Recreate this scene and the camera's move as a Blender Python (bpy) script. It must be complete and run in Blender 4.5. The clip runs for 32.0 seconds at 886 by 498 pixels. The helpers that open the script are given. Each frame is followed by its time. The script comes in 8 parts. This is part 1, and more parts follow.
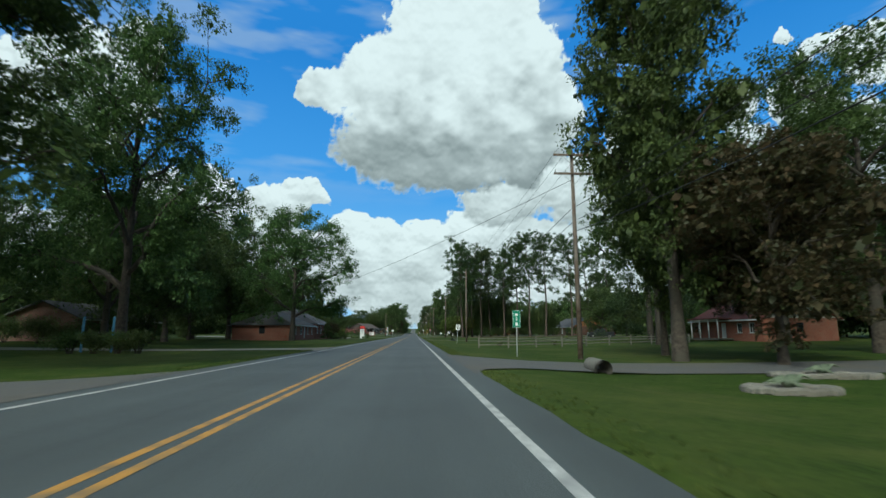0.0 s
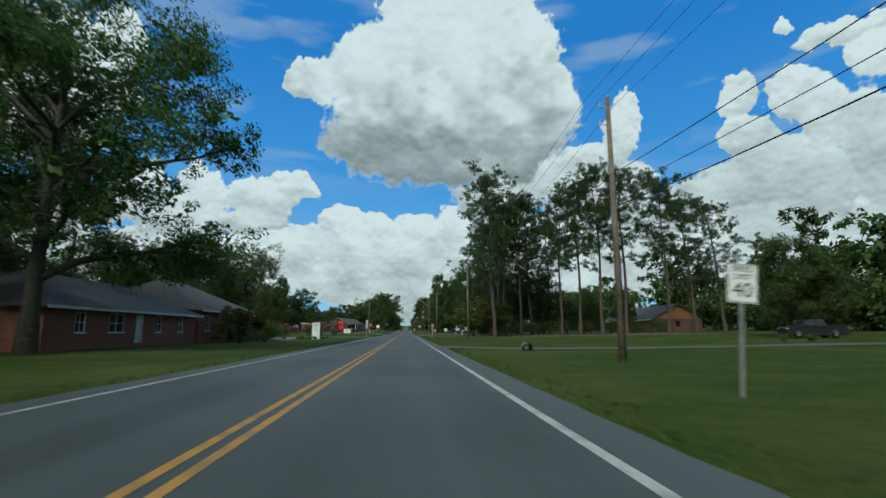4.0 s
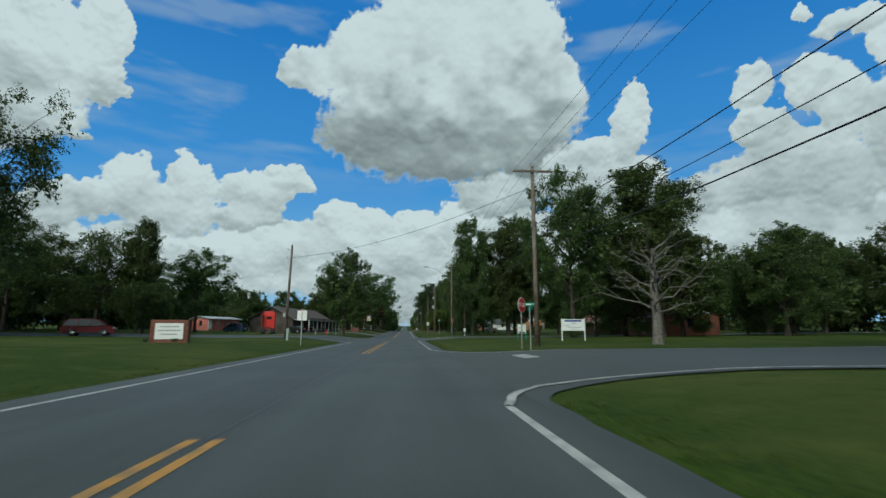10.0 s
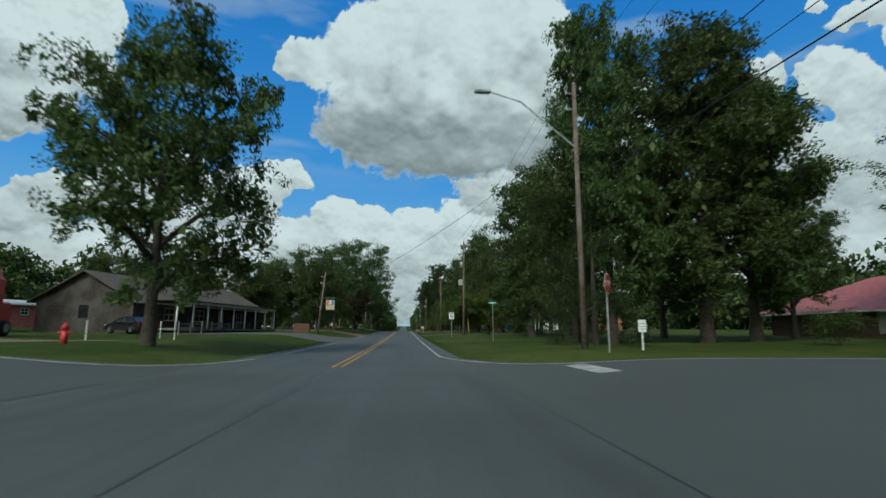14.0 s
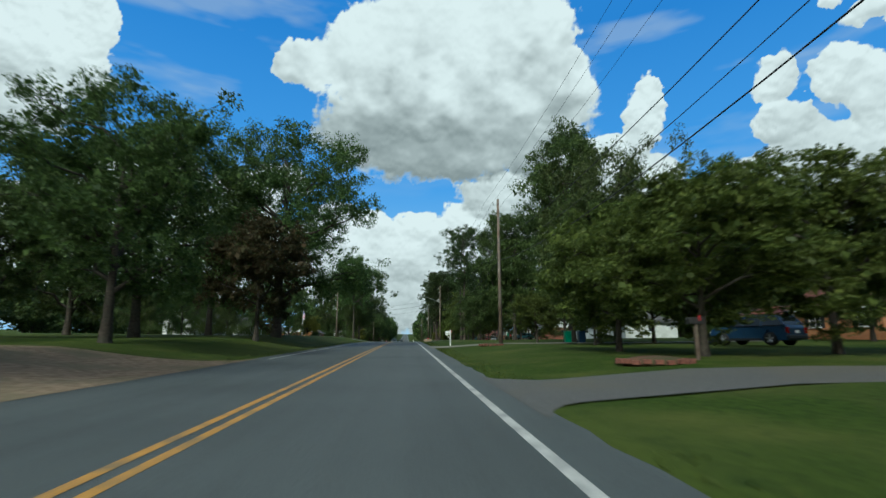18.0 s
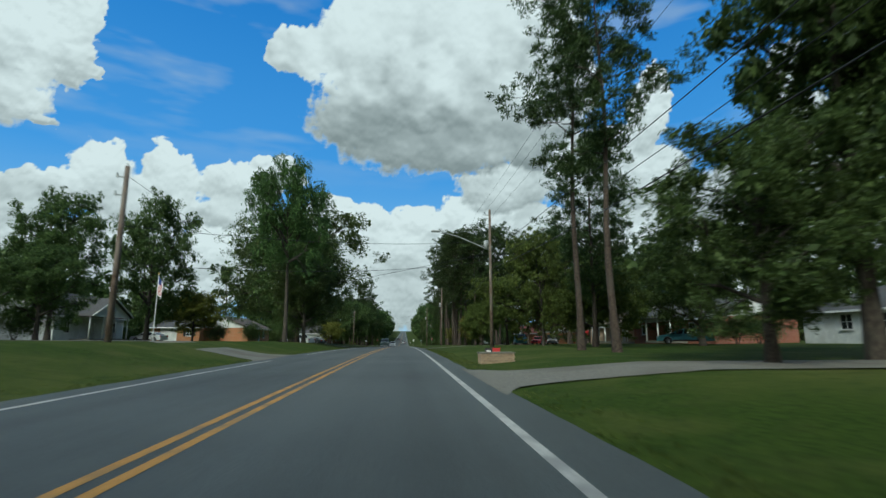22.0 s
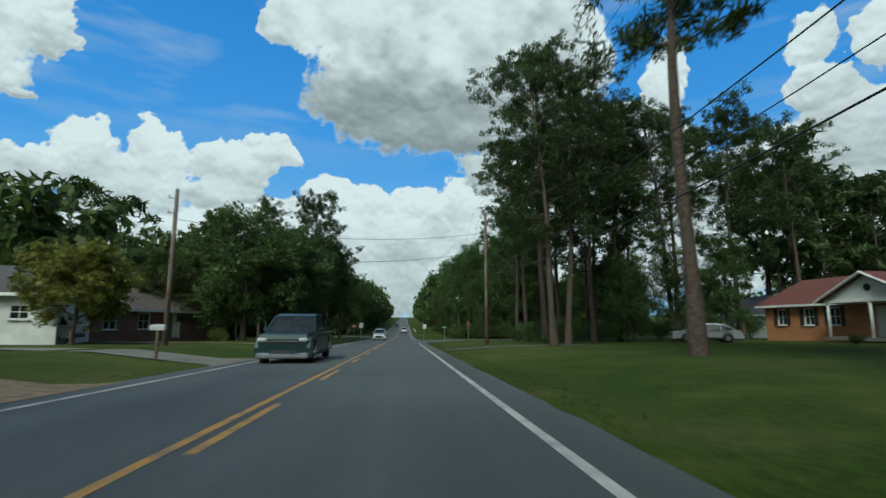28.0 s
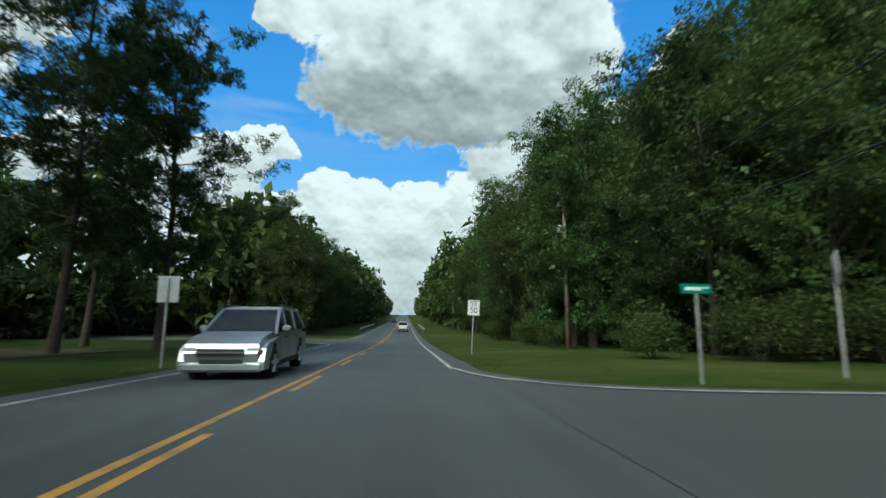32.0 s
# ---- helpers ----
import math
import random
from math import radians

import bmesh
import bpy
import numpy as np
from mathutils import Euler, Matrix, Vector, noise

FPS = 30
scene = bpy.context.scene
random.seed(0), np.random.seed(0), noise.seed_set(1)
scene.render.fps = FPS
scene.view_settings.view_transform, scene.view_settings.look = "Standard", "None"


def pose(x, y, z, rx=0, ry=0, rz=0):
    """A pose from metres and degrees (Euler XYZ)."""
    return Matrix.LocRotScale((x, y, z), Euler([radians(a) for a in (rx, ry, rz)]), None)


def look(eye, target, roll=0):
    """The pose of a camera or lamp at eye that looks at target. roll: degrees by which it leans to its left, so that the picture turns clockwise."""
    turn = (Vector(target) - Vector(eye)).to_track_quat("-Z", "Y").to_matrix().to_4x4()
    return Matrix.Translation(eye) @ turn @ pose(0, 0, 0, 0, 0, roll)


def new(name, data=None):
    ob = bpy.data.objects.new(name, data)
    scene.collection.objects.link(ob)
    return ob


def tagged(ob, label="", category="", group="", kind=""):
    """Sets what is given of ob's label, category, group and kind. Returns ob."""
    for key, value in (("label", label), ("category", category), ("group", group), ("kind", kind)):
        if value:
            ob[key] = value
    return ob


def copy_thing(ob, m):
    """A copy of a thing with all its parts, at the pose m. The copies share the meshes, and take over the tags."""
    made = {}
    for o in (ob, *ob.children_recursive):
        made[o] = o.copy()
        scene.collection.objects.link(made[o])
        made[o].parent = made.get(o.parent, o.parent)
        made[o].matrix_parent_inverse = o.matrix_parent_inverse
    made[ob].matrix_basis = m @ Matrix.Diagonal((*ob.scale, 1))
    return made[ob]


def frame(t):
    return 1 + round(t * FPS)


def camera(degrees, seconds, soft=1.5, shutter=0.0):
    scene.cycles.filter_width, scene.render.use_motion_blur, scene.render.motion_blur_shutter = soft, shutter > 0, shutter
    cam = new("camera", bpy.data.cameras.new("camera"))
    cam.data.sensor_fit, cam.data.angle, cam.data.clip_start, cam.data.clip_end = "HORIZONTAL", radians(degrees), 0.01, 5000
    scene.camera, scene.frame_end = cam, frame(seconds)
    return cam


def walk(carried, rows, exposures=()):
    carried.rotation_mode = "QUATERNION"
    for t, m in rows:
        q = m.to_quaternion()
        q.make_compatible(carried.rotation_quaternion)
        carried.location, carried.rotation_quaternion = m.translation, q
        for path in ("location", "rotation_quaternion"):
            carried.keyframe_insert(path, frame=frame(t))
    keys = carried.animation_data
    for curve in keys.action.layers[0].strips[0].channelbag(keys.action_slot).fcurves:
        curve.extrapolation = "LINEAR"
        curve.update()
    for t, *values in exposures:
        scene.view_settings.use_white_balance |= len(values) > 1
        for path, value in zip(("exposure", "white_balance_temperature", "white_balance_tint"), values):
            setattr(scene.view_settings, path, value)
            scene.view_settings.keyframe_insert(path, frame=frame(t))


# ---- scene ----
cam = camera(83.3, 32.0, soft=1.45, shutter=0.3)
# seconds, x, y, z of the eye, degrees of pitch up, turn to the right, lean
PATH = [
    (0.0, 0.35, 2.44, 1.08, 9.68, 3.25, 0.01),
    (0.5, 0.20, 8.90, 1.08, 9.69, 3.40, 0.01),
    (1.0, 0.08, 15.59, 1.08, 9.74, 3.58, 0.01),
    (1.5, 0.01, 22.52, 1.08, 9.68, 3.76, -0.06),
    (2.0, -0.01, 29.70, 1.08, 9.59, 3.94, -0.16),
    (2.5, -0.09, 37.11, 1.08, 9.50, 4.07, -0.20),
    (3.0, -0.14, 44.73, 1.08, 9.41, 4.11, -0.20),
    (3.5, -0.19, 52.54, 1.08, 9.30, 4.11, -0.19),
    (4.0, -0.24, 60.48, 1.08, 9.35, 4.14, -0.17),
    (4.5, -0.28, 68.48, 1.08, 9.37, 4.18, -0.17),
    (5.0, -0.32, 76.54, 1.08, 9.39, 4.22, -0.18),
    (5.5, -0.34, 84.61, 1.08, 9.39, 4.27, -0.20),
    (6.0, -0.32, 92.71, 1.08, 9.37, 4.30, -0.18),
    (6.5, -0.27, 100.81, 1.08, 9.34, 4.34, -0.16),
    (7.0, -0.22, 108.92, 1.08, 9.30, 4.32, -0.17),
    (7.5, -0.17, 117.05, 1.08, 9.28, 4.26, -0.22),
    (8.0, -0.12, 125.20, 1.08, 9.28, 4.33, -0.21),
    (8.5, -0.08, 133.38, 1.08, 9.31, 4.48, -0.23),
    (9.0, -0.04, 141.58, 1.08, 9.37, 4.46, -0.19),
    (9.5, -0.03, 149.81, 1.08, 9.42, 4.41, -0.09),
    (10.0, -0.03, 158.04, 1.08, 9.44, 4.25, -0.02),
    (10.5, -0.04, 166.24, 1.08, 9.41, 4.18, 0.04),
    (11.0, -0.05, 174.39, 1.08, 9.40, 4.21, 0.09),
    (11.5, -0.04, 182.49, 1.08, 9.44, 4.29, 0.07),
    (12.0, -0.04, 190.56, 1.08, 9.44, 4.28, 0.14),
    (12.5, -0.04, 198.62, 1.08, 9.47, 4.27, 0.15),
    (13.0, -0.04, 206.68, 1.08, 9.49, 4.31, 0.19),
    (13.5, -0.02, 214.73, 1.08, 9.48, 4.24, 0.23),
    (14.0, -0.01, 222.79, 1.08, 9.51, 4.30, 0.23),
    (14.5, 0.01, 230.86, 1.09, 9.51, 4.13, 0.25),
    (15.0, 0.03, 238.95, 1.11, 9.65, 4.14, 0.17),
    (15.5, 0.06, 247.06, 1.14, 9.80, 4.15, 0.11),
    (16.0, 0.08, 255.20, 1.19, 9.98, 4.16, 0.06),
    (16.5, 0.11, 263.36, 1.26, 10.23, 4.18, 0.01),
    (17.0, 0.14, 271.53, 1.34, 10.27, 4.16, 0.03),
    (17.5, 0.18, 279.70, 1.43, 10.36, 4.13, 0.03),
    (18.0, 0.22, 287.89, 1.52, 10.40, 4.10, -0.05),
    (18.5, 0.25, 296.08, 1.63, 10.44, 4.01, -0.16),
    (19.0, 0.27, 304.27, 1.74, 10.48, 4.03, -0.19),
    (19.5, 0.28, 312.46, 1.85, 10.45, 4.09, -0.21),
    (20.0, 0.27, 320.62, 1.96, 10.33, 4.14, -0.29),
    (20.5, 0.26, 328.76, 2.06, 10.31, 4.21, -0.28),
    (21.0, 0.25, 336.89, 2.16, 10.28, 4.32, -0.24),
    (21.5, 0.23, 345.01, 2.25, 10.19, 4.33, -0.17),
    (22.0, 0.21, 353.14, 2.32, 10.06, 4.36, -0.07),
    (22.5, 0.19, 361.29, 2.37, 9.92, 4.46, 0.04),
    (23.0, 0.18, 369.48, 2.39, 9.78, 4.60, 0.18),
    (23.5, 0.16, 377.67, 2.39, 9.59, 4.59, 0.27),
    (24.0, 0.14, 385.85, 2.38, 9.40, 4.60, 0.27),
    (24.5, 0.13, 393.99, 2.33, 9.23, 4.60, 0.13),
    (25.0, 0.13, 402.11, 2.26, 9.00, 4.66, -0.03),
    (25.5, 0.11, 410.23, 2.17, 8.82, 4.65, -0.16),
    (26.0, 0.09, 418.36, 2.08, 8.77, 4.56, -0.11),
    (26.5, 0.07, 426.52, 1.97, 8.74, 4.49, -0.07),
    (27.0, 0.04, 434.69, 1.86, 8.74, 4.43, -0.03),
    (27.5, 0.02, 442.90, 1.75, 8.80, 4.38, 0.01),
    (28.0, 0.02, 451.13, 1.62, 8.63, 4.31, 0.07),
    (28.5, 0.02, 459.37, 1.49, 8.50, 4.31, 0.07),
    (29.0, 0.04, 467.61, 1.36, 8.45, 4.27, -0.06),
    (29.5, 0.05, 475.83, 1.22, 8.36, 4.26, -0.18),
    (30.0, 0.08, 484.04, 1.09, 8.30, 4.23, -0.16),
    (30.5, 0.10, 492.23, 0.95, 8.26, 4.17, -0.07),
    (31.0, 0.11, 500.41, 0.81, 8.29, 4.23, 0.06),
    (31.5, 0.12, 508.55, 0.67, 8.39, 4.25, 0.17),
    (32.0, 0.12, 516.64, 0.53, 8.48, 4.24, 0.31),
]
# the camera opens a little under trees and closes under open sky
EXPOSURE = ((0.0, 0.1), (1.0, 0.15), (3.0, -0.05), (6.0, -0.2), (11.0, -0.3), (13.0, -0.28), (16.0, -0.1), (17.0, -0.15), (19.0, 0.25), (21.0, 0.05), (23.0, -0.1), (26.0, 0.0), (29.0, -0.05), (30.0, 0.05), (31.0, 0.28), (32.0, 0.2))
walk(cam, [(t, pose(x, y, z, 90 + p, 0, -w) @ pose(0, 0, 0, 0, 0, r)) for t, x, y, z, p, w, r in PATH], [(t, 0.1 + e, 5750, -10.0) for t, e in EXPOSURE])

# ---- light: high sun behind a bright cloud, blue sky ----
SUN_EL, SUN_AZ = radians(40), radians(-154)   # azimuth from +y towards +x
world = bpy.data.worlds.new("sky")
scene.world = world
world.use_nodes = True
wn = world.node_tree.nodes
sky = wn.new("ShaderNodeTexSky")
sky.sky_type, sky.sun_disc = "NISHITA", False
sky.sun_elevation, sky.sun_rotation = SUN_EL, SUN_AZ
sky.air_density, sky.dust_density, sky.ozone_density = 1.0, 4.5, 0.6
wn["Background"].inputs["Strength"].default_value = 0.115
world.node_tree.links.new(sky.outputs[0], wn["Background"].inputs["Color"])
sun = new("sun", bpy.data.lights.new("sun", "SUN"))
sun.data.energy, sun.data.angle, sun.data.color = 1.65, radians(12), (1.0, 0.95, 0.87)
to_sun = Vector((math.sin(SUN_AZ) * math.cos(SUN_EL), math.cos(SUN_AZ) * math.cos(SUN_EL), math.sin(SUN_EL)))
sun.matrix_world = look(to_sun * 50, (0, 0, 0))

# ---- the sky ahead: a far curved backdrop with cumulus ----
def value_noise(x, y, seed):
    xi, yi = np.floor(x).astype(np.int64), np.floor(y).astype(np.int64)
    fx, fy = x - xi, y - yi
    fx, fy = fx * fx * fx * (fx * (fx * 6 - 15) + 10), fy * fy * fy * (fy * (fy * 6 - 15) + 10)

    def at(i, j):
        h = (i * 374761393 + j * 668265263 + seed * 1442695041) & 0x7FFFFFFF
        h = ((h ^ (h >> 13)) * 1274126177) & 0x7FFFFFFF
        return ((h ^ (h >> 16)) & 0xFFFF) / 65535.0
    return (at(xi, yi) * (1 - fx) + at(xi + 1, yi) * fx) * (1 - fy) + (at(xi, yi + 1) * (1 - fx) + at(xi + 1, yi + 1) * fx) * fy


def fbm(x, y, seed, octaves=5, billow=False):
    out, amp, tot = np.zeros_like(x), 1.0, 0.0
    for o in range(octaves):
        v = value_noise(x, y, seed + o)
        if billow:
            v = 1 - abs(2 * v - 1)
        out += amp * v
        tot += amp
        x, y, amp = x * 2.03 + 17.1, y * 2.03 + 9.2, amp * 0.52
    return out / tot


# clouds as heaps of rounded lobes: degrees right of the road's far end, degrees up, half width, half height
CLOUD_BIG = ((4.9, 34.1, 12.5, 5.4), (-4.6, 31.2, 7.2, 4.4), (-11.2, 29.5, 5.1, 2.4), (-15.2, 28.5, 1.8, 1.3), (13.0, 32.7, 8.3, 5.7), (18.8, 26.9, 4.2, 5.1), (2.7, 26.4, 13.5, 5.3), (12.7, 23.9, 9.1, 4.7), (-5.1, 23.3, 6.6, 3.5), (4.2, 20.3, 11.9, 2.7), (7.2, 39.0, 12.0, 3.7), (15.0, 20.0, 2.7, 1.9))
CLOUD_LEFT = ((-38.7, 25.2, 6.2, 5.2), (-33.8, 28.3, 2.9, 3.9), (-38.4, 20.3, 4.3, 2.8), (-39.8, 18.1, 2.7, 1.6), (-33.0, 23.9, 1.9, 2.3), (-44.4, 21.3, 4.1, 5.7), (-34.7, 18.6, 1.0, 0.6))
BANK_LEFT = ((-29.8, 15.2, 2.9, 2.9), (-24.0, 16.0, 2.7, 3.1), (-33.2, 13.2, 2.7, 2.1), (-36.6, 11.9, 2.9, 1.8), (-26.7, 12.7, 5.7, 2.9), (-39.2, 10.2, 2.7, 2.2), (-17.5, 15.3, 4.0, 2.6), (-14.8, 17.1, 3.5, 1.6), (-18.3, 12.7, 3.6, 1.6))
BANK_AHEAD = ((-7.8, 13.4, 2.8, 2.5), (-4.4, 12.8, 3.4, 2.1), (-12.6, 10.2, 7.6, 2.6), (-2.7, 9.2, 8.1, 3.7), (-18.6, 8.6, 7.0, 2.6), (1.4, 12.6, 4.1, 2.3), (8.3, 13.6, 4.8, 3.1), (-1.2, 3.5, 6.0, 3.3), (-27.3, 7.4, 7.1, 2.4), (-8.1, 11.0, 4.0, 2.0))
CLOUD_TOWER = ((18.4, 19.1, 7.6, 2.9), (22.7, 20.0, 4.0, 2.0), (26.7, 21.7, 2.2, 3.7), (27.8, 24.5, 1.7, 2.5), (28.8, 25.8, 0.9, 0.9), (11.1, 16.2, 5.9, 2.8), (26.3, 16.2, 4.6, 3.2), (30.8, 13.2, 3.4, 2.2), (22.2, 15.9, 5.7, 3.2))
CLOUD_RIGHT = ((39.4, 24.1, 2.1, 2.0), (39.7, 20.2, 2.2, 2.7), (44.6, 23.0, 2.7, 3.0), (46.9, 20.3, 2.4, 3.7), (42.0, 16.2, 4.6, 3.7), (37.4, 14.7, 3.8, 2.6), (45.7, 14.4, 3.3, 3.8), (49.1, 27.4, 4.3, 1.2), (51.5, 24.6, 2.2, 2.4), (44.5, 29.1, 0.9, 0.7), (50.3, 16.3, 2.5, 5.7), (34.7, 14.2, 2.1, 2.1))
HAZE_BANK = ((-12, 8, 14, 4.5), (0, 7, 13, 5.5), (11, 8, 12, 6.5), (22, 8, 11, 6.5), (-28, 6, 13, 5.0), (33, 9, 11, 7), (-42, 7, 11, 6), (45, 9, 11, 7), (56, 9, 9, 7))
CLOUDS = (HAZE_BANK, BANK_AHEAD, BANK_LEFT, CLOUD_TOWER, CLOUD_RIGHT, CLOUD_LEFT, CLOUD_BIG)
NU, NV = 560, 250
uu, vv = np.meshgrid(np.linspace(-48, 58, NU), np.linspace(-2.5, 45, NV))
wx = (fbm(uu * 0.3, vv * 0.3, 3) - 0.5) * 2.2 + (fbm(uu * 1.1, vv * 1.1, 8, 4) - 0.5) * 1.1
wy = (fbm(uu * 0.3 + 40, vv * 0.3, 5) - 0.5) * 2.0 + (fbm(uu * 1.1 + 9, vv * 1.1, 12, 4) - 0.5) * 1.0
puff = fbm(uu * 0.5, vv * 0.6, 21, 5, True)
soft = fbm(uu * 0.22 + 5, vv * 0.3, 61, 3)
grain = fbm(uu * 1.6, vv * 1.8, 31, 4, True)
cover, tone = np.full_like(uu, -1.0), np.full_like(uu, 0.6)
for q_, lobes in enumerate(CLOUDS):
    big, low = q_ == 6, q_ == 0
    f = np.full_like(uu, -9.0)
    for a, e, rx, ry in lobes:
        d2 = ((uu + wx - a) / rx) ** 2 + ((vv + wy - e) / ry) ** 2
        f = np.logaddexp(f * 6, (1 - d2 * (1.2 if big else 1.1)) * 6) / 6
    lo, hi = min(q[1] - q[3] for q in lobes), max(q[1] + q[3] for q in lobes)
    rise = np.clip((vv + wy * 0.8 - lo) / (hi - lo), 0, 1)
    f1 = f + (puff - 0.55) * 0.55 + (grain - 0.5) * 0.28
    width = 0.20 + 0.45 * np.clip(1 - rise * 2.2, 0, 1) + 0.5 * np.clip(soft - 0.5, 0, 1)
    c = np.clip(f1 / width + 0.3, -1, 2)
    body = np.clip(c, 0, 1)
    body = body * body * (3 - 2 * body)
    lump = fbm(uu * 0.28 + 3, vv * 0.4, 81, 4)
    hgt = np.sqrt(np.clip(f + 0.4 * (puff - 0.5), 0.03, 1.1)) * 2.2 + lump * 1.1 + grain * (0.12 if big else 0.3)
    gy_, gx_ = np.gradient(hgt, vv[1, 0] - vv[0, 0], uu[0, 1] - uu[0, 0])
    # light from above is painted into tone: bright tops, greyer bases, shaded billows
    lam = (-0.15 * gx_ - 0.8 * gy_ + 0.55) / np.sqrt(1 + gx_ ** 2 + gy_ ** 2)
    lift = np.clip((rise - 0.08 + (soft - 0.5) * 0.5 + (lump - 0.5) * 0.35) / (0.58 if big else 0.75), 0, 1)
    lift = lift * lift * (3 - 2 * lift)
    rim = np.clip(1 - f1 * 1.8, 0, 1)
    if low:
        t_ = 0.52 + 0.7 * (lump - 0.5) + 0.2 * np.clip(lam, -0.5, 1)
    elif big:
        t_ = 0.13 + 0.66 * lift + 0.13 * np.clip(lam, -0.5, 1) + 0.06 * rim + 0.16 * (lump - 0.5)
    else:
        t_ = 0.38 + 0.34 * lift + 0.24 * np.clip(lam, -0.6, 1) + 0.06 * rim + 0.25 * (lump - 0.5)
    tone = tone * (1 - body) + np.clip(t_, 0, 1) * body
    cover = np.maximum(cover, c)
wisp = np.clip((fbm(uu * 0.07, vv * 0.35, 51, 5) - 0.50) * 1.5, 0, 0.3) * np.clip((vv - 15) / 8, 0, 1)
az, el = np.radians(uu), np.radians(vv)
SKY_R = 2400.0
pts = np.stack([np.sin(az) * np.cos(el) * SKY_R, 258 + np.cos(az) * np.cos(el) * SKY_R, np.sin(el) * SKY_R], -1).reshape(-1, 3)
idx = np.arange(NU * NV).reshape(NV, NU)
quads = np.stack([idx[:-1, :-1], idx[1:, :-1], idx[1:, 1:], idx[:-1, 1:]], -1).reshape(-1, 4)
me = bpy.data.meshes.new("sky_backdrop")
me.vertices.add(len(pts))
me.vertices.foreach_set("co", pts.ravel())
me.loops.add(quads.size)
me.loops.foreach_set("vertex_index", quads.ravel())
me.polygons.add(len(quads))
me.polygons.foreach_set("loop_start", np.arange(len(quads)) * 4)
for key, arr in (("cover", cover), ("tone", tone), ("wisp", wisp), ("height", vv / 50.0)):
    me.attributes.new(key, "FLOAT", "POINT").data.foreach_set("value", arr.astype(np.float32).ravel())
me.update()
M_SKY = bpy.data.materials.new("cumulus sky")
M_SKY.use_nodes = True
M_SKY.cycles.emission_sampling = "NONE"
n, l = M_SKY.node_tree.nodes, M_SKY.node_tree.links
n.remove(n["Principled BSDF"])
a_cov, a_tone, a_h, a_w = (n.new("ShaderNodeAttribute") for _ in range(4))
a_cov.attribute_name, a_tone.attribute_name, a_h.attribute_name, a_w.attribute_name = "cover", "tone", "height", "wisp"
blue = n.new("ShaderNodeValToRGB")
blue.color_ramp.elements[0].color, blue.color_ramp.elements[1].color = (0.33, 0.54, 0.78, 1), (0.045, 0.200, 0.56, 1)
blue.color_ramp.elements[0].position, blue.color_ramp.elements[1].position = 0.05, 0.66
mid_ = blue.color_ramp.elements.new(0.35)
mid_.color = (0.092, 0.30, 0.69, 1)
l.new(a_h.outputs["Fac"], blue.inputs["Fac"])
grey = n.new("ShaderNodeValToRGB")
grey.color_ramp.elements[0].color, grey.color_ramp.elements[1].color = (0.25, 0.265, 0.27, 1), (0.755, 0.75, 0.755, 1)
grey.color_ramp.elements[0].position, grey.color_ramp.elements[1].position = 0.1, 0.9
# fine billows frill the clouds' edges and mottle their faces
frill, place = n.new("ShaderNodeTexNoise"), n.new("ShaderNodeTexCoord")
frill.inputs["Scale"].default_value, frill.inputs["Detail"].default_value, frill.inputs["Roughness"].default_value = 0.022, 7, 0.62
l.new(place.outputs["Object"], frill.inputs["Vector"])


def blend(sock, weight, source):
    mad, off = n.new("ShaderNodeMath"), n.new("ShaderNodeMath")
    off.operation, mad.operation = "SUBTRACT", "MULTIPLY_ADD"
    l.new(source, off.inputs[0])
    off.inputs[1].default_value = 0.5
    l.new(off.outputs[0], mad.inputs[0])
    mad.inputs[1].default_value = weight
    l.new(sock, mad.inputs[2])
    return mad.outputs[0]


edge = n.new("ShaderNodeMapRange")
edge.interpolation_type = "SMOOTHSTEP"
l.new(blend(a_cov.outputs["Fac"], 1.6, frill.outputs["Fac"]), edge.inputs["Value"])
thick = n.new("ShaderNodeMath")
thick.operation = "MAXIMUM"
l.new(edge.outputs[0], thick.inputs[0])
l.new(a_w.outputs["Fac"], thick.inputs[1])
l.new(blend(a_tone.outputs["Fac"], 0.10, frill.outputs["Fac"]), grey.inputs["Fac"])
mx = n.new("ShaderNodeMix")
mx.data_type = "RGBA"
l.new(thick.outputs[0], mx.inputs["Factor"])
l.new(blue.outputs["Color"], mx.inputs["A"])
l.new(grey.outputs["Color"], mx.inputs["B"])
em = n.new("ShaderNodeEmission")
em.inputs["Strength"].default_value = 1.0
l.new(mx.outputs["Result"], em.inputs["Color"])
l.new(em.outputs[0], n["Material Output"].inputs["Surface"])
me.materials.append(M_SKY)
tagged(new("sky_backdrop", me), "blue summer sky with heaped white cumulus clouds", "sky", kind="structure")

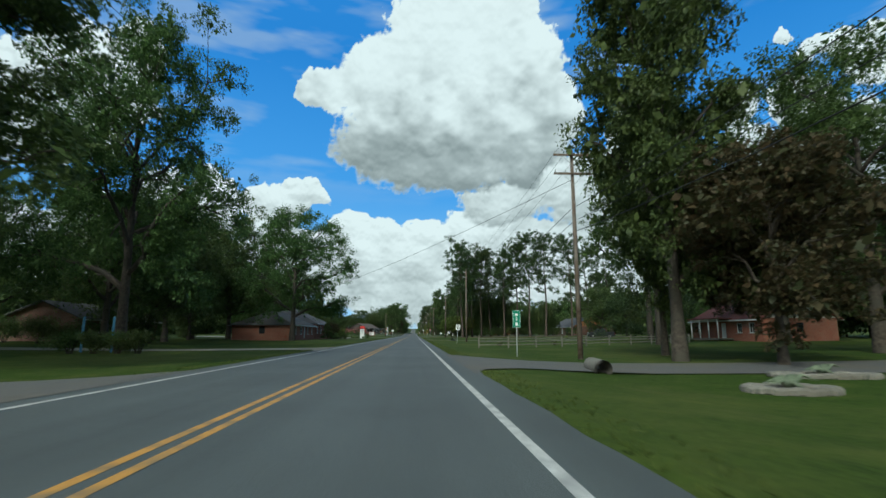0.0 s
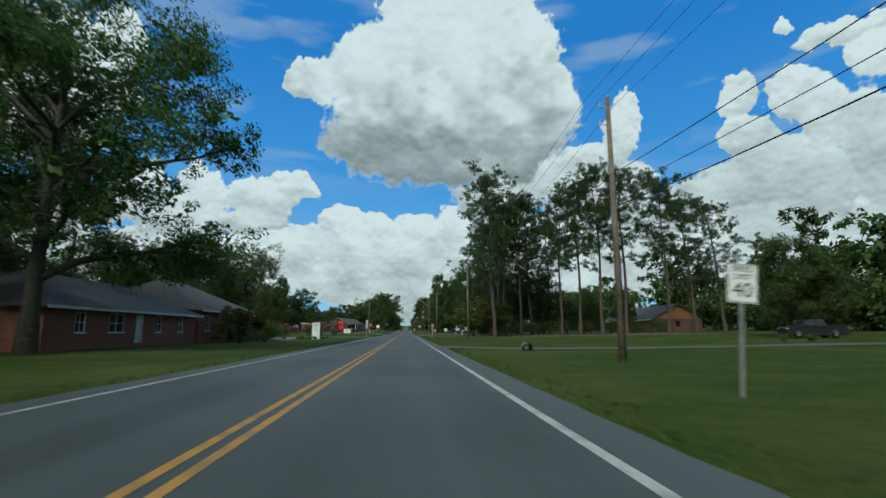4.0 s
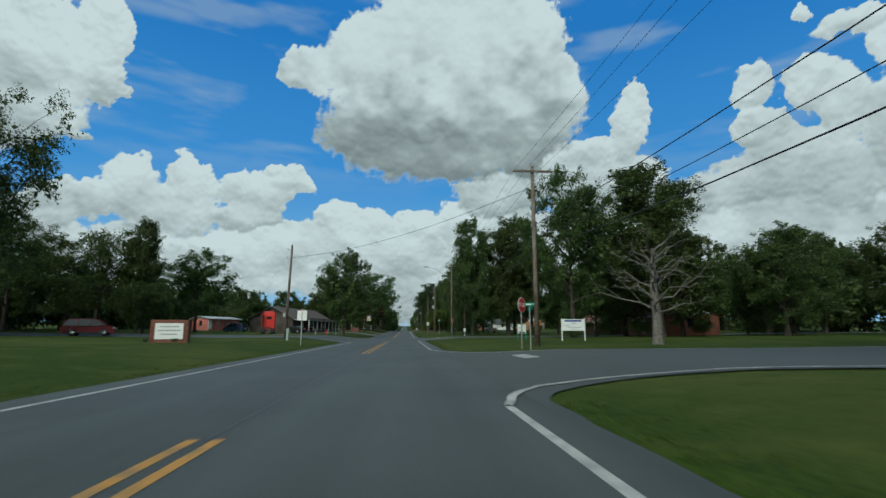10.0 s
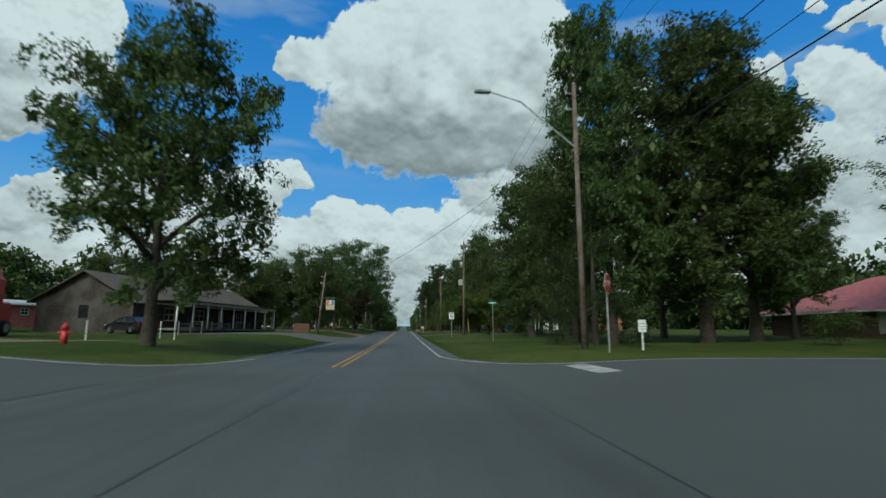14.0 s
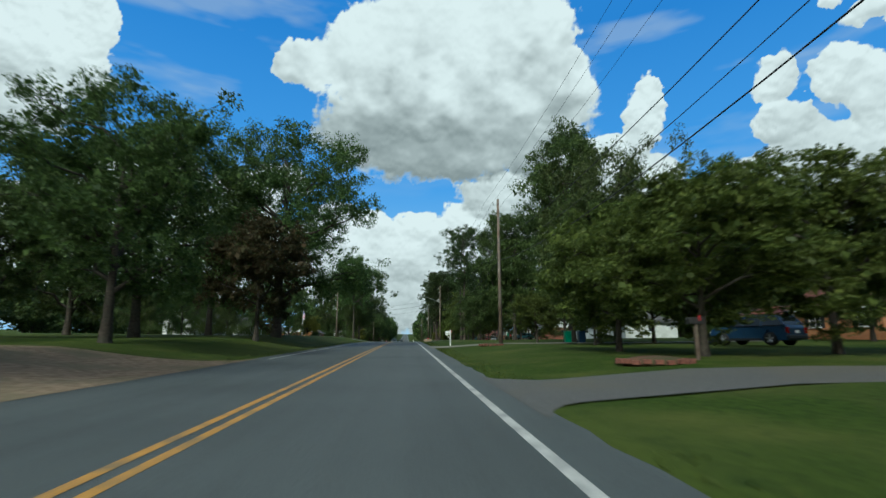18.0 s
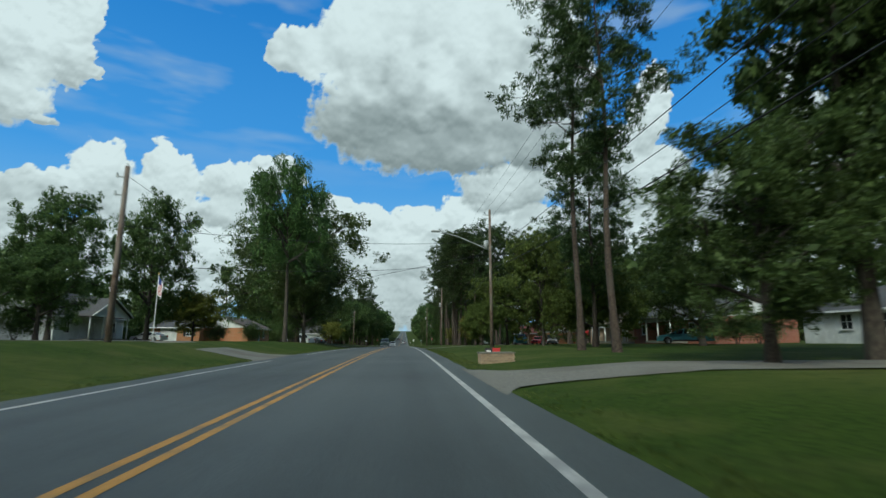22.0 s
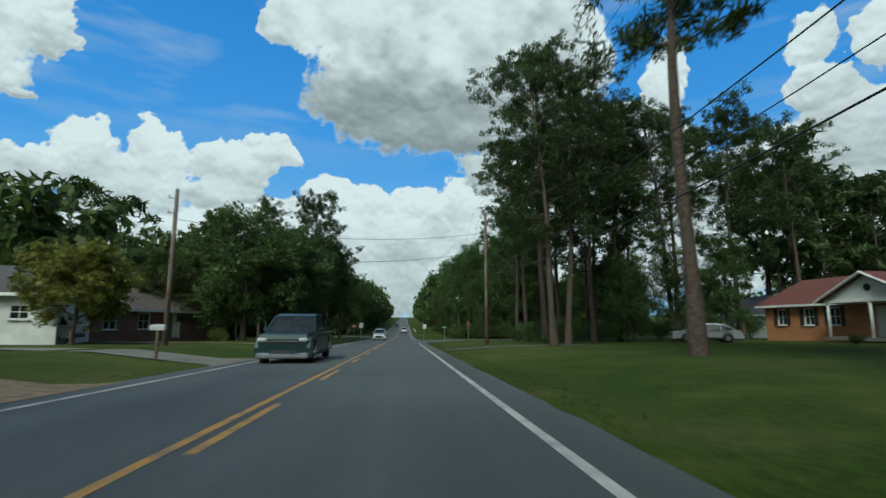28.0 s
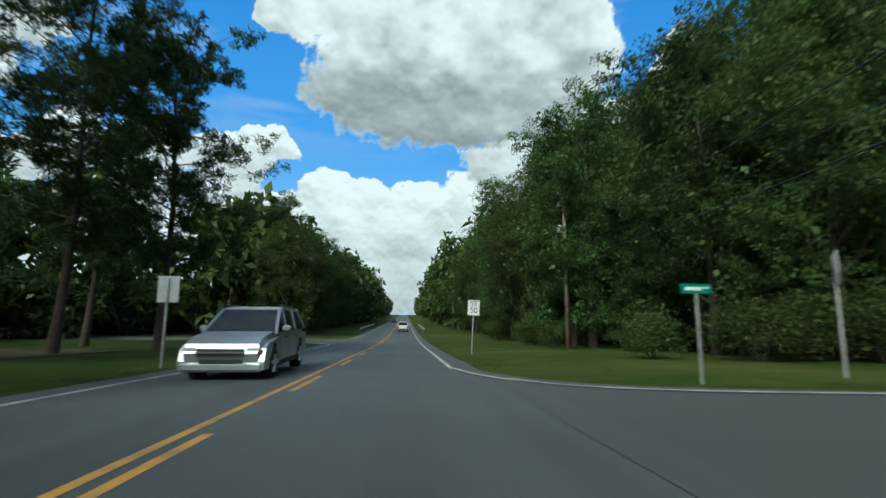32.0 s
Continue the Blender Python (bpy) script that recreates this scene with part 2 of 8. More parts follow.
# ---- materials ----
def material(name, a, b, scale=3.0, rough=0.8, bump=0.15, bump_scale=None, metal=0.0, third=None, third_scale=0.3, spread=0.0):
    """A procedural surface: two colours mixed by grain, a third by broad patches, a little relief, some spread from object to object."""
    m = bpy.data.materials.new(name)
    m.use_nodes = True
    n, l = m.node_tree.nodes, m.node_tree.links
    bsdf = n["Principled BSDF"]
    co = n.new("ShaderNodeTexCoord")
    fine = n.new("ShaderNodeTexNoise")
    fine.inputs["Scale"].default_value, fine.inputs["Detail"].default_value = scale, 6
    l.new(co.outputs["Object"], fine.inputs["Vector"])
    ramp = n.new("ShaderNodeValToRGB")
    ramp.color_ramp.elements[0].position, ramp.color_ramp.elements[1].position = 0.35, 0.65
    ramp.color_ramp.elements[0].color, ramp.color_ramp.elements[1].color = (*a, 1), (*b, 1)
    l.new(fine.outputs["Fac"], ramp.inputs["Fac"])
    colour = ramp.outputs["Color"]
    if third:
        broad = n.new("ShaderNodeTexNoise")
        broad.inputs["Scale"].default_value, broad.inputs["Detail"].default_value = third_scale, 3
        l.new(co.outputs["Object"], broad.inputs["Vector"])
        step = n.new("ShaderNodeMapRange")
        step.inputs["From Min"].default_value, step.inputs["From Max"].default_value = 0.45, 0.65
        l.new(broad.outputs["Fac"], step.inputs["Value"])
        mix = n.new("ShaderNodeMix")
        mix.data_type = "RGBA"
        l.new(step.outputs[0], mix.inputs["Factor"])
        l.new(colour, mix.inputs["A"])
        mix.inputs["B"].default_value = (*third, 1)
        colour = mix.outputs["Result"]
    if spread:
        info = n.new("ShaderNodeObjectInfo")
        hsv = n.new("ShaderNodeHueSaturation")
        rng = n.new("ShaderNodeMapRange")
        rng.inputs["To Min"].default_value, rng.inputs["To Max"].default_value = 1 - spread, 1 + spread
        l.new(info.outputs["Random"], rng.inputs["Value"])
        l.new(rng.outputs[0], hsv.inputs["Value"])
        l.new(colour, hsv.inputs["Color"])
        colour = hsv.outputs["Color"]
    l.new(colour, bsdf.inputs["Base Color"])
    bsdf.inputs["Roughness"].default_value, bsdf.inputs["Metallic"].default_value = rough, metal
    if bump:
        grain = n.new("ShaderNodeTexNoise")
        grain.inputs["Scale"].default_value, grain.inputs["Detail"].default_value = bump_scale or scale * 4, 4
        l.new(co.outputs["Object"], grain.inputs["Vector"])
        bm_ = n.new("ShaderNodeBump")
        bm_.inputs["Strength"].default_value, bm_.inputs["Distance"].default_value = bump, 0.02
        l.new(grain.outputs["Fac"], bm_.inputs["Height"])
        l.new(bm_.outputs["Normal"], bsdf.inputs["Normal"])
    return m


def leaf_material(name, a, b, tint=0.18):
    m = bpy.data.materials.new(name)
    m.use_nodes = True
    n, l = m.node_tree.nodes, m.node_tree.links
    bsdf, out = n["Principled BSDF"], n["Material Output"]
    geo, info = n.new("ShaderNodeNewGeometry"), n.new("ShaderNodeObjectInfo")
    ramp = n.new("ShaderNodeValToRGB")
    ramp.color_ramp.elements[0].color, ramp.color_ramp.elements[1].color = (*a, 1), (*b, 1)
    l.new(geo.outputs["Random Per Island"], ramp.inputs["Fac"])
    hsv = n.new("ShaderNodeHueSaturation")
    v = n.new("ShaderNodeMapRange")
    v.inputs["To Min"].default_value, v.inputs["To Max"].default_value = 1 - tint, 1 + tint
    h = n.new("ShaderNodeMapRange")
    h.inputs["To Min"].default_value, h.inputs["To Max"].default_value = 0.485, 0.515
    l.new(info.outputs["Random"], v.inputs["Value"])
    l.new(info.outputs["Random"], h.inputs["Value"])
    l.new(v.outputs[0], hsv.inputs["Value"])
    l.new(h.outputs[0], hsv.inputs["Hue"])
    l.new(ramp.outputs["Color"], hsv.inputs["Color"])
    l.new(hsv.outputs["Color"], bsdf.inputs["Base Color"])
    bsdf.inputs["Roughness"].default_value = 0.55
    bsdf.inputs["Specular IOR Level"].default_value = 0.3
    tr = n.new("ShaderNodeBsdfTranslucent")
    l.new(hsv.outputs["Color"], tr.inputs["Color"])
    mix = n.new("ShaderNodeMixShader")
    mix.inputs["Fac"].default_value = 0.42
    l.new(bsdf.outputs[0], mix.inputs[1])
    l.new(tr.outputs[0], mix.inputs[2])
    l.new(mix.outputs[0], out.inputs["Surface"])
    return m


M_LEAF = leaf_material("pecan leaves", (0.040, 0.075, 0.020), (0.105, 0.165, 0.045))
M_OAK = leaf_material("oak leaves", (0.042, 0.070, 0.020), (0.112, 0.155, 0.044))
M_NEEDLE = leaf_material("pine needles", (0.034, 0.060, 0.020), (0.092, 0.132, 0.042))
M_DARKLEAF = leaf_material("magnolia leaves", (0.026, 0.046, 0.018), (0.068, 0.100, 0.034))
M_YELLOW = leaf_material("yellowing leaves", (0.10, 0.12, 0.025), (0.24, 0.24, 0.045))
M_LIME = leaf_material("dogwood leaves", (0.060, 0.088, 0.018), (0.145, 0.175, 0.038))
M_RUST = leaf_material("rusty leaves", (0.038, 0.048, 0.018), (0.088, 0.062, 0.030))
M_PINK = leaf_material("crape myrtle blossom", (0.30, 0.07, 0.09), (0.45, 0.16, 0.16))
M_BARK = material("bark", (0.028, 0.023, 0.018), (0.072, 0.058, 0.046), 6, 0.95, 0.6, 14, third=(0.05, 0.046, 0.036), third_scale=1.2)
M_PBARK = material("pine bark", (0.034, 0.024, 0.018), (0.088, 0.064, 0.050), 7, 0.95, 0.7, 12, third=(0.068, 0.056, 0.046), third_scale=0.8)
M_GREYBARK = material("weathered bark", (0.09, 0.083, 0.072), (0.17, 0.158, 0.14), 8, 0.95, 0.4)
M_GRASS = material("mown grass", (0.021, 0.040, 0.006), (0.047, 0.076, 0.011), 9, 0.95, 0.5, 40, third=(0.068, 0.085, 0.020), third_scale=0.09)
n, l = M_GRASS.node_tree.nodes, M_GRASS.node_tree.links
bs = n["Principled BSDF"]
bs.inputs["Specular IOR Level"].default_value = 0.08
co = n.new("ShaderNodeTexCoord")
colour = bs.inputs["Base Color"].links[0].from_socket
for scale_, lo_, hi_, fac_, tint_ in ((0.6, 0.50, 0.72, 0.75, (0.088, 0.100, 0.024)), (2.4, 0.52, 0.70, 0.6, (0.016, 0.034, 0.007)), (0.22, 0.55, 0.75, 0.55, (0.105, 0.098, 0.038)), (26.0, 0.55, 0.75, 0.5, (0.085, 0.105, 0.03))):
    ns, rg, mx_ = n.new("ShaderNodeTexNoise"), n.new("ShaderNodeMapRange"), n.new("ShaderNodeMix")
    ns.inputs["Scale"].default_value, ns.inputs["Detail"].default_value, ns.inputs["Roughness"].default_value = scale_, 5, 0.6
    rg.inputs["From Min"].default_value, rg.inputs["From Max"].default_value, rg.inputs["To Max"].default_value = lo_, hi_, fac_
    mx_.data_type = "RGBA"
    l.new(co.outputs["Object"], ns.inputs["Vector"])
    l.new(ns.outputs["Fac"], rg.inputs["Value"])
    l.new(rg.outputs[0], mx_.inputs["Factor"])
    l.new(colour, mx_.inputs["A"])
    mx_.inputs["B"].default_value = (*tint_, 1)
    colour = mx_.outputs["Result"]
l.new(colour, bs.inputs["Base Color"])
M_ASPHALT = material("asphalt", (0.054, 0.062, 0.060), (0.085, 0.096, 0.093), 40, 0.75, 0.25, 120, third=(0.063, 0.072, 0.07), third_scale=0.15)
M_OLDASPHALT = material("old asphalt", (0.068, 0.068, 0.064), (0.112, 0.11, 0.104), 20, 0.85, 0.3, 80, third=(0.10, 0.092, 0.075), third_scale=0.3)
M_CONCRETE = material("concrete drive", (0.13, 0.125, 0.105), (0.205, 0.195, 0.165), 12, 0.9, 0.2, 60, third=(0.12, 0.11, 0.088), third_scale=0.4)
M_DIRT = material("sandy dirt", (0.15, 0.10, 0.06), (0.27, 0.20, 0.13), 5, 0.95, 0.4, 40, third=(0.13, 0.11, 0.06), third_scale=0.5)
M_STRAW = material("pine straw", (0.06, 0.030, 0.017), (0.125, 0.065, 0.036), 14, 0.98, 0.5, 60, third=(0.05, 0.05, 0.02), third_scale=0.5)
M_YLINE = material("yellow road paint", (0.40, 0.20, 0.035), (0.50, 0.27, 0.055), 14, 0.7, 0.1, third=(0.24, 0.16, 0.07), third_scale=2.5)
M_WLINE = material("white road paint", (0.38, 0.38, 0.36), (0.55, 0.55, 0.52), 14, 0.7, 0.1, third=(0.28, 0.28, 0.27), third_scale=2.0)
M_POLE = material("creosoted pole", (0.075, 0.05, 0.035), (0.15, 0.11, 0.085), 5, 0.9, 0.4, 25, third=(0.17, 0.15, 0.13), third_scale=0.6, spread=0.2)
M_WIRE = material("wire", (0.012, 0.012, 0.013), (0.02, 0.02, 0.02), 4, 0.6, 0)
M_STEEL = material("galvanised steel", (0.3, 0.31, 0.31), (0.42, 0.43, 0.43), 8, 0.45, 0.05, metal=0.6)


# the main road: grain, long streaks worn by wheels, broad patches
M_ROAD = material("worn asphalt road", (0.051, 0.059, 0.058), (0.082, 0.094, 0.092), 45, 0.72, 0.3, 140)
n, l = M_ROAD.node_tree.nodes, M_ROAD.node_tree.links
co, mp = n.new("ShaderNodeTexCoord"), n.new("ShaderNodeMapping")
mp.inputs["Scale"].default_value = (1.1, 0.022, 1.0)
l.new(co.outputs["Object"], mp.inputs["Vector"])
streak, blot = n.new("ShaderNodeTexNoise"), n.new("ShaderNodeTexNoise")
streak.inputs["Scale"].default_value, streak.inputs["Detail"].default_value = 1.0, 4
blot.inputs["Scale"].default_value, blot.inputs["Detail"].default_value = 0.22, 5
l.new(mp.outputs[0], streak.inputs["Vector"])
l.new(co.outputs["Object"], blot.inputs["Vector"])
mul, rg, hs = n.new("ShaderNodeMath"), n.new("ShaderNodeMapRange"), n.new("ShaderNodeHueSaturation")
mul.operation = "ADD"
l.new(streak.outputs["Fac"], mul.inputs[0])
l.new(blot.outputs["Fac"], mul.inputs[1])
rg.inputs["From Min"].default_value, rg.inputs["From Max"].default_value = 0.7, 1.3
rg.inputs["To Min"].default_value, rg.inputs["To Max"].default_value = 0.72, 1.32
l.new(mul.outputs[0], rg.inputs["Value"])
l.new(rg.outputs[0], hs.inputs["Value"])
bs = n["Principled BSDF"]
l.new(bs.inputs["Base Color"].links[0].from_socket, hs.inputs["Color"])
l.new(hs.outputs["Color"], bs.inputs["Base Color"])

# ---- ground ----
ROAD_Y, ROAD_S = [-100, 222, 271, 304, 337, 353, 386, 402, 451, 545, 600, 1100, 1600], [0, 0, 0.6, 0.8, 0.7, 0.4, -0.2, -0.6, -0.9, -1.0, 1.0, 1.3, 0.6]
_ys = np.arange(-100, 1601, 1.0)
_sl = np.radians(np.interp(_ys, ROAD_Y, ROAD_S))
_zs = np.cumsum(_sl) - np.cumsum(_sl)[100]
ROAD_L, ROAD_R, MID = -6.25, 2.15, -2.03


def road_z(y):
    return float(np.interp(y, _ys, _zs))


def ground_z(x, y):
    """Height of the lawns: they lie a little under the road's edge at first, later above it."""
    out = x - ROAD_R if x > ROAD_R else (ROAD_L - x if x < ROAD_L else 0.0)
    rise_r = np.interp(y, [0, 95, 130, 200, 420, 480, 540], [-0.35, -0.1, 0.2, 0.35, 0.3, 0.3, 0.1])
    rise_l = np.interp(y, [0, 130, 190, 230, 300, 345, 400, 470, 540], [-0.1, 0.0, 0.4, 0.5, 0.7, 0.95, 0.8, 0.5, 0.2])
    s = min(out / 6.0, 1.0)
    s = s * s * (3 - 2 * s)
    far = max(0.0, out - 14) * 0.012
    if out <= 0:
        return road_z(y) - 0.25
    bumps = 0.05 * noise.noise((x * 0.13, y * 0.13, 0)) * min(out / 3, 1)
    return road_z(y) - 0.03 * min(out, 1) + (rise_r if x > 0 else rise_l) * s + far + bumps


def mesh_from(name, verts, faces, mat, smooth=False):
    me = bpy.data.meshes.new(name)
    me.from_pydata(verts, [], faces)
    me.materials.append(mat)
    if smooth:
        me.polygons.foreach_set("use_smooth", [True] * len(me.polygons))
    me.update()
    return me


def sheet(name, xs, ys, zf, mat, label, category):
    vs = [(x, y, zf(x, y)) for y in ys for x in xs]
    w = len(xs)
    fs = [(j * w + i, j * w + i + 1, (j + 1) * w + i + 1, (j + 1) * w + i) for j in range(len(ys) - 1) for i in range(w - 1)]
    return tagged(new(name, mesh_from(name, vs, fs, mat, True)), label, category, kind="structure")


gx = [-1200, -700, -400, -250, -160, -110, -80] + list(np.arange(-60, -16, 4)) + list(np.arange(-16, -6.3, 0.8)) + [-6.26, -6.24, 2.14, 2.16] + list(np.arange(2.7, 14, 0.8)) + list(np.arange(14, 60, 4)) + [80, 110, 160, 250, 400, 700, 1200]
gy = [-400, -200, -100] + list(np.arange(-60, 640, 3.0)) + list(np.arange(640, 1100, 20)) + [1200, 1400, 1600, 2200]
sheet("ground", gx, gy, ground_z, M_GRASS, "mown summer grass with pale dry patches beside the road", "grass")


def strip(name, x0, x1, y0, y1, mat, label, category, lift=0.0, step=4.0, parent=None):
    n = max(1, int((y1 - y0) / step))
    ys = [y0 + (y1 - y0) * i / n for i in range(n + 1)]
    vs = [(x, y, road_z(y) + lift) for y in ys for x in (x0, x1)]
    fs = [(2 * i, 2 * i + 1, 2 * i + 3, 2 * i + 2) for i in range(n)]
    ob = new(name, mesh_from(name, vs, fs, mat))
    if parent:
        ob.parent = parent
        if label:
            tagged(ob, label)
        return ob
    return tagged(ob, label, category, kind="structure")


ry = list(np.arange(-100, 640, 0.8)) + list(np.arange(640, 1601, 8.0))
vs, fs = [], []
for y in ry:
    wob = [0.09 + 0.09 * noise.noise((0.0, y * 0.9, k)) + 0.05 * noise.noise((3.0, y * 0.25, k)) for k in (1.0, 7.0)]
    vs += [(ROAD_L - wob[0], y, road_z(y)), (MID, y, road_z(y)), (ROAD_R + wob[1], y, road_z(y))]
for i in range(len(ry) - 1):
    for k in (0, 1):
        fs.append((3 * i + k, 3 * i + k + 1, 3 * i + k + 4, 3 * i + k + 3))
road = tagged(new("road", mesh_from("road", vs, fs, M_ROAD)), "two-lane grey asphalt road, worn in the wheel tracks", "road", kind="structure")

# ---- trees ----
class Soup:
    """Collects tubes and leaves as plain vertex and face lists."""

    def __init__(self):
        self.v, self.f, self.n = [], [], 0

    def tube(self, pts, radii, sides=7):
        rings = len(pts)
        for i, (p, r) in enumerate(zip(pts, radii)):
            a, b = Vector(pts[max(i - 1, 0)]), Vector(pts[min(i + 1, rings - 1)])
            d = (b - a).normalized()
            u = d.cross(Vector((0.31, 0.95, 0.1))).normalized()
            w = d.cross(u)
            for k in range(sides):
                an = 2 * math.pi * k / sides
                self.v.append(tuple(Vector(p) + (u * math.cos(an) + w * math.sin(an)) * r))
        for i in range(rings - 1):
            for k in range(sides):
                a, b = self.n + i * sides + k, self.n + i * sides + (k + 1) % sides
                self.f.append((a, b, b + sides, a + sides))
        self.n += rings * sides

    def mesh(self, name, mat):
        return mesh_from(name, self.v, self.f, mat, True)


def leaves(name, centres, radii, count, size, aspect, mat, rng, droop=0.0, flat=0.75, core=0):
    """Small folded leaves, count round each centre, thinning towards the rim of each clump."""
    c = np.repeat(np.array(centres, float), count + core, 0)
    r = np.repeat(np.array(radii, float), count + core)
    n = len(c)
    inner = np.tile(np.arange(count + core) >= count, len(centres))
    d = rng.normal(size=(n, 3))
    d /= np.linalg.norm(d, axis=1, keepdims=True)
    rad = r * rng.random(n) ** 0.45 * np.where(inner, 0.55, 1.0)
    p = c + d * rad[:, None] * np.array([1, 1, flat])
    ax = d * 0.7 + rng.normal(size=(n, 3)) * 0.8
    ax[:, 2] -= droop
    ax /= np.linalg.norm(ax, axis=1, keepdims=True)
    up = rng.normal(size=(n, 3))
    up[:, 2] += 1.3
    side = np.cross(ax, up)
    side /= np.linalg.norm(side, axis=1, keepdims=True) + 1e-9
    nrm = np.cross(side, ax)
    ln = (size * (0.65 + 0.7 * rng.random(n)) * np.where(inner, 2.3, 1.0))[:, None]
    wd = ln * aspect * 0.5
    v = np.empty((n, 4, 3))
    v[:, 0] = p - ax * ln * 0.5
    v[:, 1] = p + side * wd + nrm * wd * 0.35
    v[:, 2] = p + ax * ln * 0.5 - nrm * ln * 0.12
    v[:, 3] = p - side * wd + nrm * wd * 0.35
    me = bpy.data.meshes.new(name)
    me.vertices.add(n * 4)
    me.vertices.foreach_set("co", v.ravel())
    me.loops.add(n * 4)
    me.loops.foreach_set("vertex_index", np.arange(n * 4))
    me.polygons.add(n)
    me.polygons.foreach_set("loop_start", np.arange(n) * 4)
    me.materials.append(mat)
    me.update()
    return me


def under(parent, name, me, label=""):
    ob = new(name, me)
    ob.parent = parent
    if label:
        tagged(ob, label)
    return ob


def curve_points(a, b, sag, rng, n=5, wob=0.05):
    a, b = Vector(a), Vector(b)
    ln = (b - a).length
    out = []
    for i in range(n + 1):
        t = i / n
        p = a.lerp(b, t)
        p.z += sag * ln * math.sin(math.pi * t)
        if 0 < i < n:
            p += Vector(rng.normal(size=3)) * ln * wob
        out.append(tuple(p))
    return out


def tufts(cs, rs, rng, k, tight=0.42):
    """Breaks each clump into k small tight tufts, so that the crown's rim is ragged with gaps."""
    c = np.repeat(np.array(cs, float), k, 0)
    r = np.repeat(np.array(rs, float), k)
    d = rng.normal(size=c.shape)
    d /= np.linalg.norm(d, axis=1, keepdims=True)
    c = c + d * (r * rng.random(len(r)) ** 0.5 * 0.95)[:, None] * np.array([1, 1, 0.8])
    return c, r * tight * (0.75 + 0.5 * rng.random(len(r)))


def joined(name, pieces, mat):
    """One mesh out of several loose leaf meshes."""
    co = []
    for me in pieces:
        a = np.empty(len(me.vertices) * 3)
        me.vertices.foreach_get("co", a)
        co.append(a)
        bpy.data.meshes.remove(me)
    co = np.concatenate(co)
    me = bpy.data.meshes.new(name)
    nv = len(co) // 3
    me.vertices.add(nv)
    me.vertices.foreach_set("co", co)
    me.loops.add(nv)
    me.loops.foreach_set("vertex_index", np.arange(nv))
    me.polygons.add(nv // 4)
    me.polygons.foreach_set("loop_start", np.arange(nv // 4) * 4)
    me.materials.append(mat)
    me.update()
    return me


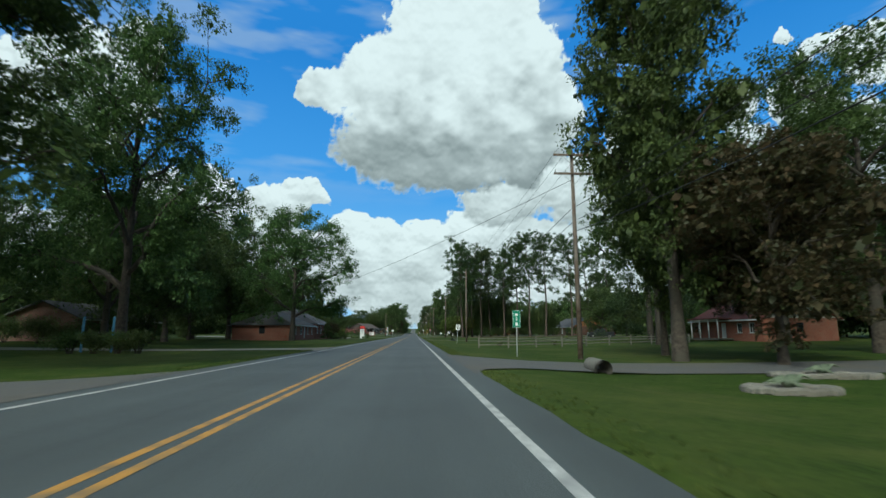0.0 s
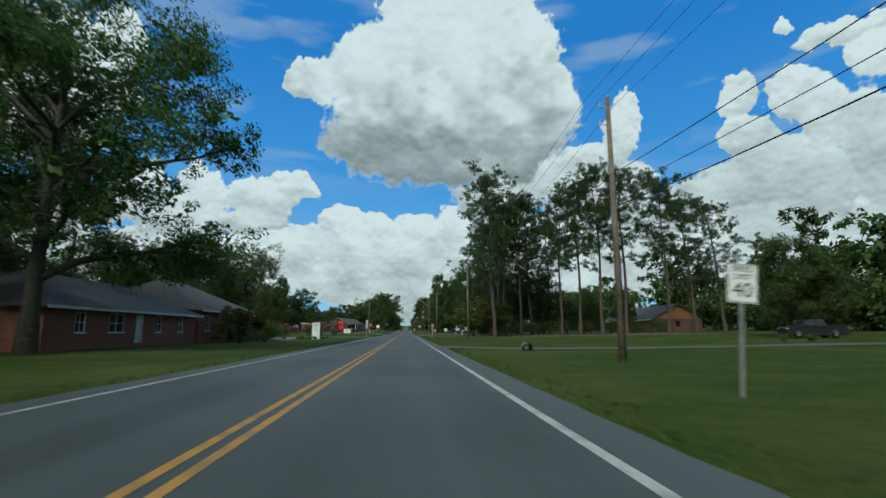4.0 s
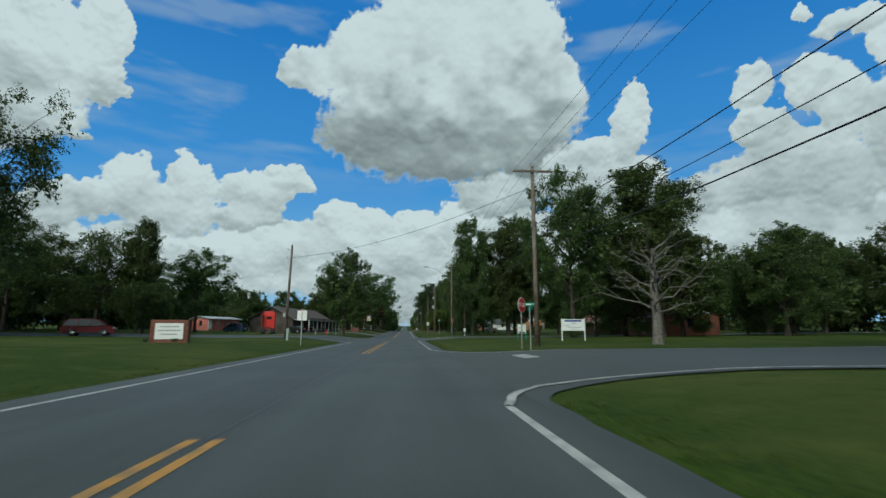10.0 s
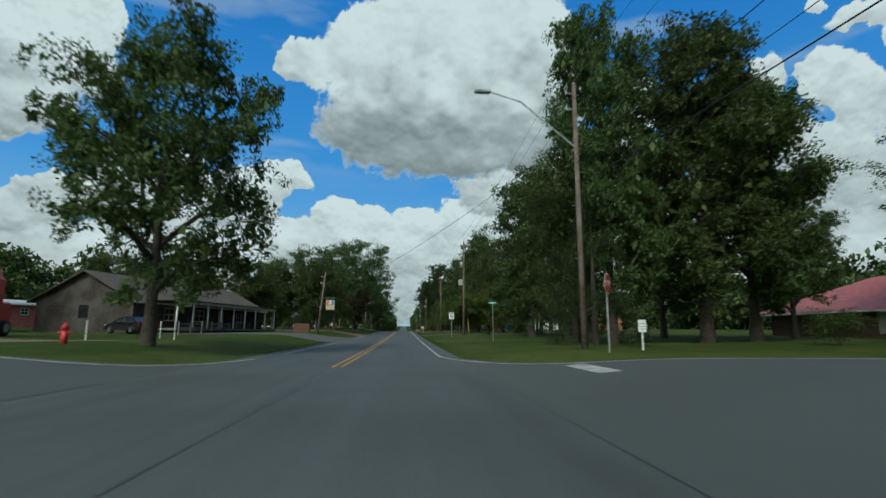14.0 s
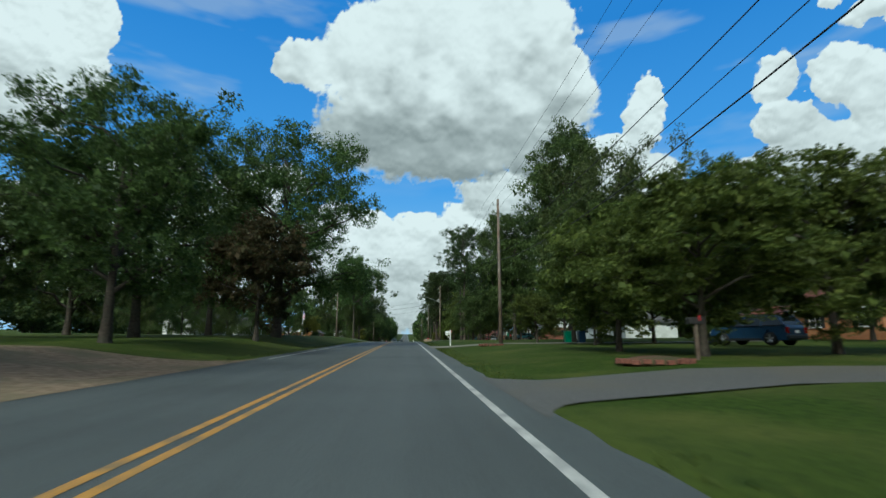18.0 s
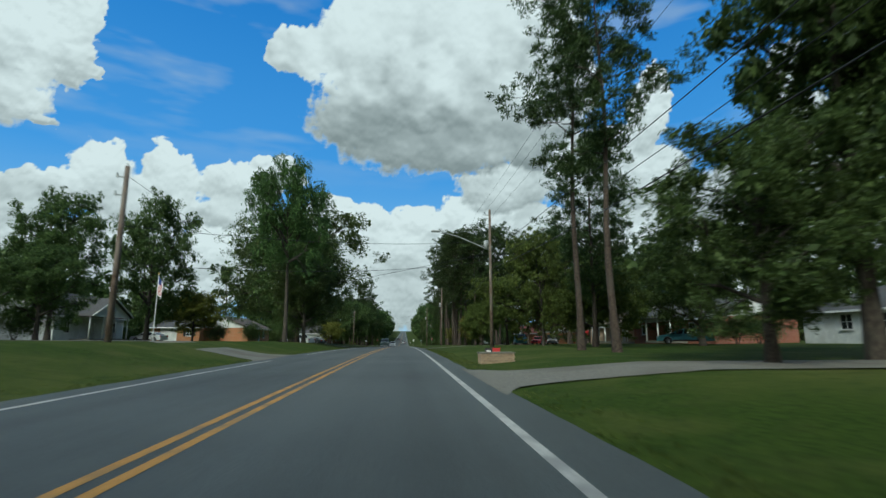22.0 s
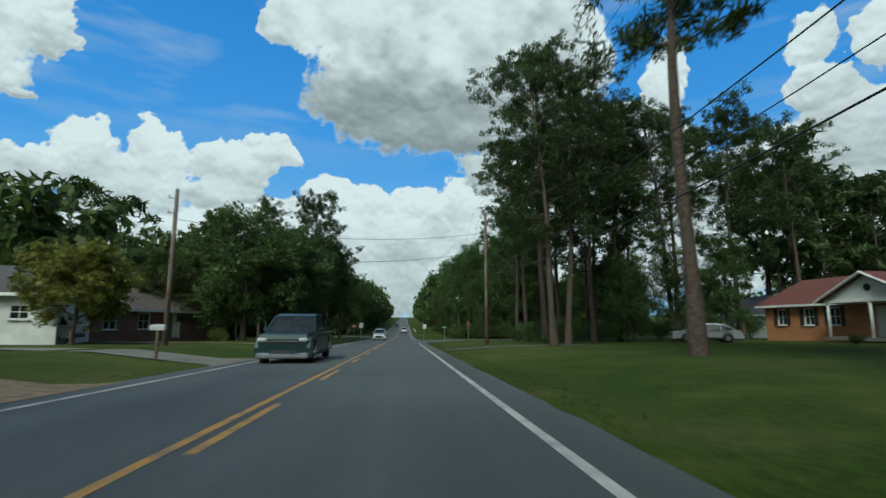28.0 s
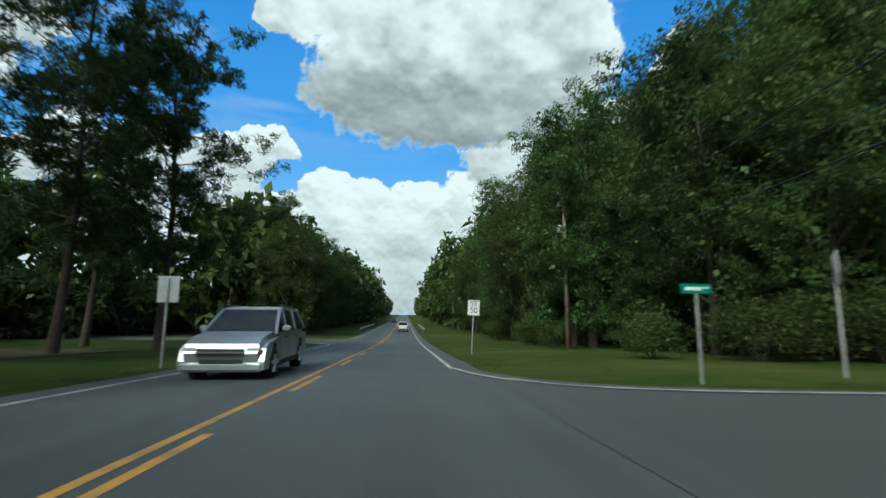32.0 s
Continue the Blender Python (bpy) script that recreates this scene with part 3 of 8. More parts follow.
def broadleaf(seed, h, spread, base, trunk_r, mat, bark, n_limb=11, n_sub=5, per=36, leaf=0.26, clump=1.35, label="", flat=0.75, far=False, k=6, fill=40, full=0.5):
    """A broad crown: trunk, rising limbs that fork, and tufts of leaves on every twig, filled out to a lumpy dome."""
    rng = np.random.default_rng(seed)
    wood, cs, rs = Soup(), [], []
    top = h * 0.72
    lean = rng.normal(size=2) * 0.03 * h
    tp = [(lean[0] * (z / top) ** 2, lean[1] * (z / top) ** 2, z - 0.15) for z in np.linspace(0, top, 8)]
    trunk = Soup()
    trunk.tube(tp, [trunk_r * (1.3 if i == 0 else 1.0 - 0.11 * i) for i in range(8)], 10)
    for i in range(n_limb):
        kk = (i + 0.5) / n_limb
        z0 = base + (top - base) * kk ** 0.9 * 0.95
        az = i * 2.4 + rng.random() * 0.8
        reach = spread * (0.5 + 0.42 * math.sin(math.pi * min(1, 0.2 + kk * 0.75))) * (0.75 + 0.3 * rng.random())
        rise = (h - z0) * (0.30 + 0.45 * rng.random()) * (0.15 + 1.0 * kk ** 0.7)
        s = z0 / top
        a = (lean[0] * s * s, lean[1] * s * s, z0)
        b = (a[0] + math.cos(az) * reach, a[1] + math.sin(az) * reach, min(h * 0.95, z0 + rise))
        pts = curve_points(a, b, 0.10, rng)
        r0 = trunk_r * (0.55 - 0.3 * kk)
        wood.tube(pts, [r0 * (1 - 0.16 * j) for j in range(6)], 5)
        for j in range(n_sub):
            t = 0.22 + 0.78 * (j + rng.random() * 0.6) / n_sub
            q = Vector(pts[min(5, int(t * 5))])
            d = Vector((math.cos(az + rng.normal() * 0.8), math.sin(az + rng.normal() * 0.8), 0.25 + rng.normal() * 0.45))
            e = q + d * spread * (0.14 + 0.2 * rng.random())
            e.z = min(e.z, h * 0.97)
            if not far:
                wood.tube([tuple(q), tuple((q + e) / 2 + Vector((0, 0, 0.2))), tuple(e)], [r0 * 0.35, r0 * 0.22, 0.02], 4)
            cs.append(tuple(e))
            rs.append(clump * (0.75 + 0.5 * rng.random()))
            if rng.random() < 0.6:
                cs.append(tuple((q + e) / 2 + Vector(rng.normal(size=3)) * 0.5))
                rs.append(clump * (0.6 + 0.5 * rng.random()))
        cs.append(b)
        rs.append(clump * 1.05)
    for i in range(4 if far else fill):
        v = rng.random() ** 0.85
        z = base + 0.3 + (h - clump * 0.7 - base) * v
        lump = 1 + 0.22 * math.sin(i * 2.4 * 3 + seed) * math.sin(v * 9 + seed)
        rad = spread * (full * (1 - v) + (1 - full) * v * 0 + math.sin(math.pi * (0.12 + 0.80 * v)) * (1 - full * (1 - v))) * lump * (0.62 + 0.3 * rng.random())
        az = i * 2.399
        cs.append((lean[0] * v + math.cos(az) * rad, lean[1] * v + math.sin(az) * rad, z))
        rs.append(clump * (0.85 + 0.4 * rng.random()))
    for i in range(4):
        cs.append((lean[0] + rng.normal() * spread * 0.2, lean[1] + rng.normal() * spread * 0.2, h * (0.86 + 0.08 * rng.random())))
        rs.append(clump * 1.1)
    tree = tagged(new("tree"), label, "tree")
    under(tree, "trunk", trunk.mesh("trunk", bark))
    under(tree, "branchwork", wood.mesh("branchwork", bark))
    if far:
        me = leaves("crown", cs, rs, per, leaf, 0.52, mat, rng, 0.25, flat)
    else:
        tc, tr = tufts(cs, rs, rng, k, 0.40)
        inner = leaves("inner", cs, [r * 0.75 for r in rs], 10, leaf * 2.4, 0.6, mat, rng, 0.25, flat)
        me = joined("crown", [leaves("outer", tc, tr, per, leaf, 0.5, mat, rng, 0.25, flat), inner], mat)
    under(tree, "crown", me)
    return tree


def pine(seed, h, clear, reach, trunk_r, label="", per=80, n_br=26, needle=0.5, lean=0.02, far=False):
    """A tall pine: bare pole of a trunk, short level branches above, needles in tufts at their ends."""
    rng = np.random.default_rng(seed)
    ln = rng.normal(size=2) * lean * h
    trunk, wood, cs, rs = Soup(), Soup(), [], []
    zs = np.linspace(0, h * 0.97, 10)
    ctr = lambda z: (ln[0] * (z / h) ** 1.6 + 0.15 * math.sin(z * 0.35 + seed), ln[1] * (z / h) ** 1.6 + 0.15 * math.cos(z * 0.3 + seed))
    trunk.tube([(*ctr(z), z - 0.15) for z in zs], [trunk_r * (1.35 if i == 0 else 1 - 0.092 * i) for i in range(10)], 10)
    for i in range(n_br):
        k = (i + rng.random()) / n_br
        z0 = clear + (h * 0.96 - clear) * k
        az = i * 2.399 + rng.normal() * 0.4
        r = reach * (0.55 + 0.6 * math.sin(math.pi * (0.12 + 0.72 * k))) * (0.55 + 0.6 * rng.random())
        a = (*ctr(z0), z0)
        b = (a[0] + math.cos(az) * r, a[1] + math.sin(az) * r, z0 + r * (0.10 + 0.35 * k + 0.15 * rng.normal()))
        pts = curve_points(a, b, 0.07, rng, 4)
        r0 = trunk_r * (0.26 - 0.12 * k)
        wood.tube(pts, [r0, r0 * 0.8, r0 * 0.6, r0 * 0.4, 0.02], 5)
        for j in range(4 if not far else 2):
            e = Vector(b) + Vector((rng.normal() * r * 0.2, rng.normal() * r * 0.2, abs(rng.normal()) * 0.35))
            if j:
                e = Vector(pts[max(1, 4 - j)]).lerp(e, 0.35) + Vector(rng.normal(size=3)) * 0.5
            cs.append(tuple(e))
            rs.append(0.75 + 0.5 * rng.random() + 0.06 * reach)
    for i in range(7):
        cs.append((ctr(h)[0] + rng.normal() * 0.9, ctr(h)[1] + rng.normal() * 0.9, h * 0.95 + rng.normal() * 0.7))
        rs.append(1.1)
    tree = tagged(new("pine_tree"), label, "tree")
    under(tree, "trunk", trunk.mesh("trunk", M_PBARK))
    under(tree, "branchwork", wood.mesh("branchwork", M_PBARK))
    if far:
        me = leaves("crown", cs, rs, per, needle, 0.27, M_NEEDLE, rng, -0.2, 0.62)
    else:
        tc, tr = tufts(cs, rs, rng, 5, 0.38)
        me = leaves("crown", tc, tr, per, needle, 0.22, M_NEEDLE, rng, -0.25, 0.8)
    under(tree, "crown", me)
    return tree


def cone_tree(seed, h, r, mat, label, per=90, leaf=0.32):
    """A dense dark tree clothed to the ground, widest low down."""
    rng = np.random.default_rng(seed)
    trunk = Soup()
    trunk.tube([(0, 0, -0.15), (0, 0, h * 0.4), (0, 0, h * 0.9)], [r * 0.07, r * 0.05, 0.03], 8)
    cs, rs = [], []
    for i in range(90):
        k = rng.random() ** 1.15
        rad = r * (1 - k) ** 0.75 * (0.85 + 0.25 * rng.random())
        az = rng.random() * 6.283
        cs.append((math.cos(az) * rad, math.sin(az) * rad, 0.8 + k * (h - 1.2)))
        rs.append((0.55 + 0.5 * rng.random()) * r * 0.26)
    tree = tagged(new("tree"), label, "tree")
    under(tree, "trunk", trunk.mesh("trunk", M_BARK))
    under(tree, "crown", leaves("crown", cs, rs, per, leaf, 0.5, mat, rng, 0.1, 0.9))
    return tree


def bush(seed, r, h, mat, label, per=90, n=16, leaf=0.16, name="bush", flowers=None):
    rng = np.random.default_rng(seed)
    cs = [(rng.normal() * r * 0.38, rng.normal() * r * 0.38, h * (0.3 + 0.5 * rng.random())) for _ in range(n)]
    ob = tagged(new(name), label, "shrub")
    st = Soup()
    for i in range(5):
        a = i * 1.26
        st.tube([(0.08 * math.cos(a), 0.08 * math.sin(a), -0.1), (r * 0.3 * math.cos(a), r * 0.3 * math.sin(a), h * 0.6)], [0.04, 0.015], 5)
    under(ob, "stalk", st.mesh("stalk", M_BARK))
    under(ob, "foliage", leaves("foliage", cs, [r * 0.42] * n, per, leaf, 0.5, mat, rng, 0, 0.85))
    if flowers:
        tips = [(c[0] * 1.25, c[1] * 1.25, min(h * 1.05, c[2] + r * 0.4)) for c in cs]
        under(ob, "blossom", leaves("blossom", tips, [r * 0.2] * n, 40, 0.12, 0.8, flowers, rng, 0, 0.8), "pink blossom")
    return ob


L_PEC = "tall pecan tree with a broad ragged green crown on a lawn"
L_PINE = "tall pine with a bare reddish trunk and tufted top"
KINDS = {}
HOLD = Matrix.Translation((0, -390, -60))


def kind(key, ob):
    KINDS[key] = ob


def plant(key, x, y, s=1.0, rot=None, label="", sz=None, dz=0.0):
    """Sets a copy of a kind of plant on the ground."""
    rz = (x * 37.7 + y * 17.3) % 6.283 if rot is None else rot
    m = Matrix.LocRotScale((x, y, ground_z(x, y) + dz), Euler((0, 0, rz)), (s, s, sz or s))
    src = KINDS[key]
    if not src.get("used"):
        src["used"] = 1
        src.matrix_basis = m
        ob = src
    else:
        ob = copy_thing(src, m)
        ob.matrix_basis = m
    if label:
        tagged(ob, label)
    return ob


kind("pecan_a", broadleaf(1, 20, 9.0, 2.8, 0.40, M_LEAF, M_BARK, 15, 6, 62, 0.19, 1.6, L_PEC, fill=56, full=0.6))
kind("pecan_b", broadleaf(2, 20, 8.0, 3.0, 0.38, M_LEAF, M_BARK, 15, 6, 36, 0.235, 1.55, L_PEC))
kind("pecan_c", broadleaf(3, 18, 9.5, 2.4, 0.38, M_OAK, M_BARK, 15, 6, 36, 0.235, 1.7, "spreading dark green shade tree on a lawn"))
kind("high_pecan", broadleaf(61, 20, 7.6, 8.0, 0.38, M_LEAF, M_BARK, 13, 6, 36, 0.235, 1.5, L_PEC, fill=44, full=0.45))
kind("oak", broadleaf(4, 14, 6.2, 1.7, 0.34, M_OAK, M_BARK, 14, 6, 36, 0.21, 1.25, "dense rounded oak tree with dark leaves"))
kind("tall_oak", broadleaf(9, 22, 5.4, 2.6, 0.38, M_OAK, M_BARK, 18, 6, 36, 0.235, 1.45, "tall narrow shade tree with dark leaves", fill=55))
kind("dogwood", broadleaf(5, 6.5, 3.6, 1.2, 0.14, M_LIME, M_BARK, 13, 6, 44, 0.13, 0.75, "small yard tree with layered light green leaves", 0.4, k=5))
kind("yellow", broadleaf(6, 7.0, 3.6, 1.3, 0.15, M_YELLOW, M_BARK, 12, 6, 30, 0.17, 0.8, "small yard tree with yellowing leaves", k=5))
kind("rust", broadleaf(7, 8.5, 3.8, 1.8, 0.18, M_RUST, M_BARK, 13, 6, 28, 0.17, 0.85, "small tree with rust-tinged leaves and many stems", k=5))
kind("wood_tree", broadleaf(19, 17, 4.8, 0.8, 0.28, M_OAK, M_BARK, 17, 5, 48, 0.165, 1.45, "leafy tree at the edge of roadside woods", full=0.75))
kind("wood_tree_b", broadleaf(29, 19, 4.2, 1.2, 0.26, M_LEAF, M_BARK, 17, 5, 48, 0.165, 1.35, "tall leafy tree at the edge of roadside woods", full=0.6))
FAR_KINDS = {"far_tree": broadleaf(8, 16, 6.5, 0.6, 0.35, M_OAK, M_BARK, 11, 4, 11, 1.5, 2.0, "", far=True), "far_tree_b": broadleaf(18, 19, 5.5, 0.6, 0.35, M_LEAF, M_BARK, 12, 4, 11, 1.45, 1.9, "", far=True)}
kind("pine_a", pine(11, 27, 12.0, 4.6, 0.29, L_PINE, 36, 24, 0.36))
kind("pine_b", pine(12, 25, 12.5, 3.8, 0.25, L_PINE, 36, 21, 0.36))
kind("pine_c", pine(13, 28, 9.0, 5.0, 0.31, L_PINE, 36, 29, 0.36))
kind("pine_low", pine(14, 21, 5.2, 4.2, 0.25, "pine with dark branches hanging low to the lawn", 38, 38, 0.36))
FAR_KINDS["far_shrub"] = broadleaf(48, 5.5, 4.2, 0.2, 0.15, M_OAK, M_BARK, 8, 2, 28, 0.8, 1.7, "", far=True)
FAR_KINDS["far_pine"] = pine(15, 23, 8.0, 3.8, 0.28, "", per=13, n_br=24, needle=1.7, far=True)


def woods(name, rows, label):
    """Many far trees, joined into one thing that nobody could count."""
    groups = {}
    for key, x, y, s in rows:
        for o in FAR_KINDS[key].children:
            groups.setdefault(o.data, []).append((x, y, s))
    vs, fs, fmat, mats, base = [], [], [], [], 0
    for me, places in groups.items():
        n = len(me.vertices)
        co = np.empty(n * 3)
        me.vertices.foreach_get("co", co)
        co = co.reshape(-1, 3)
        li = np.empty(len(me.loops), int)
        me.loops.foreach_get("vertex_index", li)
        li = li.reshape(-1, 4)
        if me.materials[0] not in mats:
            mats.append(me.materials[0])
        mi = mats.index(me.materials[0])
        for x, y, s in places:
            a = (x * 37.7 + y * 17.3) % 6.283
            c, d = math.cos(a), math.sin(a)
            p = np.stack([co[:, 0] * c - co[:, 1] * d, co[:, 0] * d + co[:, 1] * c, co[:, 2]], 1) * s + np.array([x, y, ground_z(x, y)])
            vs.append(p)
            fs.append(li + base)
            fmat.append(np.full(len(li), mi))
            base += n
    vs, fs, fmat = np.concatenate(vs), np.concatenate(fs), np.concatenate(fmat)
    me = bpy.data.meshes.new(name)
    me.vertices.add(len(vs))
    me.vertices.foreach_set("co", vs.ravel())
    me.loops.add(fs.size)
    me.loops.foreach_set("vertex_index", fs.ravel())
    me.polygons.add(len(fs))
    me.polygons.foreach_set("loop_start", np.arange(len(fs)) * 4)
    for m in mats:
        me.materials.append(m)
    me.polygons.foreach_set("material_index", fmat)
    me.update()
    return tagged(new(name, me), label, "woods", kind="stuff")


kind("magnolia", cone_tree(21, 17, 5.4, M_DARKLEAF, "dark dense magnolia tree clothed to the ground", 230, 0.2))
kind("cedar", cone_tree(22, 8, 2.6, M_OAK, "cone-shaped green yard tree", 110, 0.2))
kind("bush", bush(31, 1.1, 1.2, M_OAK, "clipped dark green garden shrub", 150, 16, 0.11))
kind("lime_bush", bush(32, 1.2, 1.5, M_LIME, "light green leafy garden shrub", 150, 16, 0.11))
kind("myrtle", bush(33, 2.0, 3.2, M_OAK, "crape myrtle shrub with pink blossom", n=22, flowers=M_PINK, name="crape_myrtle"))
kind("thicket", bush(34, 2.4, 3.0, M_OAK, "tangled undergrowth at the foot of the woods", 170, 24, 0.17, "thicket"))

# ---- road markings, side streets, drives ----
def marking(x, y0, y1, mat, w=0.12, name="road_marking", label="painted road line"):
    return strip(name, x - w / 2, x + w / 2, y0, y1, mat, "", "", 0.004, parent=road)


for y0, y1 in ((-100, 163.5), (183.5, 214.4), (238.4, 440)):
    marking(MID - 0.13, y0, y1, M_YLINE, name="yellow_line")
    marking(MID + 0.13, y0, y1, M_YLINE, name="yellow_line")
for y0, y1 in ((440, 510), (515, 1600)):
    marking(MID - 0.13, y0, y1, M_YLINE, name="yellow_line")
for k in range(60):
    if not 506 < 442 + 7 * k < 516:
        marking(MID + 0.13, 442 + 7 * k, 445.2 + 7 * k, M_YLINE, name="yellow_dash")
for y0, y1 in ((-100, 165.6), (188.2, 219.8), (243.9, 505.45), (531.4, 1600)):
    marking(1.5, y0, y1, M_WLINE, 0.13, "edge_line")
for y0, y1 in ((-100, 211), (247, 266), (284, 292), (310, 376), (384, 556), (574, 1600)):
    marking(-5.6, y0, y1, M_WLINE, 0.13, "edge_line")


def drape(x, y, lift):
    """Paving lies flush on the road's edge and a little proud of the grass."""
    out = max(x - ROAD_R, ROAD_L - x)
    return road_z(y) + 0.008 if out <= 0.3 else max(ground_z(x, y) + lift, road_z(y) - 0.02 * out if out < 1.2 else -99)


def patch(name, rows, mat, label, category, lift=0.035, seg=10):
    """A paved piece laid on the ground: rows of x and the y at its two sides."""
    vs, fs = [], []
    for x, ya, yb in rows:
        for i in range(seg + 1):
            y = ya + (yb - ya) * i / seg
            vs.append((x, y, drape(x, y, lift)))
    for r in range(len(rows) - 1):
        for i in range(seg):
            a = r * (seg + 1) + i
            q = (a, a + 1, a + seg + 2, a + seg + 1)
            fs.append(q if rows[1][0] < rows[0][0] else q[::-1])
    return tagged(new(name, mesh_from(name, vs, fs, mat, True)), label, category, kind="structure")


def flare_rows(side, yc, half, reach, radius, near=None, slant=(0.0, 0.0)):
    """Rows across a side street: near and far give the radius of its two corners."""
    x0 = ROAD_R if side > 0 else ROAD_L
    near = near or radius
    steps = sorted({round(r * (1 - math.cos(math.pi / 2 * i / 10)), 3) for r in (near, radius) for i in range(11)})

    def bow(r, d):
        return r - math.sqrt(max(0.0, r * r - max(0.0, r - d) ** 2)) if d < r else 0.0
    rows = []
    for d in steps + list(np.arange(radius + 3.0, reach, 3.0)):
        rows.append((x0 + side * (-0.12 if d == 0 else d), yc - half - bow(near, d) + slant[0] * min(d, 18) + slant[1] * max(d - 18, 0), yc + half + bow(radius, d) + slant[1] * max(d - radius, 0)))
    return rows


def street(name, side, yc, half, reach, radius, mat, label, category="road", edge=True, near=None, slant=(0.0, 0.0)):
    """The slant turns the street away from square: first the near edge, then the whole street."""
    rows = flare_rows(side, yc, half, reach, radius, near, slant)
    ob = patch(name, rows, mat, label, category)
    if edge:
        for k in (1, 2):
            s = 1 if k == 1 else -1
            line = [(x - side * 0.55, (ya if k == 1 else yb) + s * 0.3) for x, ya, yb in rows]
            vs = []
            for i, (x, y) in enumerate(line):
                (xa, ya), (xb, yb) = line[max(i - 1, 0)], line[min(i + 1, len(line) - 1)]
                nx, ny = Vector((yb - ya, xa - xb)).normalized() * 0.075
                for q in (-side, side):
                    vs.append((x + q * nx, y + q * ny, drape(x + q * nx, y + q * ny, 0.035) + 0.02))
            fs = [(2 * i, 2 * i + 1, 2 * i + 3, 2 * i + 2) for i in range(len(rows) - 1)]
            e = new("edge_line", mesh_from("edge_line", vs, fs, M_WLINE))
            e.parent = ob
    return ob


street("side_street_1", 1, 174.6, 6.0, 90, 8, M_ASPHALT, "grey asphalt side street with white edge lines", near=3.4)
street("side_street_2", 1, 230.2, 6.6, 90, 7.5, M_ASPHALT, "grey asphalt side street with white edge lines", near=4.2)
street("side_street_3", -1, 225.5, 11.0, 90, 6, M_ASPHALT, "wide asphalt side street with a pale edge")
street("side_street_4", 1, 515.75, 8.05, 90, 8, M_ASPHALT, "grey asphalt side street with white edge lines", near=2.6, slant=(0.69, 0.5))
street("side_street_5", -1, 565, 4.0, 90, 6, M_OLDASPHALT, "asphalt side street crossing the verge")
for k, (side, yc, half, reach, rad, mat, lab) in enumerate((
        (1, 23, 3.2, 40, 3.5, M_OLDASPHALT, "old asphalt driveway across the verge"), (-1, 41, 2.4, 30, 2.5, M_CONCRETE, "pale concrete driveway"),
        (-1, 10, 5.0, 16, 4, M_OLDASPHALT, "paved apron in front of a yard"),
        (1, 94.5, 1.8, 60, 1.5, M_OLDASPHALT, "narrow paved driveway"), (-1, 150.5, 3.0, 10, 3, M_CONCRETE, "concrete entrance to a car park"),
        (-1, 275, 6.0, 18, 5, M_OLDASPHALT, "worn paved forecourt"), (-1, 301, 4.5, 18, 5, M_DIRT, "dirt and gravel drive"),
        (1, 297.6, 1.7, 40, 1.5, M_OLDASPHALT, "grey driveway"), (1, 328, 1.9, 30, 2, M_CONCRETE, "concrete driveway"), (1, 366, 1.8, 40, 2, M_CONCRETE, "pale driveway"),
        (-1, 380, 2.3, 28, 2.5, M_CONCRETE, "pale concrete driveway"), (1, 410.2, 1.4, 9, 1.5, M_CONCRETE, "concrete driveway"), (-1, 424, 1.6, 30, 1.5, M_CONCRETE, "pale driveway"),
        (-1, 471, 1.6, 26, 1.5, M_CONCRETE, "pale concrete driveway"), (-1, 461, 1.2, 26, 1.0, M_DIRT, "dirt track across a lawn"), (-1, 488, 1.6, 26, 1.5, M_DIRT, "brown dirt driveway"),
        (1, 483.5, 0.9, 12, 0.8, M_OLDASPHALT, "narrow paved path"))):
    street("driveway_%d" % (k + 1), side, yc, half, reach, rad, mat, lab, "driveway", False)
patch("car_park", [(x, 128 + (0 if x > -13 else 0), 149) for x in np.arange(-16, -60, -3.0)], M_CONCRETE, "pale concrete car park beside the clinic", "car park")
patch("pine_straw_bed", [(x, 141 - min(9.5, 1.6 * (x - 6) ** 0.8) - 0.8 * math.sin(x * 1.3), 143 + min(9.5, 2.4 * (x - 6) ** 0.7) + 0.7 * math.sin(x * 1.7)) for x in np.arange(6.2, 50, 0.8)], M_STRAW, "brown pine straw under a stand of pines", "ground", 0.02, 16)
rng_s = np.random.default_rng(9)
# litter thinly mixed with grass; the pines' shade is put into its darker colour
M_LITTER = material("shade-darkened needle litter on grass", (0.048, 0.035, 0.015), (0.082, 0.052, 0.024), 12, 0.98, 0.5, 60, third=(0.05, 0.075, 0.014), third_scale=1.4)
half_s = [3.1 * math.sqrt(max(0.0, 1 - ((x - 8.2) / 3.7) ** 2)) for x in np.arange(4.6, 11.9, 0.14)]
patch("straw_ditch", [(4.6 + 0.14 * i, min(149.6 - h * 0.8, 133.5 + 9.0 * abs(0.14 * i - 1.7) ** 1.4) - 0.9 * rng_s.random(), 149.7 + h + 0.45 * rng_s.random()) for i, h in enumerate(half_s)], M_LITTER, "thin red-brown pine needle litter on shaded grass", "ground", 0.02, 20)
patch("car_court", [(x, 436, 447) for x in np.arange(17, 32, 3.0)], M_OLDASPHALT, "pale drive where cars are parked", "driveway")
patch("straw_bed", [(x, 519.5 - 0.5 * x + 0.6 * math.sin(x * 3), 541 + math.sin(x * 2)) for x in np.arange(-12.2, -22, -0.4)], M_LITTER, "red-brown pine straw under dark pines", "ground", 0.03)
patch("dirt_patch", [(x, 246 + 0.5 * (x + 18), 250.5 - 0.3 * (x + 18)) for x in np.arange(-14, -26, -2.0)], M_DIRT, "bare sandy dirt where a lorry is parked", "ground", 0.03)
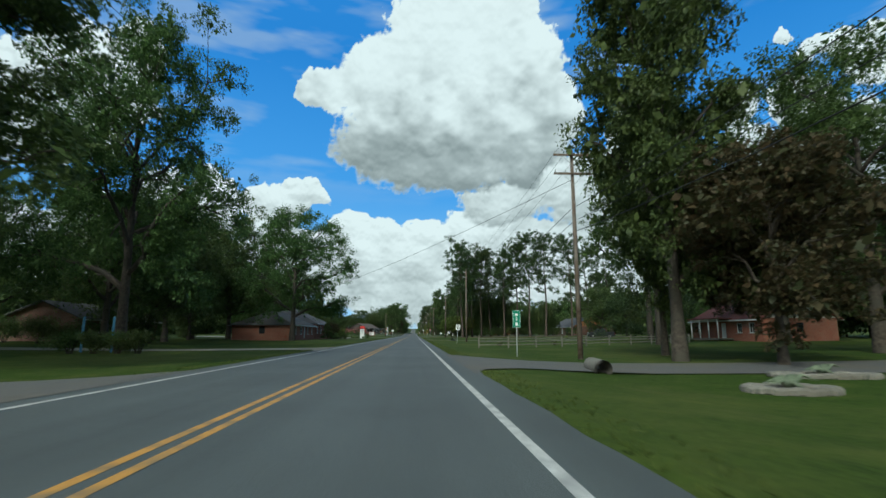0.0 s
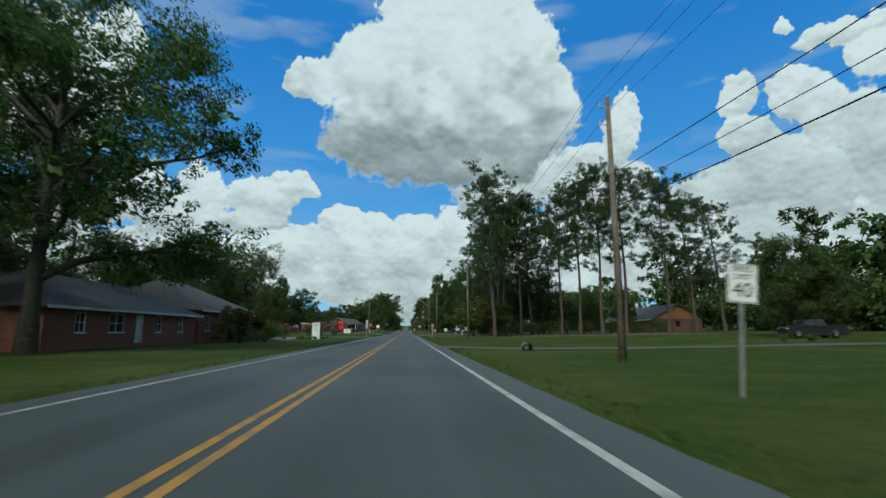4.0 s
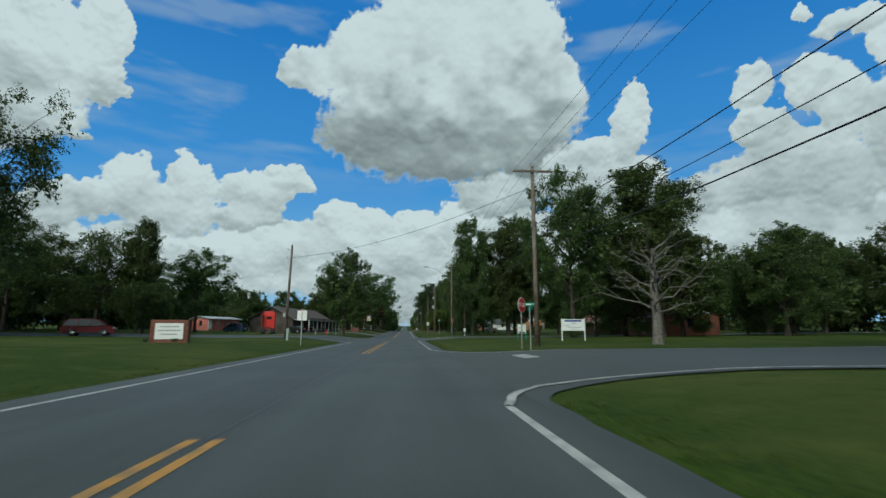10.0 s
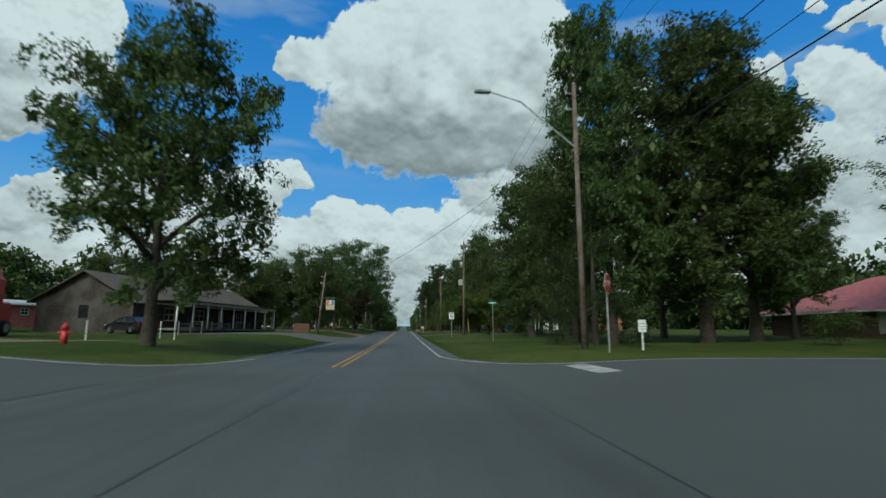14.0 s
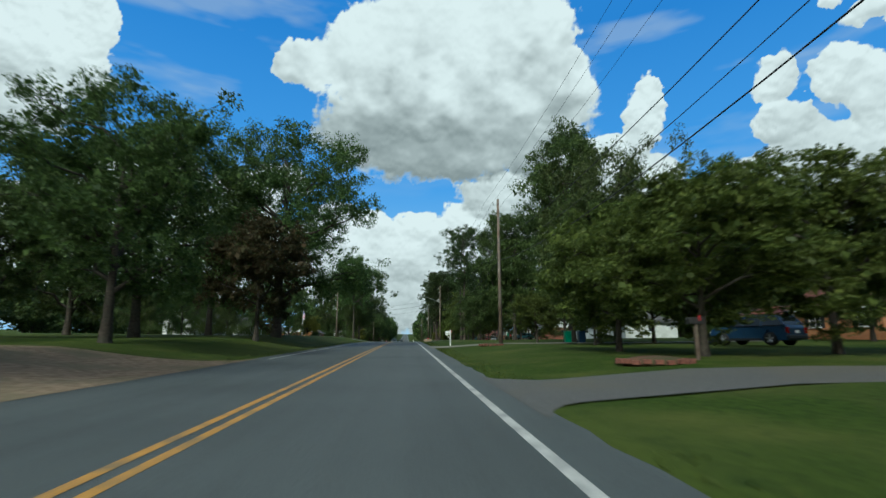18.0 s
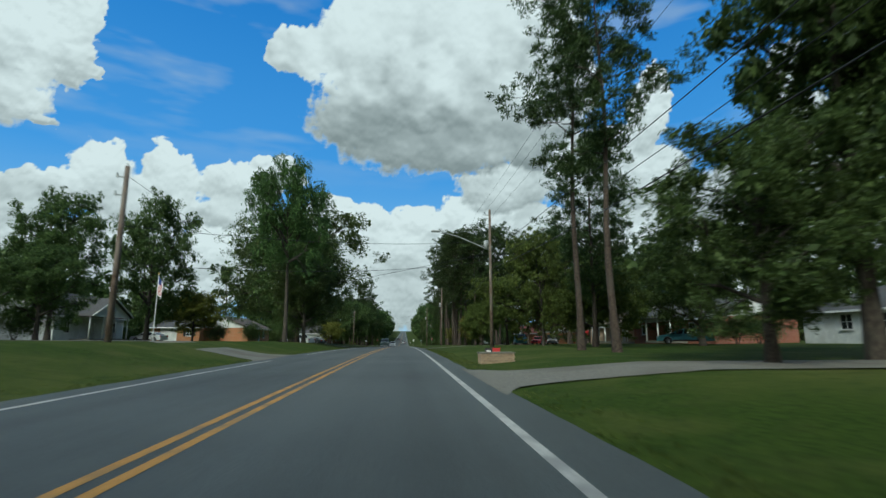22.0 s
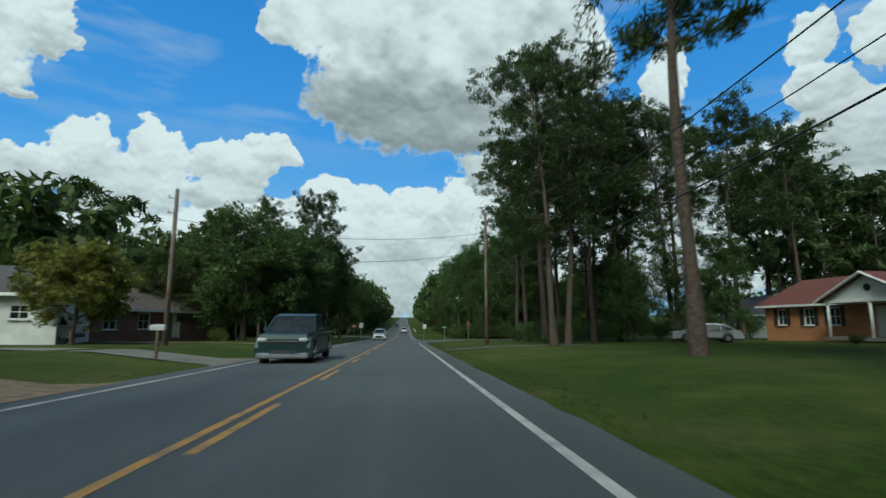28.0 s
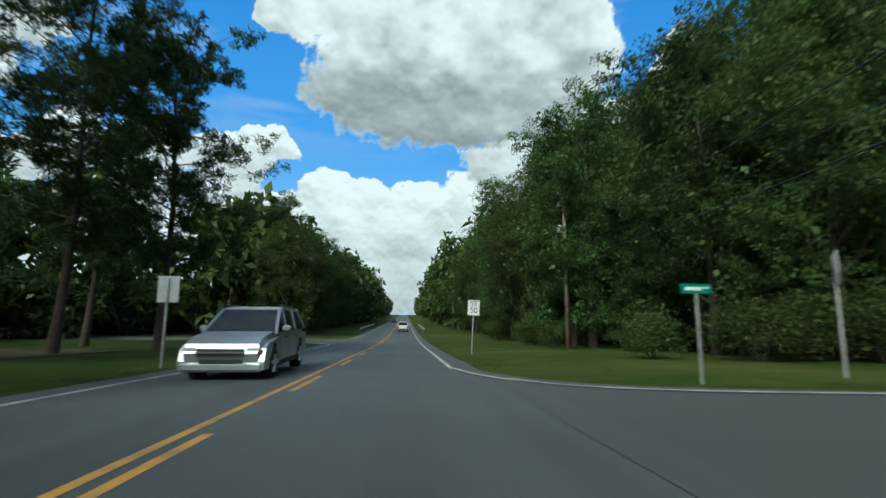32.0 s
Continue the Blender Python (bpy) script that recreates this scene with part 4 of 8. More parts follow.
for x0, y0 in ((4.4, 176.6), (4.6, 234.6), (7.6, 518.6)):
    vs = [(x, y, drape(x, y, 0.035) + 0.012) for x, y in ((x0, y0), (x0 + 0.6, y0), (x0 + 0.6, y0 + 2.6), (x0, y0 + 2.6))]
    tagged(new("stop_bar", mesh_from("stop_bar", vs, [(0, 1, 2, 3)], M_WLINE)), "white painted stop bar on a side street", "road marking", kind="structure")
M_TAR = material("tar seam", (0.045, 0.045, 0.045), (0.07, 0.07, 0.07), 9, 0.6, 0.1)
for y0, y1 in ((163.5, 183.5), (214.4, 238.4)):
    strip("tar_seam", MID - 0.02, MID + 0.03, y0, y1, M_TAR, "", "", 0.004, parent=road)
for k in range(7):
    y0 = 40 + 67.7 * k
    x0 = -5.0 + 6.1 * ((k * 0.618) % 1)
    pts_ = [(x0 + 0.5 * math.sin(i * 1.3 + k) * (0.3 + i * 0.05), y0 + 0.7 * i) for i in range(7)]
    vs = [(x + d, y, road_z(y) + 0.005) for x, y in pts_ for d in (-0.008, 0.008)]
    c_ = new("tar_seam", mesh_from("tar_seam", vs, [(2 * i, 2 * i + 1, 2 * i + 3, 2 * i + 2) for i in range(6)], M_TAR))
    c_.parent = road
# ragged grass at the road's edges
rng_g = np.random.default_rng(5)
n_t = 16000
gy_t = rng_g.random(n_t) * 560 - 6
sd = np.where(rng_g.random(n_t) < 0.55, 1, -1)
off = 0.02 + rng_g.random(n_t) ** 1.5 * 0.9
cs_t = []
for y, s_, o_ in zip(gy_t, sd, off):
    x = ROAD_R + 0.12 + o_ if s_ > 0 else ROAD_L - 0.12 - o_
    paved = (166 < y < 188 and s_ > 0) or (215 < y < 247 and s_ > 0) or (209 < y < 247 and s_ < 0) or (504 < y < 532 and s_ > 0) or any(abs(y - c) < h_ + 1.4 for c, h_ in ((23, 4), (94.5, 1.8), (296, 2.2), (328, 2.6), (366, 1.8), (408.5, 2.4)) if s_ > 0) or any(abs(y - c) < h_ + 1.6 for c, h_ in ((41, 2.4), (10, 5), (150.5, 3), (275, 6), (301, 4.5), (380, 2.3), (424, 1.6), (471, 1.6), (461, 1.2), (488, 1.6)) if s_ < 0)
    if not paved:
        cs_t.append((x, y, ground_z(x, y) + 0.03))
M_TUFT = leaf_material("grass blades", (0.05, 0.07, 0.012), (0.12, 0.14, 0.03))
tagged(new("verge_grass", leaves("verge_grass", cs_t, [0.10] * len(cs_t), 4, 0.075, 0.2, M_TUFT, rng_g, -1.6, 0.25)), "ragged tufts of grass along the road's edge", "grass", kind="stuff")

# ---- planting, along the road ----
def group(rows):
    for key, x, y, s, *tall in rows:
        plant(key, x, y, s, sz=tall[0] if tall else None)


# pecans and yards at the start
group((("pecan_a", -21, 40.5, 0.95, 1.3), ("pecan_b", -17.5, 18, 0.95), ("pecan_c", -32, 70, 1.0, 1.1), ("pecan_a", -20.1, 88.5, 1.15, 1.16), ("pecan_b", -29, 52, 0.95), ("pecan_c", -34, 98, 1.15, 1.3),
       ("pecan_b", -38, 92, 1.04), ("pecan_a", -36, 32, 1.0), ("thicket", -33, 54, 0.8), ("thicket", -37, 55, 0.95), ("thicket", -41, 56, 0.95), ("wood_tree", -30, 62, 1.0), ("wood_tree_b", -38, 70, 1.0), ("wood_tree", -45, 58, 1.1), ("wood_tree_b", -41, 44, 1.1), ("wood_tree", -35, 84, 1.0), ("wood_tree", -48, 78, 1.1), ("wood_tree", -52, 96, 1.1), ("wood_tree_b", -27, 24, 1.0), ("wood_tree", -33, 18, 1.0), ("rust", 16.9, 24.4, 1.25), ("rust", 19.3, 27.6, 1.2), ("magnolia", 38.6, 82.3, 1.4, 1.18),
       ("high_pecan", 27.5, 57, 1.05), ("pecan_a", 30, 33, 1.1), ("pecan_c", 46, 62, 1.26), ("pecan_b", 62, 100, 0.95), ("pecan_a", 66, 70, 1.1), ("oak", 42, 112, 0.8), ("oak", 50, 118, 0.72), ("pecan_c", -48, 112, 1.15), ("bush", 9.5, 55.9, 0.4), ("bush", 12.5, 57.0, 0.2), ("lime_bush", 16, 58.5, 0.4), ("bush", 20, 60.2, 0.2), ("lime_bush", 30, 99, 0.48), ("bush", 33, 100, 0.48)))
# pine stand and its undergrowth
group((("pine_c", 13.2, 137.5, 0.92), ("pine_a", 15.3, 146, 0.92), ("pine_b", 17, 148, 0.98), ("pine_b", 19.5, 147, 0.98), ("pine_c", 23.7, 156, 0.97), ("pine_b", 25.5, 143, 0.98), ("pine_a", 30, 146, 0.99), ("pine_b", 33.5, 145, 1.18),
       ("pine_a", 38.7, 147, 1.1), ("pine_b", 46, 146, 1.18), ("pine_c", 52, 148, 0.92), ("pine_c", 13.6, 160, 0.75), ("pine_b", 16.6, 161.8, 0.95), ("pine_b", 30, 165, 0.95), ("pine_c", 60, 152, 0.92),
       ("dogwood", 10.9, 144.5, 1.15, 0.9), ("dogwood", 13.8, 143.2, 1.0, 0.9), ("thicket", 12.3, 144, 0.75), ("thicket", 14.6, 144, 0.7), ("bush", -13.4, 128.8, 0.28), ("bush", -14.6, 129.3, 0.3), ("thicket", 19, 152, 0.75), ("thicket", 23, 153, 0.83), ("thicket", 28, 152, 0.9), ("thicket", 33, 153, 0.9), ("thicket", 38, 153, 0.83), ("thicket", 43, 154, 0.9),
       ("pine_low", 18.8, 164, 0.58), ("pine_low", 18.4, 158.6, 0.48), ("pine_low", 22.5, 162, 0.6), ("thicket", 14.5, 160.2, 0.32), ("thicket", 15.9, 161.2, 0.32), ("thicket", 14, 163, 0.45), ("thicket", 16.5, 154, 0.75), ("thicket", 21, 157, 0.9), ("thicket", 26, 156, 0.9), ("oak", 36, 158, 0.44), ("oak", 44, 160, 0.44), ("thicket", 48, 154, 0.9), ("bush", 44, 165, 0.52), ("bush", 50, 165, 0.52), ("bush", 47, 166, 0.56), ("oak", 32, 160, 0.48), ("oak", 28, 167, 0.9)))
# clinic beds
group((("bush", -12.3, 127.6, 0.4), ("bush", -13.8, 127.2, 0.4), ("bush", -11.4, 128.6, 0.32), ("bush", -14.5, 113, 0.56), ("bush", -16.8, 112, 0.64), ("cedar", -18.4, 112.8, 0.5), ("bush", -16.5, 119, 0.48), ("bush", -18, 122, 0.48), ("bush", -18.4, 117.4, 1.1), ("lime_bush", -18.0, 124.6, 1.7), ("bush", -18, 126.5, 0.44), ("bush", -17.6, 128.4, 1.1), ("bush", -18.6, 120.2, 1.3), ("rust", -18.2, 115.6, 0.42), ("rust", -18.6, 122, 0.42),
       ("bush", -13.8, 133.5, 0.32), ("bush", -15.5, 133, 0.32), ("bush", -11.6, 133.3, 0.32), ("bush", -17.5, 133.5, 0.28), ("myrtle", -15.8, 154.5, 0.85), ("myrtle", -18.5, 155.5, 0.72), ("myrtle", -13.5, 154.5, 0.51), ("myrtle", -18, 134.5, 0.68), ("myrtle", -22, 176, 0.77),
       ("bush", -13.5, 153, 0.2), ("bush", -16, 153, 0.2), ("bush", -19, 153.5, 0.2), ("bush", -15, 192.2, 0.24), ("bush", -17.2, 193, 0.2)))
# trees behind the clinic and up to the second crossing, on the left
group((("pecan_c", -46.5, 209, 1.05, 1.5), ("pecan_a", -58, 202, 1.2, 1.35), ("pecan_b", -70, 208, 1.3), ("pecan_a", -82, 200, 1.3), ("pecan_c", -60, 222, 1.2), ("tall_oak", -46.5, 248.7, 0.62, 0.93), ("oak", -40, 238, 0.56), ("oak", -52, 262, 0.72),
       ("pecan_b", -42, 262, 0.85), ("pecan_c", -54, 250, 1.03), ("pecan_a", -66, 246, 1.0), ("pecan_b", -62, 282, 0.76), ("oak", -44, 302, 0.8), ("oak", -34, 306, 0.8), ("oak", -24, 302, 0.76), ("oak", -70, 268, 0.8)))
# right, from the first crossing on
group((("pecan_b", 21, 220, 0.82, 1.12), ("wood_tree", 25.5, 224, 0.7), ("tall_oak", 27.5, 210.6, 1.05, 0.9), ("oak", 33, 216, 0.88), ("oak", 43, 212, 0.88), ("oak", 54, 208, 0.88), ("oak", 30, 225, 0.96), ("tall_oak", 24, 268, 0.75), ("wood_tree", 11.5, 256, 0.85),
       ("tall_oak", 13.8, 277, 0.95, 0.88), ("pecan_c", 38, 240, 1.21), ("oak", 46, 238, 0.96), ("tall_oak", 32, 262, 0.65), ("wood_tree", 30, 246, 0.55), ("wood_tree_b", 36, 244.5, 0.55), ("thicket", 24, 249, 0.68), ("wood_tree", 52, 222, 0.8), ("wood_tree_b", 60, 226, 0.8), ("wood_tree", 44, 220, 0.6), ("thicket", 20, 218, 0.6), ("thicket", 29, 219, 0.75), ("thicket", 38, 220, 0.75), ("pecan_b", 39, 251, 0.85), ("tall_oak", 17.5, 288.5, 0.54), ("oak", 19, 292, 0.88), ("tall_oak", 21, 294, 0.7, 1.1), ("oak", 62, 240, 1.04), ("magnolia", 10.9, 251, 0.51)))
group((("dogwood", 10.2, 304.3, 1.1, 0.95), ("dogwood", 16.5, 306, 1.26), ("bush", 11, 288, 0.52), ("bush", 16, 300, 0.48), ("bush", 17.6, 300.3, 2.1, 2.0), ("lime_bush", 17.5, 303, 0.52), ("dogwood", 13.2, 322, 0.8), ("oak", 20, 321, 0.62), ("dogwood", 18.4, 324, 1.1), ("dogwood", 9.5, 309.5, 1.03), ("pecan_c", 18, 329.5, 0.72, 1.0), ("oak", 15.4, 326.8, 0.6, 0.9), ("tall_oak", 16.4, 336.4, 0.86, 1.05),
       ("pecan_b", 30, 332, 0.85), ("dogwood", 12, 333, 0.69), ("oak", 34.2, 322.5, 0.5), ("oak", 45, 338, 0.88), ("oak", 27.4, 364, 0.84), ("tall_oak", 15, 368, 0.76, 0.95), ("tall_oak", 17.2, 366.5, 0.78, 0.93), ("oak", 10.6, 366.8, 0.56, 0.5), ("pine_b", 10.2, 381.5, 0.82), ("pine_b", 10.4, 377, 0.8),
       ("oak", 21.4, 354.3, 0.66, 0.82), ("wood_tree", 46, 352, 1.0), ("thicket", 29, 395, 0.9), ("thicket", 32.5, 397, 0.9), ("oak", 24, 392, 0.72), ("pine_a", 22, 372, 0.78), ("pine_low", 15.5, 393, 0.78), ("pine_low", 24, 359, 1.05)))
# left, pecans overhanging the road, then a bank of shrubs
group((("rust", -10.2, 323.7, 1.03), ("pecan_a", -11, 332.3, 0.98), ("pecan_b", -11.9, 309.2, 0.57), ("oak", -24, 304, 0.6), ("pecan_c", -19, 325, 0.92), ("oak", -24, 318, 0.88), ("oak", -28, 332, 0.8), ("pecan_b", -20, 341, 0.81),
       ("cedar", -18.2, 374.5, 0.43), ("wood_tree", -36, 372, 0.5), ("wood_tree", -31, 378, 0.45), ("wood_tree", -40, 366, 0.55), ("wood_tree", -44, 378, 0.55), ("oak", -30.4, 399, 0.64, 0.96), ("oak", -27.9, 410.5, 0.76, 1.16), ("oak", -11.5, 413, 0.68), ("oak", -13.5, 419, 0.85, 1.08),
       ("pecan_c", -16, 427.5, 1.17), ("pecan_c", -20, 438, 1.09), ("yellow", -24, 413, 0.85), ("yellow", -17.8, 479.7, 0.81), ("lime_bush", -13.6, 489, 0.72), ("oak", -52, 406, 0.96), ("oak", -56, 425, 0.96), ("bush", -21, 446, 0.48), ("bush", -24, 449, 0.48), ("thicket", -13.2, 411, 0.72), ("thicket", -19.5, 420, 0.85), ("thicket", -16.4, 421.5, 0.8), ("thicket", -23, 418, 0.8),
       ("oak", -25.5, 390.5, 0.5), ("thicket", -28, 392, 0.8), ("wood_tree", -44.5, 386, 0.5), ("thicket", -42, 384.6, 0.95), ("wood_tree", -40, 387, 0.5), ("wood_tree", -36.6, 385.6, 0.44), ("wood_tree", -33, 386.5, 0.48), ("wood_tree", -29.2, 386, 0.4), ("thicket", -38, 385, 0.9), ("thicket", -34.5, 384.8, 0.9), ("thicket", -31, 385, 0.8)))
# right, lime-leaved yard trees before a wall of pines
group((("dogwood", 18.5, 400, 1.26), ("dogwood", 12, 429, 0.98), ("dogwood", 16.6, 433, 1.72), ("rust", 22, 431, 1.15), ("yellow", 11.5, 437, 0.68), ("yellow", 10.5, 458, 0.51), ("bush", 11, 446, 0.36), ("dogwood", 26, 414, 1.61)))
plant("tall_oak", 14.2, 28.2, 0.92, sz=1.2)
plant("tall_oak", 16.6, 34.5, 0.58, sz=0.88)
plant("high_pecan", -12.2, 406.8, 0.6, sz=1.0)
plant("oak", -12.4, 295.5, 0.62, sz=0.74)
plant("dogwood", 14.4, 404, 1.09, sz=1.84)
plant("tall_oak", 12.6, 252.5, 0.72, sz=1.04)
plant("tall_oak", 19.8, 254.5, 1.08, sz=1.06)
plant("tall_oak", 25, 257, 1.0, sz=0.95)
plant("oak", -10.6, 244.6, 0.78, sz=1.02)
FAR = []
rng_p = np.random.default_rng(77)
for i in range(30):
    x = 9.5 + 2.1 * i + rng_p.normal() * 0.6
    y, s = 447 + rng_p.random() * min(0.5 * x, 16), 0.77 + 0.11 * rng_p.random()
    if x < 42:
        plant(("pine_a", "pine_c", "pine_b", "pine_c")[i % 4], x, y, s)
    else:
        FAR.append(("far_pine", x, y, s))
group((("pine_c", 9.7, 449.5, 0.7), ("pine_a", 12.5, 455, 0.75), ("thicket", 13, 456, 0.75), ("thicket", 18, 458, 0.83), ("thicket", 24, 460, 0.83), ("thicket", 30, 461, 0.83), ("thicket", 36, 462, 0.83), ("magnolia", 19.5, 503.5, 0.63), ("magnolia", 24.5, 506.5, 0.71)))
# lawn with pines beside the orange brick house
group((("pine_a", 9.9, 467.8, 0.92), ("pine_a", 13.1, 459.6, 0.87), ("pine_b", 10.7, 455, 0.93), ("pine_c", 9.6, 483, 0.7), ("pine_c", 11.3, 485, 0.72), ("pine_a", 11.6, 492.4, 0.95, 0.98), ("pine_c", 13, 497, 0.72), ("pine_b", 16, 493, 0.83), ("pine_a", 15.5, 501, 0.83), ("pine_a", 12.9, 504.5, 0.83), ("pine_b", 20, 497, 0.93), ("pine_c", 24, 494.5, 0.79), ("pine_a", 27, 499, 0.87), ("pine_b", 31, 496, 0.93), ("pine_c", 35, 501, 0.84), ("pine_a", 23, 503, 0.87), ("pine_b", 40, 499, 0.93), ("thicket", 22, 500, 0.68), ("thicket", 27, 503, 0.75), ("thicket", 33, 504, 0.83), ("thicket", 38, 504, 0.83), ("pine_c", 20, 503, 0.79), ("pine_b", 25, 505, 0.88),
       ("bush", 26, 478.5, 0.48), ("bush", 10.2, 492.5, 0.36), ("lime_bush", 12, 495, 0.48), ("thicket", 13, 500, 0.6), ("lime_bush", 16, 502, 0.56), ("thicket", 19, 504, 0.6), ("bush", 10.8, 489.4, 0.44), ("pine_c", 14.0, 512.6, 0.8), ("wood_tree", 20.5, 495.5, 0.5), ("wood_tree", 24, 493.6, 0.5), ("wood_tree_b", 28, 493, 0.5), ("thicket", 18.4, 497.5, 0.7), ("thicket", 10.4, 497, 0.45), ("thicket", 12.2, 495, 0.6), ("thicket", 14.6, 496, 0.75), ("thicket", 12.4, 501, 0.7), ("thicket", 16, 498.6, 0.8),
       ("thicket", 9.3, 535, 0.6), ("thicket", 12, 532.8, 0.75), ("thicket", 15.5, 531.8, 0.8), ("thicket", 19, 532.8, 0.8)))
for i in range(22):
    x, y, s = 22 + 2.6 * i + rng_p.normal(), 508 + rng_p.random() * 10 + (24 + 1.2 * i if i < 9 else 0.5 * i - 4), 0.85 + 0.2 * rng_p.random()
    if i < 9:
        plant(("wood_tree", "pine_b", "wood_tree_b")[i % 3], x, y, s * (0.82 if i < 2 else 0.62))
    else:
        FAR.append(("far_pine", x, y, s))
# left, dark trees and pines by the last crossing
group((("oak", -15.2, 500, 0.9, 0.92), ("oak", -13.4, 508, 0.82, 0.92), ("oak", -18.4, 506.6, 0.95, 0.95), ("oak", -22, 500, 0.6), ("pine_low", -12.4, 517, 0.62), ("pine_b", -14.6, 526, 0.66, 0.62), ("pine_low", -14.2, 528.5, 0.85, 1.03), ("pine_low", -13.2, 537, 0.78),
       ("pine_low", -11.4, 541.5, 0.74), ("pine_b", -19, 534, 0.7), ("pine_b", -19.5, 520, 0.75), ("pine_low", -17.5, 546, 0.8), ("pine_c", -24, 541, 0.6), ("pine_c", -25, 528, 0.55), ("pine_c", -27, 519, 0.48)))
# woods beyond the last crossing
for i in range(34):
    y = 534 + 5.2 * i + rng_p.normal()
    rows = [((11.2 if y > 546 else 13.5) + abs(rng_p.normal()) * 1.6, y, 0.85 + 0.25 * rng_p.random()), (17 + abs(rng_p.normal()) * 2, y + 2, 1.0 + 0.25 * rng_p.random())]
    for q, (x, yy, s) in enumerate(rows):
        if i < 14 - 6 * q:
            plant(("wood_tree", "wood_tree_b")[(i + q) % 2], x, yy, s)
        else:
            FAR.append((("far_tree", "far_tree_b")[i % 2], x, yy, s))
    if i < 9:
        plant("thicket", 10 + abs(rng_p.normal()) * 0.8 + (3 if y < 546 else 0), y, 0.6 + 0.22 * rng_p.random())
        plant("wood_tree_b", 21 + rng_p.normal() * 1.5, y + 3, 0.78 + 0.14 * rng_p.random())
        FAR.append(("far_tree_b", 36 + rng_p.normal() * 3, y - 2, 0.6 + 0.2 * rng_p.random()))
for i in range(32):
    y = 578 + 5.6 * i + rng_p.normal()
    x, s = -13.5 - abs(rng_p.normal()) * 1.6, 0.8 + 0.25 * rng_p.random()
    if i < 9:
        plant(("wood_tree", "wood_tree_b")[i % 2], x, y, s)
    else:
        FAR.append(("far_tree_b", x, y, s))
    FAR.append(("far_tree", -21 - abs(rng_p.normal()) * 2, y + 2, 1.0 + 0.25 * rng_p.random()))
for i in range(30):
    y = 720 + 14 * i
    FAR.append(("far_tree", 12 + rng_p.random() * 5 + 0.01 * (y - 720), y, 0.9 + 0.3 * rng_p.random()))
    FAR.append(("far_tree", -16 - rng_p.random() * 5 - 0.01 * (y - 720), y, 0.9 + 0.3 * rng_p.random()))
# belts of woods behind the yards
for i in range(16):
    FAR.append((("far_tree", "far_tree_b", "far_pine")[i % 3], -34 - 9 * (i % 3) - 4 * rng_p.random(), 505 + 5.5 * i, 0.85 + 0.3 * rng_p.random()))
for i in range(72):
    y = -20 + 8.0 * i
    FAR.append((("far_tree", "far_tree_b")[i % 2], -78 - 14 * rng_p.random(), y + rng_p.normal() * 2, 0.8 + 0.35 * rng_p.random()))
    FAR.append((("far_tree_b", "far_tree", "far_pine", "far_tree")[i % 4], 74 + 16 * rng_p.random(), y + rng_p.normal() * 2, 0.8 + 0.35 * rng_p.random()))
for i in range(92):
    y = -20 + 6.2 * i
    for s_ in (-1, 1):
        FAR.append(("far_shrub", s_ * (70 + 12 * rng_p.random()), y + rng_p.normal(), 1.1 + 0.5 * rng_p.random()))
for i in range(16):
    if i < 11:
        plant("thicket", 24 + 3 * i, 532.5 + 1.5 * i + rng_p.random() * 2, 0.8 + 0.2 * rng_p.random())
    else:
        FAR.append(("far_shrub", 26 + 3 * i, 534 + 1.5 * i + rng_p.random() * 3, 0.9 + 0.3 * rng_p.random()))
        FAR.append((("far_tree", "far_pine")[i % 2], 28 + 3.6 * i, 541 + 1.8 * i + rng_p.random() * 6, 0.6 + 0.15 * rng_p.random()))
for i in range(40):
    FAR.append(("far_shrub", -31 - 9 * rng_p.random(), 490 + 3.0 * i, 0.8 + 0.4 * rng_p.random()))
    FAR.append(("far_shrub", 30 + 8 * rng_p.random(), 556 + 3.0 * i, 0.8 + 0.4 * rng_p.random()))
woods("far_woods", FAR, "belt of dark green woods closing the view behind the yards")
for src in FAR_KINDS.values():
    for o in list(src.children):
        bpy.data.objects.remove(o)
    bpy.data.objects.remove(src)

# ---- small builders ----
def box(sx, sy, sz, at=(0, 0, 0), bevel=0.0, taper=1.0):
    bm = bmesh.new()
    bmesh.ops.create_cube(bm, size=1)
    for v in bm.verts:
        k = taper if v.co.z > 0 else 1.0
        v.co = Vector((v.co.x * sx * k + at[0], v.co.y * sy * k + at[1], v.co.z * sz + at[2]))
    if bevel:
        bmesh.ops.bevel(bm, geom=bm.edges[:], offset=bevel, segments=1, affect="EDGES")
    return bm


def rod(a, b, r, sides=8, r2=None):
    s = Soup()
    s.tube([a, b], [r, r if r2 is None else r2], sides)
    bm = bmesh.new()
    vs = [bm.verts.new(v) for v in s.v]
    for f in s.f:
        bm.faces.new([vs[i] for i in f])
    bm.faces.new(vs[:sides][::-1])
    bm.faces.new(vs[-sides:])
    return bm


def part(name, bm, mat, parent, label="", smooth=False):
    me = bpy.data.meshes.new(name)
    bm.normal_update()
    bm.to_mesh(me)
    bm.free()
    me.materials.append(mat)
    if smooth:
        me.polygons.foreach_set("use_smooth", [True] * len(me.polygons))
    ob = new(name, me)
    ob.parent = parent
    if label:
        tagged(ob, label)
    return ob


